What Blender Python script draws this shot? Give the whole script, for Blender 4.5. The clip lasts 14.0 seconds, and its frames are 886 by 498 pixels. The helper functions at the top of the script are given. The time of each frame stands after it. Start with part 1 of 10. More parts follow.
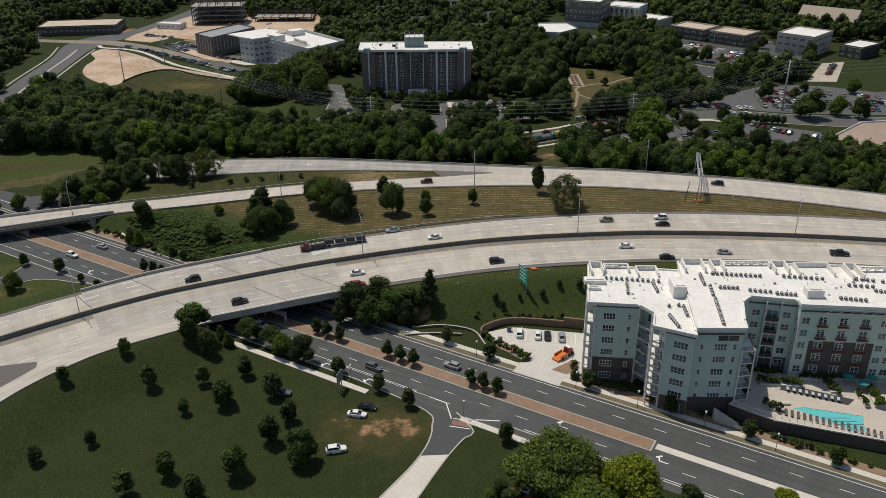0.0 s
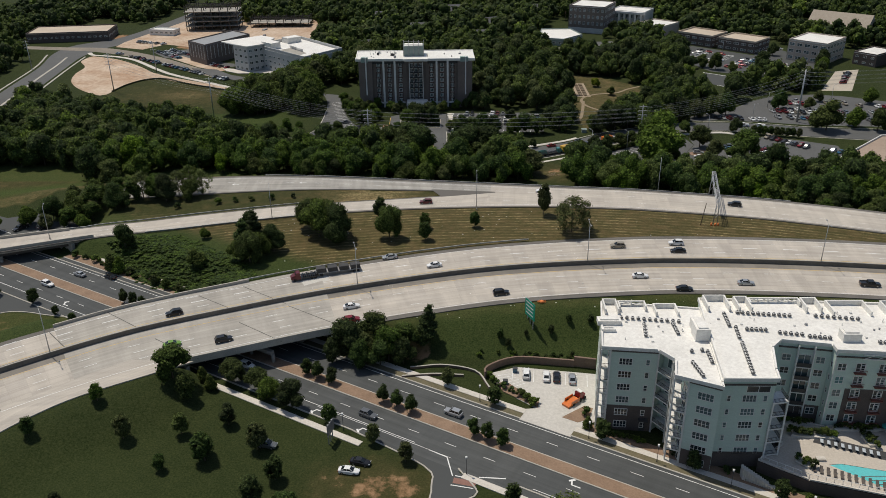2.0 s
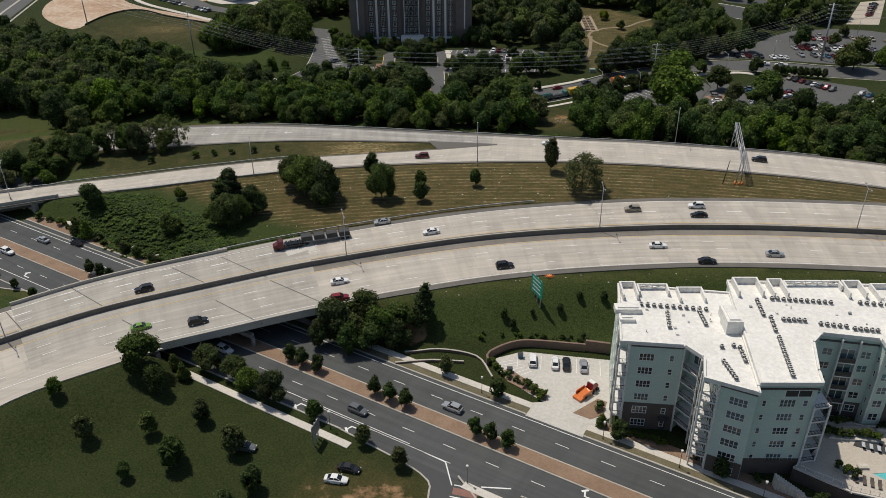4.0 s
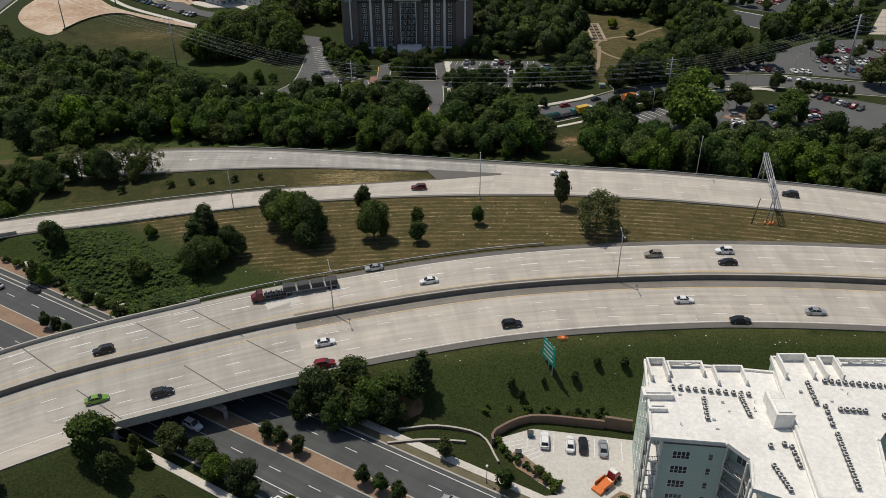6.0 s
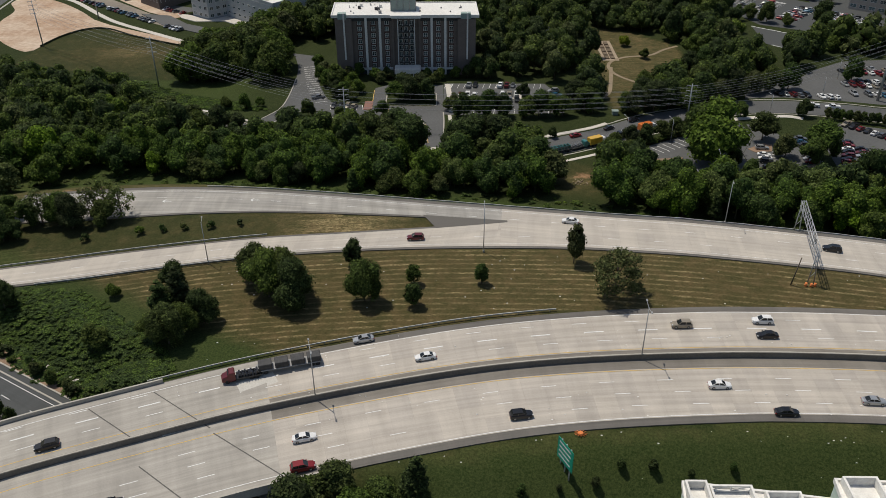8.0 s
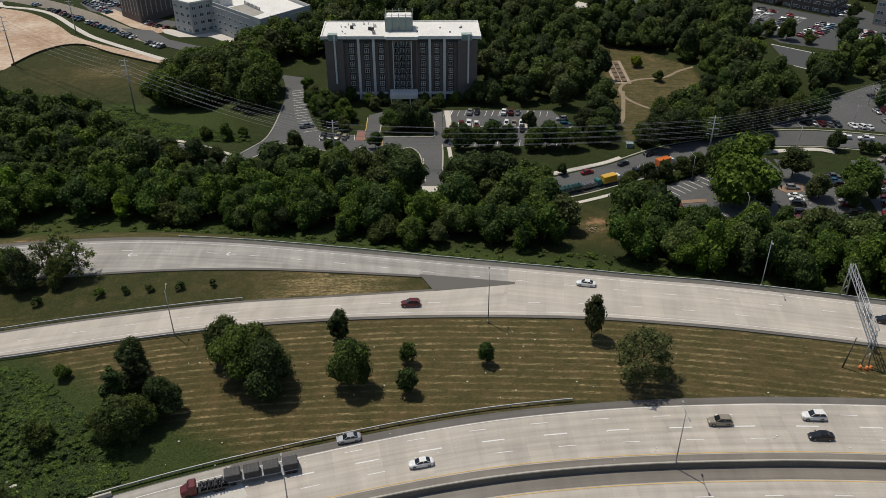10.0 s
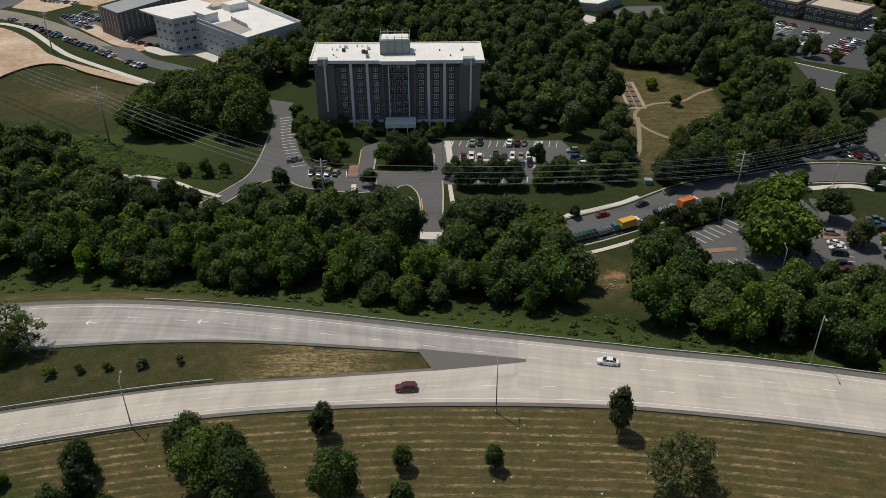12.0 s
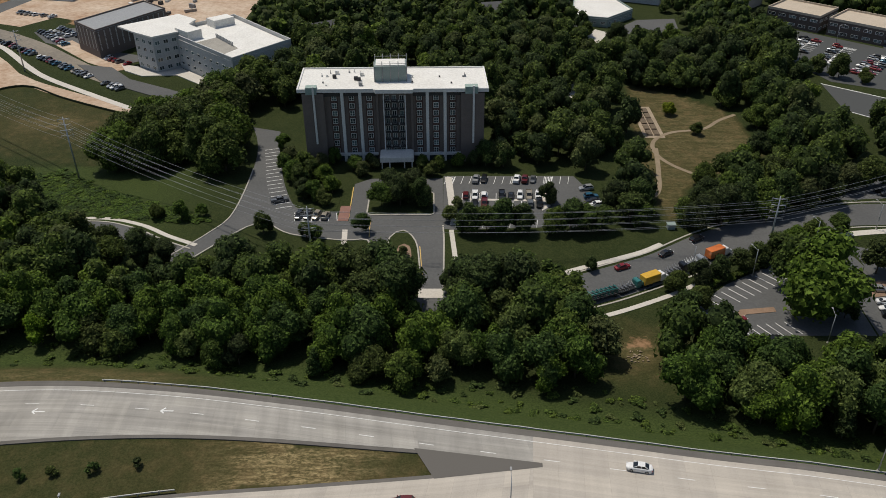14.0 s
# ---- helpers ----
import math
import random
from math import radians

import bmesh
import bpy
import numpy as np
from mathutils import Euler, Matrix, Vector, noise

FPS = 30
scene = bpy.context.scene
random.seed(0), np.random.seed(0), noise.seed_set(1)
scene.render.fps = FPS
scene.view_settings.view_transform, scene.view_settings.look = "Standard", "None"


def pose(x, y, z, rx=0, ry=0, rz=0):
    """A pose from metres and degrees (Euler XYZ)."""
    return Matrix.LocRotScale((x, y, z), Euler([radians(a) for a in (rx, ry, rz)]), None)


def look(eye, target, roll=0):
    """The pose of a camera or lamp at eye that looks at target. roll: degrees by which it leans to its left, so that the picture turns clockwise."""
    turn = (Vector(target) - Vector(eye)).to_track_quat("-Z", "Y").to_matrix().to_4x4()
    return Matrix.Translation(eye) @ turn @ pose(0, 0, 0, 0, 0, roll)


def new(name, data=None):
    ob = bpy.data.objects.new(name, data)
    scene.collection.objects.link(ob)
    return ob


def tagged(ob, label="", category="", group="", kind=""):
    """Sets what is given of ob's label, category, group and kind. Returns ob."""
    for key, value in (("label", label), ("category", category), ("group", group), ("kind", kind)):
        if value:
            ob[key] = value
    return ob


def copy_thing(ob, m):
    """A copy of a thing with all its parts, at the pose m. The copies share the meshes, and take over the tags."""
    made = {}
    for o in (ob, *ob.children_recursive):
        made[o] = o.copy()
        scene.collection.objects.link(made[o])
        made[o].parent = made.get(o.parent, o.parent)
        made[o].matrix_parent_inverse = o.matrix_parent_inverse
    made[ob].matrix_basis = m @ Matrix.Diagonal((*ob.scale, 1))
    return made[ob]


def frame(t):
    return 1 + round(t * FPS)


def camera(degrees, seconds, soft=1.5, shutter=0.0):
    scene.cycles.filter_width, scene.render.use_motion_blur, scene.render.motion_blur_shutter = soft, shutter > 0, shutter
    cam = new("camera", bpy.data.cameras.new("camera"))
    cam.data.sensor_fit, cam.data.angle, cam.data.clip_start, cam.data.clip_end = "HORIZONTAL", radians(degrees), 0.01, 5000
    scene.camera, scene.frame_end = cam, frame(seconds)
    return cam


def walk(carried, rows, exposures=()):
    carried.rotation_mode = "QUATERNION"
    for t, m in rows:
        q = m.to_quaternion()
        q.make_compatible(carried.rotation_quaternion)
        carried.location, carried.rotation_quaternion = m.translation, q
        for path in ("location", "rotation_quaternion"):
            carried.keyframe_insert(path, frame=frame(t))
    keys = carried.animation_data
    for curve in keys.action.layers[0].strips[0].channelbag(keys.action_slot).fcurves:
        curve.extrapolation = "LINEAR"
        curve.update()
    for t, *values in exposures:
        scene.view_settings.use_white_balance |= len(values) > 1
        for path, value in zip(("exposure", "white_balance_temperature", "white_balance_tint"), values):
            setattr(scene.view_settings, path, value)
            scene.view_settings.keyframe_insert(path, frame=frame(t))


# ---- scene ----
cam = camera(57.3, 14.0, soft=0.6)
PATH = [
    (0, (1.77, -6.339, 121.002), (1.726, -4.54, 120.131), -0.6),
    (0.5, (1.687, -1.94, 121.044), (1.642, -0.14, 120.174), -0.7),
    (1, (1.695, 2.638, 121.065), (1.65, 4.438, 120.195), -0.7),
    (1.5, (1.669, 7.691, 121.087), (1.623, 9.492, 120.218), -0.7),
    (2, (1.528, 13.105, 121.089), (1.482, 14.906, 120.22), -0.7),
    (2.5, (1.304, 18.883, 121.034), (1.26, 20.668, 120.133), -0.6),
    (2.7, (1.222, 21.386, 121.024), (1.179, 23.154, 120.09), -0.6),
    (4.8, (0.703, 49.734, 120.902), (0.665, 51.441, 119.861), -0.7),
    (5, (0.605, 52.51, 120.902), (0.567, 54.216, 119.858), -0.5),
    (5.5, (0.26, 59.686, 120.917), (0.225, 61.392, 119.873), -0.5),
    (6, (0.008, 66.885, 120.931), (-0.025, 68.591, 119.886), -0.4),
    (6.5, (0.057, 74.238, 120.927), (0.022, 75.944, 119.883), -0.4),
    (7, (0.188, 81.567, 120.904), (0.151, 83.273, 119.86), -0.4),
    (7.5, (0.178, 89.115, 120.899), (0.141, 90.82, 119.854), -0.4),
    (8, (0.007, 96.876, 120.865), (-0.029, 98.582, 119.82), -0.3),
    (8.2, (-0.069, 99.969, 120.874), (-0.104, 101.674, 119.829), -0.3),
    (10.3, (-0.628, 132.703, 121.354), (-0.661, 134.406, 120.306), -0.2),
    (10.5, (-0.646, 135.813, 121.366), (-0.68, 137.516, 120.318), -0.3),
    (11, (-0.655, 143.401, 121.339), (-0.69, 145.104, 120.291), -0.4),
    (11.5, (-0.796, 151.121, 121.271), (-0.832, 152.824, 120.223), -0.4),
    (12, (-1.0, 158.635, 121.189), (-1.035, 160.337, 120.139), -0.4),
    (12.5, (-1.248, 166.431, 121.128), (-1.283, 168.133, 120.078), -0.4),
    (13, (-1.556, 174.153, 121.147), (-1.59, 175.855, 120.096), -0.4),
    (13.5, (-1.774, 181.63, 121.157), (-1.807, 183.33, 120.104), -0.5),
    (14, (-1.982, 189.353, 121.136), (-2.015, 191.053, 120.082), -0.5),
]
walk(cam, [(t, look(eye, target, roll)) for t, eye, target, roll in PATH], [(0, 0.06, 6850, 9), (14, 0.0, 6850, 9)])

# ---------------------------------------------------------------- world, sun
SUN_FROM = Vector((-0.33, 0.31, 1.0)).normalized()
world = bpy.data.worlds.new("sky")
scene.world = world
world.use_nodes = True
wn, wl = world.node_tree.nodes, world.node_tree.links
sky = wn.new("ShaderNodeTexSky")
sky.sky_type = "NISHITA"
sky.sun_disc = False
sky.sun_elevation = math.asin(SUN_FROM.z)
sky.sun_rotation = math.atan2(SUN_FROM.x, SUN_FROM.y)
wl.new(sky.outputs[0], wn["Background"].inputs[0])
wn["Background"].inputs[1].default_value = 0.083
sun_data = bpy.data.lights.new("sun", "SUN")
sun_data.energy, sun_data.angle, sun_data.color = 3.2, radians(0.6), (1.0, 0.95, 0.87)
sun = new("sun", sun_data)
sun.matrix_world = look(SUN_FROM * 400, (0, 0, 0))


# ---------------------------------------------------------------- materials
def node_mat(name):
    m = bpy.data.materials.new(name)
    m.use_nodes = True
    nt = m.node_tree
    return m, nt.nodes, nt.links, nt.nodes["Principled BSDF"]


def coords(n, l, kind="Object", scale=(1, 1, 1)):
    tc = n.new("ShaderNodeTexCoord")
    mp = n.new("ShaderNodeMapping")
    mp.inputs["Scale"].default_value = scale
    l.new(tc.outputs[kind], mp.inputs["Vector"])
    return mp.outputs[0]


def noise_node(n, l, vec, scale, detail=4, rough=0.6):
    t = n.new("ShaderNodeTexNoise")
    t.inputs["Scale"].default_value, t.inputs["Detail"].default_value, t.inputs["Roughness"].default_value = scale, detail, rough
    l.new(vec, t.inputs["Vector"])
    return t.outputs["Fac"]


def ramp(n, l, fac, stops):
    r = n.new("ShaderNodeValToRGB")
    e = r.color_ramp.elements
    while len(e) < len(stops):
        e.new(0.5)
    for k, (p, c) in enumerate(stops):
        e[k].position, e[k].color = p, (*c, 1)
    l.new(fac, r.inputs[0])
    return r.outputs[0]


def mix(n, l, fac, a, b, blend="MIX"):
    m = n.new("ShaderNodeMix")
    m.data_type, m.blend_type = "RGBA", blend
    for sock, v in ((m.inputs[0], fac), (m.inputs[6], a), (m.inputs[7], b)):
        if isinstance(v, (int, float)):
            sock.default_value = v
        elif isinstance(v, tuple):
            sock.default_value = (*v, 1)
        else:
            l.new(v, sock)
    return m.outputs[2]


def bump(n, l, p, fac, strength, dist):
    b = n.new("ShaderNodeBump")
    b.inputs["Strength"].default_value, b.inputs["Distance"].default_value = strength, dist
    l.new(fac, b.inputs["Height"])
    l.new(b.outputs[0], p.inputs["Normal"])


def rough_mat(name, a, b, scale=0.3, fine=3.0, rough=0.85, depth=0.02, var=0.0, metal=0.0, spec=0.3, kind="Object", stretch=(1, 1, 1)):
    """A weathered surface: large stains, fine grain and a little relief; var: how far single objects differ."""
    m, n, l, p = node_mat(name)
    v = coords(n, l, kind, stretch)
    big = noise_node(n, l, v, scale, 5)
    small = noise_node(n, l, v, fine, 4, 0.7)
    col = ramp(n, l, big, [(0.3, a), (0.7, b)])
    col = mix(n, l, 0.35, col, ramp(n, l, small, [(0.3, tuple(c * 0.7 for c in a)), (0.7, tuple(min(c * 1.25, 0.95) for c in b))]))
    if var:
        oi = n.new("ShaderNodeObjectInfo")
        hs = n.new("ShaderNodeHueSaturation")
        mr = n.new("ShaderNodeMapRange")
        mr.inputs[3].default_value, mr.inputs[4].default_value = 1 - var, 1 + var
        l.new(oi.outputs["Random"], mr.inputs[0])
        l.new(mr.outputs[0], hs.inputs["Value"])
        l.new(col, hs.inputs["Color"])
        col = hs.outputs[0]
    l.new(col, p.inputs["Base Color"])
    p.inputs["Roughness"].default_value, p.inputs["Metallic"].default_value = rough, metal
    p.inputs["Specular IOR Level"].default_value = spec
    if depth:
        bump(n, l, p, small, 0.5, depth)
    return m


def plain_mat(name, c, rough=0.5, metal=0.0, spec=0.5):
    m, n, l, p = node_mat(name)
    v = coords(n, l)
    f = noise_node(n, l, v, 1.7, 3)
    col = ramp(n, l, f, [(0.3, tuple(x * 0.88 for x in c)), (0.7, tuple(min(x * 1.08, 0.95) for x in c))])
    l.new(col, p.inputs["Base Color"])
    p.inputs["Roughness"].default_value, p.inputs["Metallic"].default_value = rough, metal
    p.inputs["Specular IOR Level"].default_value = spec
    return m


def grass_mat():
    """Turf: greens in patches, dry straw where the mowing rows run on the highway banks, and bare earth."""
    m, n, l, p = node_mat("turf")
    v = coords(n, l)
    big = noise_node(n, l, v, 0.035, 5, 0.6)
    mid = noise_node(n, l, v, 0.25, 5, 0.7)
    fine = noise_node(n, l, v, 2.2, 4, 0.8)
    green = ramp(n, l, big, [(0.3, (0.015, 0.031, 0.006)), (0.7, (0.033, 0.048, 0.011))])
    green = mix(n, l, 0.5, green, ramp(n, l, mid, [(0.3, (0.010, 0.021, 0.005)), (0.7, (0.048, 0.058, 0.019))]))
    green = mix(n, l, 0.5, green, ramp(n, l, fine, [(0.38, (0.005, 0.011, 0.003)), (0.64, (0.064, 0.071, 0.029))]))
    at = n.new("ShaderNodeVertexColor")
    at.layer_name = "cover"
    sep = n.new("ShaderNodeSeparateColor")
    l.new(at.outputs[0], sep.inputs[0])
    # mown rows follow the slip road: stripes over the distance to it, broken along their run
    rowd = n.new("ShaderNodeAttribute")
    rowd.attribute_name = "row"
    wob = noise_node(n, l, coords(n, l, "Object", (0.03, 0.03, 1)), 1.0, 2, 0.5)
    ph = n.new("ShaderNodeMath"); ph.operation = "MULTIPLY_ADD"
    l.new(wob, ph.inputs[0]); ph.inputs[1].default_value = 1.6
    l.new(rowd.outputs["Fac"], ph.inputs[2])
    frq = n.new("ShaderNodeMath"); frq.operation = "MULTIPLY"
    l.new(ph.outputs[0], frq.inputs[0]); frq.inputs[1].default_value = 2 * math.pi / 2.2
    sn = n.new("ShaderNodeMath"); sn.operation = "SINE"
    l.new(frq.outputs[0], sn.inputs[0])
    streak = noise_node(n, l, coords(n, l, "Object", (0.10, 0.5, 1)), 1.0, 6, 0.8)
    lift = n.new("ShaderNodeMath"); lift.operation = "MULTIPLY_ADD"
    l.new(sn.outputs[0], lift.inputs[0]); lift.inputs[1].default_value = 0.5; lift.inputs[2].default_value = 0.5
    line = ramp(n, l, lift.outputs[0], [(0.58, (0.03, 0.03, 0.03)), (0.90, (1, 1, 1))])
    broken = ramp(n, l, streak, [(0.40, (0.0, 0.0, 0.0)), (0.64, (1, 1, 1))])
    straw = mix(n, l, 1.0, line, broken, "MULTIPLY")
    straw = mix(n, l, 1.0, straw, ramp(n, l, noise_node(n, l, v, 0.09, 3, 0.6), [(0.36, (0.25, 0.25, 0.25)), (0.60, (1, 1, 1))]), "MULTIPLY")
    clump = noise_node(n, l, coords(n, l, "Object", (0.7, 1.5, 1)), 1.3, 5, 0.8)
    tuft = ramp(n, l, clump, [(0.42, (0.04, 0.04, 0.04)), (0.60, (1, 1, 1))])
    straw = mix(n, l, 1.0, straw, tuft, "MULTIPLY")
    worn = ramp(n, l, mid, [(0.30, (0.028, 0.036, 0.010)), (0.46, (0.054, 0.049, 0.018)), (0.66, (0.100, 0.072, 0.033))])
    worn = mix(n, l, 0.35, worn, ramp(n, l, fine, [(0.3, (0.030, 0.030, 0.010)), (0.7, (0.165, 0.13, 0.062))]))
    # rows only on the highway's grass; fields and lawns beyond dry out evenly
    sx = n.new("ShaderNodeSeparateXYZ")
    l.new(v, sx.inputs[0])
    near = n.new("ShaderNodeMapRange")
    near.inputs[1].default_value, near.inputs[2].default_value = 285.0, 287.0
    l.new(sx.outputs[1], near.inputs[0])
    south = n.new("ShaderNodeMapRange")
    south.inputs[1].default_value, south.inputs[2].default_value = 226.0, 222.0
    l.new(sx.outputs[1], south.inputs[0])
    very = ramp(n, l, sep.outputs[0], [(0.62, (0, 0, 0)), (0.95, (1, 1, 1))])
    patchy = mix(n, l, 1.0, broken, tuft, "MULTIPLY")
    straw = mix(n, l, near.outputs[0], straw, mix(n, l, 1.0, patchy, very, "MULTIPLY"))
    straw = mix(n, l, south.outputs[0], straw, (0, 0, 0))
    dry = mix(n, l, straw, worn, (0.42, 0.325, 0.17))
    mulr = n.new("ShaderNodeMath"); mulr.operation = "MULTIPLY_ADD"; mulr.use_clamp = True
    l.new(mid, mulr.inputs[0]); mulr.inputs[1].default_value = 1.2; mulr.inputs[2].default_value = -0.6
    addr = n.new("ShaderNodeMath"); addr.operation = "ADD"; addr.use_clamp = True
    l.new(mulr.outputs[0], addr.inputs[0]); l.new(sep.outputs[0], addr.inputs[1])
    gate = n.new("ShaderNodeMath"); gate.operation = "MULTIPLY"; gate.use_clamp = True
    l.new(addr.outputs[0], gate.inputs[0])
    most = n.new("ShaderNodeMath"); most.operation = "MULTIPLY"; most.use_clamp = True
    l.new(sep.outputs[0], most.inputs[0]); most.inputs[1].default_value = 4.0
    l.new(most.outputs[0], gate.inputs[1])
    col = mix(n, l, gate.outputs[0], green, dry)
    soil = ramp(n, l, mid, [(0.3, (0.20, 0.105, 0.055)), (0.7, (0.33, 0.21, 0.12))])
    edge = n.new("ShaderNodeMath"); edge.operation = "MULTIPLY_ADD"
    l.new(mid, edge.inputs[0]); edge.inputs[1].default_value = 0.8; edge.inputs[2].default_value = -0.4
    add = n.new("ShaderNodeMath"); add.operation = "ADD"
    l.new(edge.outputs[0], add.inputs[0]); l.new(sep.outputs[1], add.inputs[1])
    col = mix(n, l, ramp(n, l, add.outputs[0], [(0.42, (0, 0, 0)), (0.58, (1, 1, 1))]), col, soil)
    weed = ramp(n, l, fine, [(0.32, (0.016, 0.034, 0.008)), (0.68, (0.078, 0.102, 0.030))])
    col = mix(n, l, sep.outputs[2], col, weed)
    l.new(col, p.inputs["Base Color"])
    p.inputs["Roughness"].default_value = 0.95
    p.inputs["Specular IOR Level"].default_value = 0.1
    bump(n, l, p, fine, 0.8, 0.25)
    return m


def pavement_mat(name, a, b, slab=4.6, lane=3.7, joint=0.6, stain=0.25):
    """Road concrete with faint slabs, wheel tracks along the lane and stains; the UV map is in metres along and across."""
    m, n, l, p = node_mat(name)
    uv = coords(n, l, "UV")
    br = n.new("ShaderNodeTexBrick")
    br.offset = 0.0
    br.inputs["Color1"].default_value, br.inputs["Color2"].default_value = (0.86, 0.86, 0.87, 1), (1.08, 1.07, 1.05, 1)
    br.inputs["Mortar"].default_value = (joint, joint, joint, 1)
    br.inputs["Scale"].default_value, br.inputs["Mortar Size"].default_value = 1.0, 0.02
    br.inputs["Brick Width"].default_value, br.inputs["Row Height"].default_value = slab, lane
    l.new(uv, br.inputs["Vector"])
    big = noise_node(n, l, uv, 0.06, 5, 0.6)
    lanes = noise_node(n, l, coords(n, l, "UV", (0.02, 0.8, 1)), 1.0, 4, 0.6)
    cross = noise_node(n, l, coords(n, l, "UV", (0.25, 0.03, 1)), 1.0, 3, 0.6)
    fine = noise_node(n, l, uv, 3.5, 4, 0.75)
    col = ramp(n, l, big, [(0.3, a), (0.7, b)])
    g = lambda x: (x, x, x)
    col = mix(n, l, 0.8, col, ramp(n, l, lanes, [(0.3, g(1 - stain)), (0.65, g(1.04))]), "MULTIPLY")
    col = mix(n, l, 0.6, col, ramp(n, l, cross, [(0.3, g(1 - stain)), (0.6, g(1.02))]), "MULTIPLY")
    col = mix(n, l, 0.7, col, ramp(n, l, fine, [(0.25, g(0.82)), (0.75, g(1.1))]), "MULTIPLY")
    col = mix(n, l, 0.55, col, br.outputs[0], "MULTIPLY")
    l.new(col, p.inputs["Base Color"])
    p.inputs["Roughness"].default_value = 0.9
    p.inputs["Specular IOR Level"].default_value = 0.25
    bump(n, l, p, fine, 0.4, 0.02)
    return m


TURF = grass_mat()
CONCRETE_ROAD = pavement_mat("road_concrete", (0.45, 0.41, 0.36), (0.52, 0.475, 0.42))
BRIDGE_CONCRETE = pavement_mat("bridge_concrete", (0.40, 0.375, 0.335), (0.48, 0.45, 0.40), slab=30, lane=12, joint=0.75, stain=0.3)
OLD_RAMP = pavement_mat("old_ramp_concrete", (0.35, 0.335, 0.305), (0.44, 0.42, 0.385), slab=4.6, lane=4.0, stain=0.35)
RAMP_CONCRETE = pavement_mat("ramp_concrete", (0.455, 0.415, 0.365), (0.525, 0.48, 0.42), slab=4.6, lane=4.0, stain=0.2)
ASPHALT = pavement_mat("asphalt", (0.078, 0.083, 0.083), (0.098, 0.103, 0.103), slab=60, lane=20, joint=0.8, stain=0.25)
SHOULDER = pavement_mat("shoulder_asphalt", (0.135, 0.126, 0.115), (0.18, 0.168, 0.152), slab=60, lane=20, joint=0.8)
LOT_ASPHALT = rough_mat("lot_asphalt", (0.078, 0.080, 0.080), (0.108, 0.109, 0.108), 0.08, 1.5)
PAVING = rough_mat("pale_paving", (0.48, 0.45, 0.40), (0.58, 0.54, 0.485), 0.15, 2.0)
KERB = rough_mat("kerb_concrete", (0.34, 0.32, 0.28), (0.44, 0.41, 0.36), 0.3, 3.0)
WALL_CONCRETE = rough_mat("structural_concrete", (0.25, 0.235, 0.21), (0.36, 0.34, 0.30), 0.2, 2.0)
MULCH = rough_mat("mulch", (0.18, 0.115, 0.076), (0.28, 0.19, 0.13), 0.25, 2.5, depth=0.08)
WHITE_LINE = rough_mat("road_paint_white", (0.62, 0.62, 0.60), (0.78, 0.78, 0.76), 0.8, 6.0)
YELLOW_LINE = rough_mat("road_paint_yellow", (0.55, 0.36, 0.10), (0.62, 0.43, 0.16), 0.8, 6.0)
TAR = rough_mat("tar_joint", (0.09, 0.085, 0.078), (0.14, 0.13, 0.12), 0.8, 6.0)
RAIL_STEEL = rough_mat("pale_rail_steel", (0.36, 0.355, 0.34), (0.47, 0.465, 0.445), 1.0, 6.0, rough=0.5, depth=0)
STEEL = rough_mat("galvanised_steel", (0.36, 0.37, 0.38), (0.46, 0.47, 0.48), 1.0, 6.0, rough=0.5, metal=0.6, depth=0)
WIRE = plain_mat("wire", (0.24, 0.25, 0.26), 0.5, 0.1)
BARK = rough_mat("bark", (0.07, 0.055, 0.042), (0.13, 0.105, 0.08), 1.0, 6.0, depth=0.04)


def leaf_mat(name, a, b, c, mass=False):
    """Leaves, part of the light passing through them; a mass is the closed lumpy skin beneath, darkened to paint the
    shade between leaves.
    """
    m, n, l, p = node_mat(name)
    v = coords(n, l)
    g = lambda x: (x, x, x)
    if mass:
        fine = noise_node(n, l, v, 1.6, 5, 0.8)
        # dark tones paint the shaded gaps between the leaf sprays
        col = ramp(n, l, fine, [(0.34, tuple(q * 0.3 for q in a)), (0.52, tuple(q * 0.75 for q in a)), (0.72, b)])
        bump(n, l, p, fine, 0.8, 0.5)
    else:
        geo = n.new("ShaderNodeNewGeometry")
        # random tones, spread wide to stand in for lit and shaded sprays
        col = ramp(n, l, geo.outputs["Random Per Island"], [(0.0, tuple(q * 0.6 for q in a)), (0.5, b), (1.0, tuple(q * 1.3 for q in c))])
    oi = n.new("ShaderNodeObjectInfo")
    hs = n.new("ShaderNodeHueSaturation")
    for k, lo, hi in (("Hue", 0.488, 0.512), ("Value", 0.74, 1.22), ("Saturation", 0.88, 1.06)):
        mr = n.new("ShaderNodeMapRange")
        mr.inputs[3].default_value, mr.inputs[4].default_value = lo, hi
        l.new(oi.outputs["Random"], mr.inputs[0])
        l.new(mr.outputs[0], hs.inputs[k])
    patch = noise_node(n, l, v, 0.3, 3)
    col = mix(n, l, 1.0, col, ramp(n, l, patch, [(0.3, g(0.74)), (0.7, g(1.22))]), "MULTIPLY")
    l.new(col, hs.inputs["Color"])
    l.new(hs.outputs[0], p.inputs["Base Color"])
    p.inputs["Roughness"].default_value = 0.7
    p.inputs["Specular IOR Level"].default_value = 0.1
    if not mass:
        tr = n.new("ShaderNodeBsdfTranslucent")
        ms = n.new("ShaderNodeMixShader")
        ms.inputs[0].default_value = 0.28
        l.new(hs.outputs[0], tr.inputs["Color"])
        l.new(p.outputs[0], ms.inputs[1])
        l.new(tr.outputs[0], ms.inputs[2])
        l.new(ms.outputs[0], n["Material Output"].inputs["Surface"])
    return m


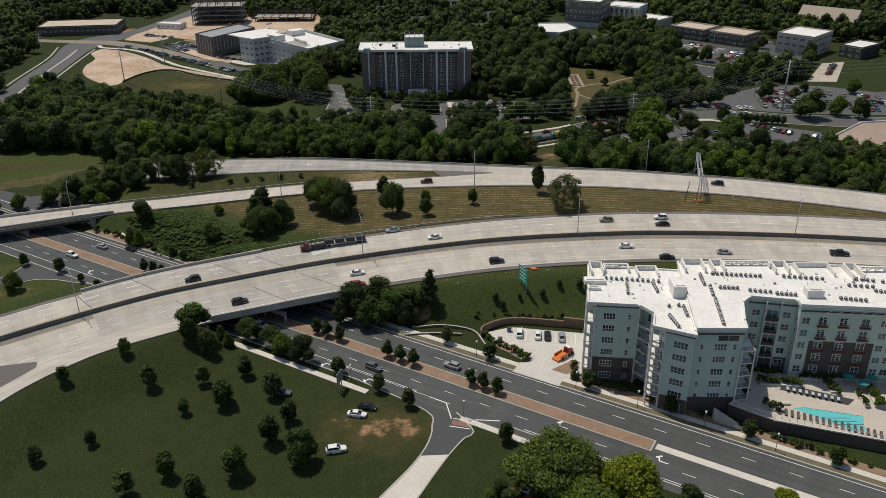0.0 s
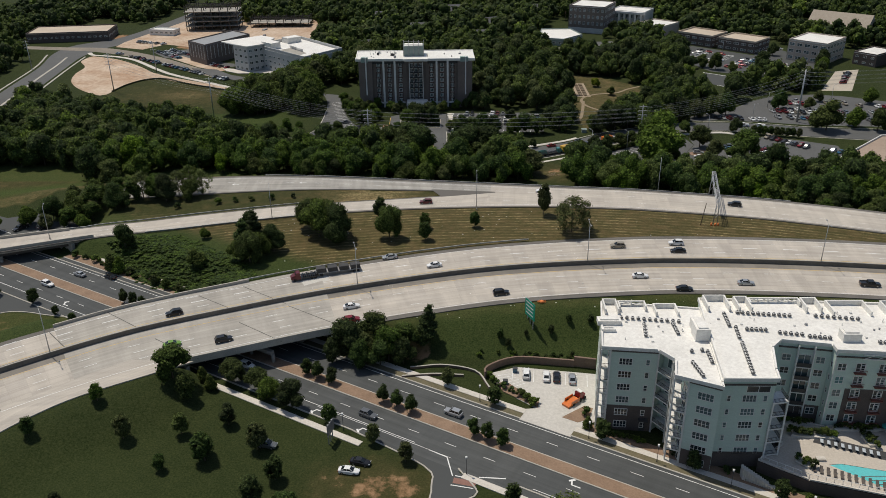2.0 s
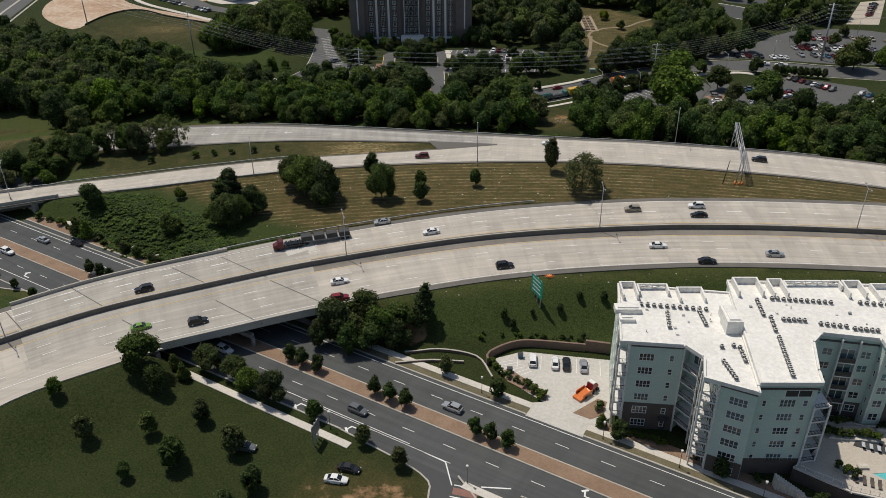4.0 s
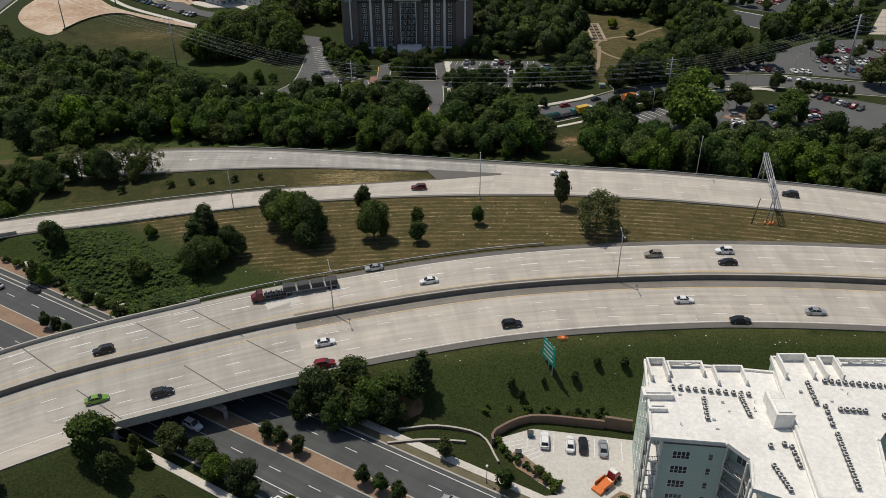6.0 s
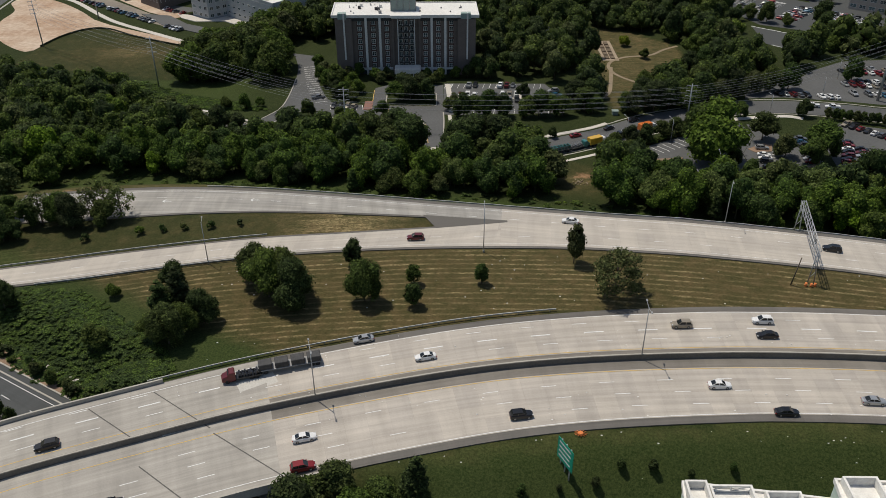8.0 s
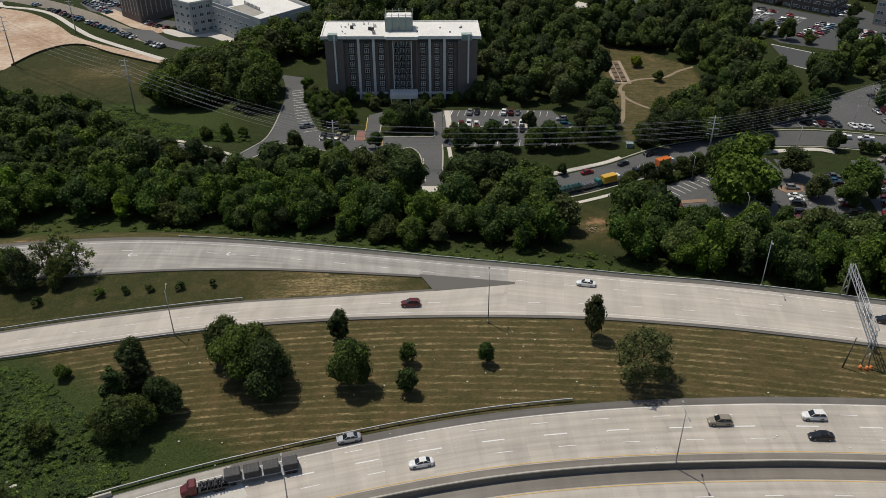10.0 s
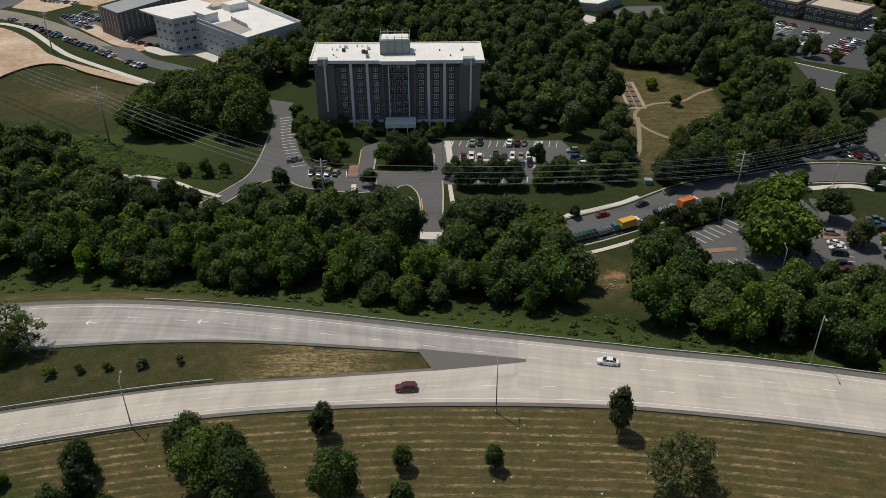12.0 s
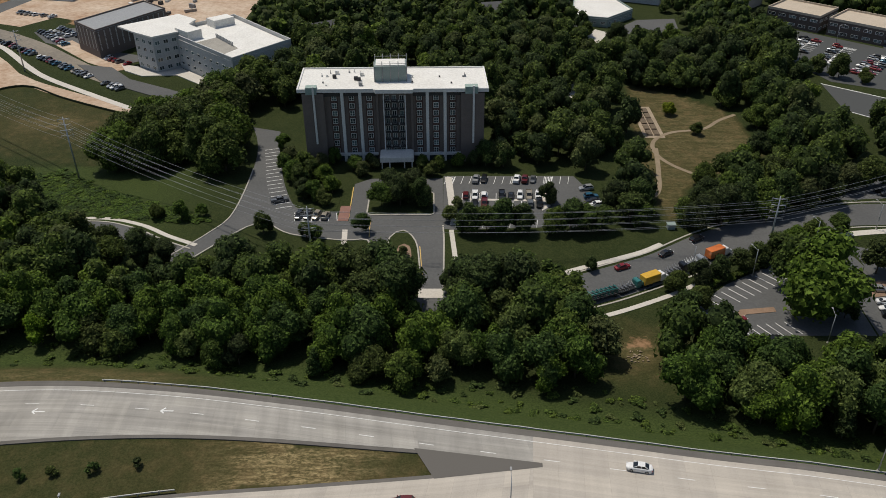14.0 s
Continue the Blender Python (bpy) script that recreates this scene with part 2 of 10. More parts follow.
LEAF_TONES = {"broad_leaves": ((0.050, 0.078, 0.014), (0.076, 0.110, 0.020), (0.110, 0.148, 0.030)), "dark_leaves": ((0.028, 0.048, 0.013), (0.044, 0.068, 0.019), (0.066, 0.094, 0.028)),
              "mid_leaves": ((0.038, 0.064, 0.013), (0.060, 0.092, 0.019), (0.088, 0.124, 0.028)), "olive_leaves": ((0.058, 0.078, 0.022), (0.084, 0.106, 0.032), (0.116, 0.138, 0.048)),
              "fresh_leaves": ((0.076, 0.122, 0.014), (0.116, 0.174, 0.021), (0.165, 0.225, 0.032)),
              "light_leaves": ((0.095, 0.122, 0.010), (0.140, 0.170, 0.015), (0.20, 0.225, 0.026))}
LEAVES = {k: leaf_mat(k, *v) for k, v in LEAF_TONES.items()}
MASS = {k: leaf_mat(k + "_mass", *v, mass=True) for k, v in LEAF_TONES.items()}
LEAF, LEAF_DARK, LEAF_MID, LEAF_OLIVE, LEAF_LIGHT, LEAF_FRESH = (LEAVES[k] for k in ("broad_leaves", "dark_leaves", "mid_leaves", "olive_leaves", "light_leaves", "fresh_leaves"))


# ---------------------------------------------------------------- mesh helpers
from mathutils.geometry import tessellate_polygon


def smooth01(v, a, b):
    u = np.clip((np.asarray(v, float) - a) / (b - a), 0, 1)
    return u * u * (3 - 2 * u)


def spline(pts, step=3.0):
    """A smooth line through the given points, sampled every step metres."""
    p = np.array(pts, float)
    p = np.vstack([2 * p[0] - p[1], p, 2 * p[-1] - p[-2]])
    out = []
    for k in range(1, len(p) - 2):
        a, b, c, d = p[k - 1 : k + 3]
        m = max(2, int(np.linalg.norm(c - b) / step))
        for u in np.arange(m) / m:
            out.append(0.5 * (2 * b + (c - a) * u + (2 * a - 5 * b + 4 * c - d) * u * u + (3 * b - a - 3 * c + d) * u**3))
    out.append(p[-2])
    return np.array(out)


def offset(line, d):
    """The line moved d metres to its left; d may differ from sample to sample."""
    t = np.gradient(line, axis=0)
    t /= np.linalg.norm(t, axis=1)[:, None]
    return line + np.stack([-t[:, 1], t[:, 0]], 1) * np.reshape(d, (-1, 1))


def mesh_ob(name, verts, faces, mat, parent=None, uvs=None, smooth=False):
    me = bpy.data.meshes.new(name)
    me.from_pydata([tuple(map(float, v)) for v in verts], [], faces)
    if uvs is not None:
        layer = me.uv_layers.new(name="UVMap")
        flat = np.array([uvs[i] for f in faces for i in f], float).ravel()
        layer.data.foreach_set("uv", flat)
    for m in mat if isinstance(mat, (list, tuple)) else [mat]:
        me.materials.append(m)
    if smooth:
        me.polygons.foreach_set("use_smooth", [True] * len(me.polygons))
    ob = new(name, me)
    if parent:
        ob.parent = parent
    return ob


def part(name, bm, material, parent=None, label=""):
    me = bpy.data.meshes.new(name)
    bm.to_mesh(me)
    bm.free()
    for m in material if isinstance(material, (list, tuple)) else [material]:
        me.materials.append(m)
    ob = new(name, me)
    if parent:
        ob.parent = parent
    if label:
        ob["label"] = label
    return ob


def empty(name, m=None):
    ob = new(name)
    ob.empty_display_size = 0.5
    if m is not None:
        ob.matrix_basis = m
    return ob


def add_box(bm, x0, y0, z0, x1, y1, z1, mi=0, bevel=0.0):
    vs = [bm.verts.new(c) for c in ((x0, y0, z0), (x1, y0, z0), (x1, y1, z0), (x0, y1, z0), (x0, y0, z1), (x1, y0, z1), (x1, y1, z1), (x0, y1, z1))]
    fs = []
    for q in ((3, 2, 1, 0), (4, 5, 6, 7), (0, 1, 5, 4), (1, 2, 6, 5), (2, 3, 7, 6), (3, 0, 4, 7)):
        f = bm.faces.new([vs[i] for i in q])
        f.material_index = mi
        fs.append(f)
    return vs


def add_tube(bm, a, b, r0, r1=None, n=8, mi=0):
    """A tapered bar from a to b."""
    a, b = Vector(a), Vector(b)
    r1 = r0 if r1 is None else r1
    q = (b - a).to_track_quat("Z", "Y")
    lo, hi = [], []
    for k in range(n):
        v = q @ Vector((math.cos(2 * math.pi * k / n), math.sin(2 * math.pi * k / n), 0))
        lo.append(bm.verts.new(a + v * r0))
        hi.append(bm.verts.new(b + v * r1))
    for k in range(n):
        f = bm.faces.new([lo[k], lo[(k + 1) % n], hi[(k + 1) % n], hi[k]])
        f.material_index = mi
        f.smooth = True
    for ring in (lo[::-1], hi):
        f = bm.faces.new(ring)
        f.material_index = mi


def prism(bm, poly, z0, z1, mi=0, top=None):
    """An upright prism over a polygon given anticlockwise."""
    lo = [bm.verts.new((x, y, z0)) for x, y in poly]
    hi = [bm.verts.new((x, y, z1)) for x, y in poly]
    n = len(poly)
    for k in range(n):
        f = bm.faces.new([lo[k], lo[(k + 1) % n], hi[(k + 1) % n], hi[k]])
        f.material_index = mi
    if n <= 4:
        tris = [tuple(range(n))]
    else:
        tris = tessellate_polygon([[Vector((x, y, 0)) for x, y in poly]])
    for t in tris:
        f = bm.faces.new([hi[i] for i in t])
        f.normal_update()
        if f.normal.z < 0:
            f.normal_flip()
        f.material_index = mi if top is None else top
        f = bm.faces.new([lo[i] for i in t])
        f.normal_update()
        if f.normal.z > 0:
            f.normal_flip()
        f.material_index = mi


def to_polyline(px, py, line, closed=False):
    """Distance of points to a polyline."""
    best = np.full(px.shape, 1e9)
    n = len(line)
    for k in range(n if closed else n - 1):
        a, b = line[k], line[(k + 1) % n]
        d = b - a
        u = np.clip(((px - a[0]) * d[0] + (py - a[1]) * d[1]) / (d @ d + 1e-9), 0, 1)
        best = np.minimum(best, np.hypot(px - a[0] - u * d[0], py - a[1] - u * d[1]))
    return best


def inside(px, py, poly):
    odd = np.zeros(px.shape, bool)
    n = len(poly)
    for k in range(n):
        (xa, ya), (xb, yb) = poly[k], poly[(k + 1) % n]
        cross = (ya > py) != (yb > py)
        odd ^= cross & (px < (xb - xa) * (py - ya) / (yb - ya + 1e-12) + xa)
    return odd


# ---------------------------------------------------------------- lines of the plan
MEDIAN = spline([(-250, 62), (-215, 95), (-180, 128), (-150, 155), (-122, 178), (-106, 190), (-87, 201.5), (-63, 211.5), (-38, 220.5), (-4, 229.5),
                 (22, 233.5), (53, 234.8), (92, 234), (137, 229), (190, 218), (260, 198), (330, 170)])
MX = MEDIAN[:, 0]
NORTH_OFF = np.interp(MX, [-130, -90, -30, 40, 120], [15.0, 16.0, 16.8, 18.3, 19.0])
NORTH_EDGE = offset(MEDIAN, NORTH_OFF)
SOUTH_OFF = -np.interp(MX, [-130, -90, -60, -10, 60], [20.5, 21.0, 21.3, 21.0, 19.8])
SOUTH_EDGE = offset(MEDIAN, SOUTH_OFF)
EXIT_OUTER = spline([(-67, 186), (-76, 181), (-91, 172), (-98, 165.5), (-104, 158), (-109, 149), (-113, 136), (-116, 120), (-120, 95), (-128, 60)])
EXIT_INNER = spline([(-84, 187.5), (-94, 180), (-102, 173), (-109, 167), (-114, 158), (-119, 146), (-123, 132), (-126, 115), (-131, 90), (-139, 55)])
RAMP_NORTH = spline([(-260, 270), (-200, 295), (-150, 311), (-120, 318.5), (-91, 320.5), (-63, 318), (-35, 313), (-4, 306.5), (28, 300), (46, 296.3), (70, 292), (94, 287), (118, 281), (150, 270), (200, 250), (270, 215), (340, 170)])
RAMP_A_SOUTH = spline([(-255, 258), (-195, 282), (-147, 297), (-125, 301), (-100, 303.5), (-74, 305.3), (-47, 304.6), (-9, 300.2)])
RAMP_B_NORTH = spline([(-250, 222), (-200, 246), (-166, 260), (-131, 272), (-102, 280), (-79, 285), (-56, 289), (-31, 291), (-4, 293.2), (13.2, 295.4)])
RAMP_SOUTH = spline([(-245, 210), (-196, 236), (-160, 250.5), (-123, 265.5), (-97, 271.5), (-76, 276.2), (-54, 280.2), (-30, 282.4), (-4, 283), (26, 281.8), (48, 279), (88, 271.8), (113, 265.5), (148, 253), (200, 230), (270, 193), (335, 150)])

# the boulevard is straight: s metres along it to the south-east, d metres to its north-east
B0, BU, BN = np.array([-17.0, 176.3]), np.array([0.869, -0.495]), np.array([0.495, 0.869])


def bl(s, d):
    return B0 + BU * s + BN * d


def z_high(x):
    return np.clip(7.8 + 0.03 * np.asarray(x, float), 4.5, 9.6)


CORRIDOR = np.vstack([[[-420, -40]], EXIT_OUTER[::-1], SOUTH_EDGE[(MX > -64)], [[420, 130], [420, 150]], RAMP_NORTH[::-1], [[-420, 190]]])


PAVED = [np.vstack([RAMP_NORTH[(RAMP_NORTH[:, 0] < -8) & (RAMP_NORTH[:, 0] > -152)], RAMP_A_SOUTH[RAMP_A_SOUTH[:, 0] > -150][::-1]]), np.vstack([RAMP_B_NORTH, RAMP_SOUTH[RAMP_SOUTH[:, 0] < 14][::-1]]), np.vstack([EXIT_INNER, EXIT_OUTER[::-1]])]


def z_low(x, y):
    z = -1.2 * smooth01(y, 325, 350) - 5 * smooth01(y, 370, 440) * smooth01(-np.asarray(x, float), 80, 122)
    return z


def ground_z(x, y):
    """The lie of the land: low ground, the highway's bank and the cut of the boulevard through it."""
    x, y = np.asarray(x, float), np.asarray(y, float)
    base = z_low(x, y)
    dist = to_polyline(x, y, CORRIDOR, True)
    outer = np.where(inside(x, y, CORRIDOR), 0.0, dist)
    bank = 1 - smooth01(outer, 0.6, np.where(y > 260, 17.0, 19.0))
    s = (x - B0[0]) * BU[0] + (y - B0[1]) * BU[1]
    d = np.abs((x - B0[0]) * BN[0] + (y - B0[1]) * BN[1])
    wide = 17.0 * smooth01(-s, 142, 156)
    wide = np.maximum(wide, 17.0 * smooth01(-s, 100, 114) * ((x - B0[0]) * BN[0] + (y - B0[1]) * BN[1] < 0))
    cut = smooth01(d, 17.0 + wide, np.where(s < 0, 31.0, 26.0) + wide)
    paved = np.maximum(to_polyline(x, y, MEDIAN) - 21.5, 0)
    for poly in PAVED:
        paved = np.minimum(paved, np.where(inside(x, y, poly), 0.0, to_polyline(x, y, poly, True)))
    free_of = smooth01(paved, 0.5, 9.0)
    cut = cut * free_of + smooth01(d, 16.8, 19.0) * (1 - free_of)
    return base + (z_high(x) - 0.25 - base) * bank * cut


GRID = {}


def gz(x, y):
    """The ground's height at one place, read from the sheet."""
    xs, ys, z = GRID["x"], GRID["y"], GRID["z"]
    i = int(np.clip(np.searchsorted(xs, x) - 1, 0, len(xs) - 2))
    j = int(np.clip(np.searchsorted(ys, y) - 1, 0, len(ys) - 2))
    u, v = (x - xs[i]) / (xs[i + 1] - xs[i]), (y - ys[j]) / (ys[j + 1] - ys[j])
    return float((z[j, i] * (1 - u) + z[j, i + 1] * u) * (1 - v) + (z[j + 1, i] * (1 - u) + z[j + 1, i + 1] * u) * v)


# ---------------------------------------------------------------- the ground sheet
def stretched(a, b, step, far):
    mid = np.arange(a, b + 0.1, step)
    grow = np.cumsum(step * 1.35 ** np.arange(1, 30))
    grow = grow[grow < far]
    return np.concatenate([a - grow[::-1], mid, b + grow])


def build_ground():
    xs, ys = stretched(-330, 300, 2.6, 2600), stretched(90, 560, 2.6, 2600)
    gx, gy = np.meshgrid(xs, ys)
    z = ground_z(gx.ravel(), gy.ravel()).reshape(gx.shape)
    GRID.update(x=xs, y=ys, z=z)
    x, y = gx.ravel(), gy.ravel()
    v = np.stack([x, y, z.ravel()], 1)
    w, h = len(xs), len(ys)
    idx = np.arange(w * h).reshape(h, w)
    faces = np.stack([idx[:-1, :-1], idx[:-1, 1:], idx[1:, 1:], idx[1:, :-1]], -1).reshape(-1, 4).tolist()
    ob = mesh_ob("ground", v, faces, TURF, smooth=True)
    # cover: r dry mown rows, g bare earth, b rough weeds
    between = inside(x, y, np.vstack([NORTH_EDGE[(MX > -150)], RAMP_SOUTH[::-1]])) | inside(x, y, np.vstack([RAMP_B_NORTH, RAMP_A_SOUTH[::-1]]))
    s = (x - B0[0]) * BU[0] + (y - B0[1]) * BU[1]
    d = (x - B0[0]) * BN[0] + (y - B0[1]) * BN[1]
    dry = between * smooth01(d, 38, 47)
    field = inside(x, y, np.array([(-215, 470), (-130, 450), (-137, 500), (-152, 511), (-172, 527), (-192, 538), (-206, 535), (-214, 512)]))
    park = inside(x, y, np.array([(62, 400), (74, 426), (106, 449), (104, 488), (88, 508), (69, 518), (62, 450)]))
    dry = np.maximum(dry, field * (0.22 + 0.6 * np.exp(-(((x + 165) / 26) ** 2 + ((y - 490) / 16) ** 2))))
    dry = np.maximum(dry, 0.75 * park)
    gore = inside(x, y, np.vstack([RAMP_B_NORTH, RAMP_A_SOUTH[::-1]]))
    dry = np.where(gore, 0.3 + 0.7 * np.exp(-(((x + 32) / 24) ** 2)), dry)
    south_bank = inside(x, y, np.vstack([SOUTH_EDGE[MX > -30], [[200, 190], [90, 190], [34, 192], [-30, 200]]]))
    dry = np.maximum(dry, 0.06 * south_bank)
    verge = to_polyline(x, y, SOUTH_EDGE)
    dry = np.maximum(dry, 0.75 * (1 - smooth01(verge, 1.0, 4.5)) * south_bank)
    clearing = np.exp(-(((x - 41) / 11) ** 2 + ((y - 340) / 11) ** 2))
    dry = np.maximum(dry, 0.85 * clearing)
    meadow = inside(x, y, np.array([(-215, 285), (-160, 312), (-118, 322), (-118, 338), (-160, 344), (-172, 352), (-222, 352)]))
    dry = np.maximum(dry, 0.6 * meadow)
    lawn_worn = np.exp(-(((x + 17) / 13) ** 2 + ((y - 147) / 8) ** 2))
    dry = np.maximum(dry, 0.8 * lawn_worn)
    left_corner = inside(x, y, np.array([(-160, 200), (-130, 200), (-108, 220), (-119, 229), (-155, 232)]))
    dry = np.maximum(dry, 0.7 * left_corner)
    soil = np.zeros(len(x))
    for cx, cy, rx, ry, k in ((-258, 660, 30, 30, 0.9), (-170, 650, 60, 35, 0.9), (42, 344, 4.5, 4.5, 0.55), (-15, 146.5, 10, 5, 0.5), (-24, 152, 8, 7, 0.36), (-11, 197.5, 5, 4, 0.6), (14.5, 125.5, 4, 3, 0.8), (-137, 213, 14, 6, 0.42), (-112, 321.5, 16, 1.2, 0.6), (-100, 205, 0.1, 0.1, 0)):
        if k:
            q = ((x - cx) / rx) ** 2 + ((y - cy) / ry) ** 2
            soil = np.maximum(soil, k * (1 - smooth01(q, 0.4, 1.3)))
    weed = between * smooth01(-d, -46, -38) * 0.55
    a = to_polyline(x, y, RAMP_NORTH)
    weed = np.maximum(weed, (1 - smooth01(a, 16, 24)) * (~inside(x, y, CORRIDOR)) * (y > 250) * 0.9)
    weed = np.maximum(weed, smooth01(-x, 70, 110) * (y > 330) * (y < 450) * 0.7)
    weed = np.maximum(weed, 0.5 * south_bank)
    # the slip road's verge is parched towards the underpass
    parched = (~inside(x, y, CORRIDOR)) * (1 - smooth01(a, 8, 14)) * smooth01(-x, 36, 70) * (y > 250)
    dry, weed = np.maximum(dry, 0.75 * parched), weed * (1 - 0.85 * parched)
    col = np.stack([dry, soil, weed, np.ones(len(x))], 1).astype(np.float32)
    row = ob.data.attributes.new("row", "FLOAT", "POINT")
    row.data.foreach_set("value", to_polyline(x, y, RAMP_SOUTH).astype(np.float32))
    layer = ob.data.color_attributes.new("cover", "FLOAT_COLOR", "POINT")
    layer.data.foreach_set("color", col.ravel())
    return tagged(ob, "grass land with dry mown banks and bare earth", "ground", kind="structure")


ground = build_ground()


# ---------------------------------------------------------------- roads
def strip(name, left, right, zf, mat, lift=0.0, thick=0.0, label="", category="road", cols=5, kind="structure"):
    """A ribbon between two lines of equal count, with UV in metres; thick gives it sides."""
    n = min(len(left), len(right))
    verts, uvs = [], []
    run = np.concatenate([[0], np.cumsum(np.linalg.norm(np.diff((left[:n] + right[:n]) / 2, axis=0), axis=1))])
    for k in range(n):
        w = np.linalg.norm(right[k] - left[k])
        for c in range(cols):
            p = left[k] + (right[k] - left[k]) * c / (cols - 1)
            verts.append((p[0], p[1], zf(p[0], p[1]) + lift))
            uvs.append((run[k], w * c / (cols - 1)))
    faces = [[k * cols + c, k * cols + c + 1, (k + 1) * cols + c + 1, (k + 1) * cols + c] for k in range(n - 1) for c in range(cols - 1)]
    ob = mesh_ob(name, verts, faces, mat, uvs=uvs)
    if ob.data.polygons[0].normal.z < 0:
        ob.data.flip_normals()
    if thick:
        sol = ob.modifiers.new("solid", "SOLIDIFY")
        sol.thickness, sol.offset = thick, -1
    return tagged(ob, label, category, kind=kind)


def resample(line, n):
    run = np.concatenate([[0], np.cumsum(np.linalg.norm(np.diff(line, axis=0), axis=1))])
    u = np.linspace(0, run[-1], n)
    return np.stack([np.interp(u, run, line[:, 0]), np.interp(u, run, line[:, 1])], 1)


ZH = lambda x, y: float(z_high(x))

# bridge spans: the samples of the median line that stand over the boulevard's cut
MD = np.abs((MEDIAN[:, 0] - B0[0]) * BN[0] + (MEDIAN[:, 1] - B0[1]) * BN[1])

strip("road_northbound", offset(MEDIAN, NORTH_OFF - 2.0), offset(MEDIAN, 3.0 + 0 * MX), ZH, CONCRETE_ROAD, 0.02, 0.5, "pale concrete carriageway with worn lane paint", "road", 7)
strip("road_southbound", offset(MEDIAN, -3.4 + 0 * MX), offset(MEDIAN, SOUTH_OFF + 2.0), ZH, CONCRETE_ROAD, 0.02, 0.5, "pale concrete carriageway with worn lane paint", "road", 7)
MEDIAN_SHOULDER = pavement_mat("median_shoulder_asphalt", (0.20, 0.183, 0.16), (0.26, 0.238, 0.208), slab=60, lane=20, joint=0.8)
strip("shoulder_median", offset(MEDIAN, 3.0 + 0 * MX), offset(MEDIAN, -3.4 + 0 * MX), ZH, MEDIAN_SHOULDER, 0.01, 0.4, "grey asphalt shoulder along the median wall", "shoulder")
strip("shoulder_north", NORTH_EDGE, offset(MEDIAN, NORTH_OFF - 2.0), ZH, SHOULDER, 0.0, 0.4, "grey asphalt shoulder beside the grass", "shoulder")
strip("shoulder_south", offset(MEDIAN, SOUTH_OFF + 2.0), SOUTH_EDGE, ZH, SHOULDER, 0.0, 0.4, "grey asphalt shoulder beside the grass", "shoulder")
strip("exit_ramp", resample(EXIT_INNER, 60), resample(EXIT_OUTER, 60), ZH, RAMP_CONCRETE, 0.035, 0.4, "pale concrete exit ramp curving away", "road")
strip("ramp_north", resample(RAMP_NORTH[(RAMP_NORTH[:, 0] < -8) & (RAMP_NORTH[:, 0] > -136)], 90), resample(RAMP_A_SOUTH[RAMP_A_SOUTH[:, 0] > -134], 90), ZH, OLD_RAMP, 0.02, 0.5, "pale concrete slip road", "road")
strip("ramp_south", resample(RAMP_B_NORTH, 90), resample(RAMP_SOUTH[RAMP_SOUTH[:, 0] < 14.2], 90), ZH, RAMP_CONCRETE, 0.02, 0.5, "pale concrete slip road", "road")
strip("ramp_joined", resample(RAMP_NORTH[RAMP_NORTH[:, 0] > 11.0], 90), resample(RAMP_SOUTH[RAMP_SOUTH[:, 0] > 11.0], 90), ZH, RAMP_CONCRETE, 0.03, 0.5, "pale concrete slip road where two ramps join", "road", 7)
JOIN = RAMP_NORTH[(RAMP_NORTH[:, 0] > -11) & (RAMP_NORTH[:, 0] < 15.5)]
strip("ramp_join_wedge", resample(JOIN, 12), resample(np.array([(-11.0, 300.4), (14.5, 296.0)]), 12), ZH, OLD_RAMP, 0.016, 0.4, "pale concrete slip road", "road")
mesh_ob("gore_paving", [(-10, 300.6, z_high(-10) + 0.05), (-6, 292.9, z_high(-6) + 0.05), (14.0, 295.3, z_high(14) + 0.05), (14.0, 296.3, z_high(14) + 0.05)], [[0, 1, 2, 3]], SHOULDER)
strip("ramp_shoulder_north", offset(RAMP_NORTH, 1.7 + 0 * RAMP_NORTH[:, 0])[RAMP_NORTH[:, 0] > -136], RAMP_NORTH[RAMP_NORTH[:, 0] > -136], ZH, SHOULDER, 0.0, 0.3, "grey asphalt shoulder of the slip road", "shoulder")
strip("ramp_shoulder_south", RAMP_SOUTH, offset(RAMP_SOUTH, -1.0 + 0 * RAMP_SOUTH[:, 0]), ZH, SHOULDER, 0.0, 0.3, "grey asphalt shoulder of the slip road", "shoulder")
strip("ramp_shoulder_inner", RAMP_A_SOUTH[RAMP_A_SOUTH[:, 0] > -134], offset(RAMP_A_SOUTH, -0.9 + 0 * RAMP_A_SOUTH[:, 0])[RAMP_A_SOUTH[:, 0] > -134], ZH, SHOULDER, 0.0, 0.3, "grey asphalt shoulder of the slip road", "shoulder")
strip("ramp_shoulder_gore", offset(RAMP_B_NORTH, 0.9 + 0 * RAMP_B_NORTH[:, 0]), RAMP_B_NORTH, ZH, SHOULDER, 0.0, 0.3, "grey asphalt shoulder of the slip road", "shoulder")
EXIT_GORE = [(-116.3, 165.3), (-107.6, 167.3), (-106.6, 164.7), (-111.5, 156.0)]
mesh_ob("exit_gore_paving", [(x, y, z_high(x) + 0.07) for x, y in EXIT_GORE], [[0, 1, 2, 3]], SHOULDER)
tagged(bpy.data.objects["exit_gore_paving"], "dark asphalt wedge beside the exit ramp", "road", kind="structure")
tagged(bpy.data.objects["gore_paving"], "dark asphalt wedge between two ramps", "road", kind="structure")
# low roads
def bl_line(s0, s1, d, n=60):
    return np.array([bl(s, d) for s in np.linspace(s0, s1, n)])
ZB = lambda x, y: 0.0
strip("boulevard", bl_line(-260, 230, 10.9), bl_line(-260, 230, -12.4), ZB, ASPHALT, 0.08, 0.0, "dark asphalt boulevard with white lane lines", "road", 9)


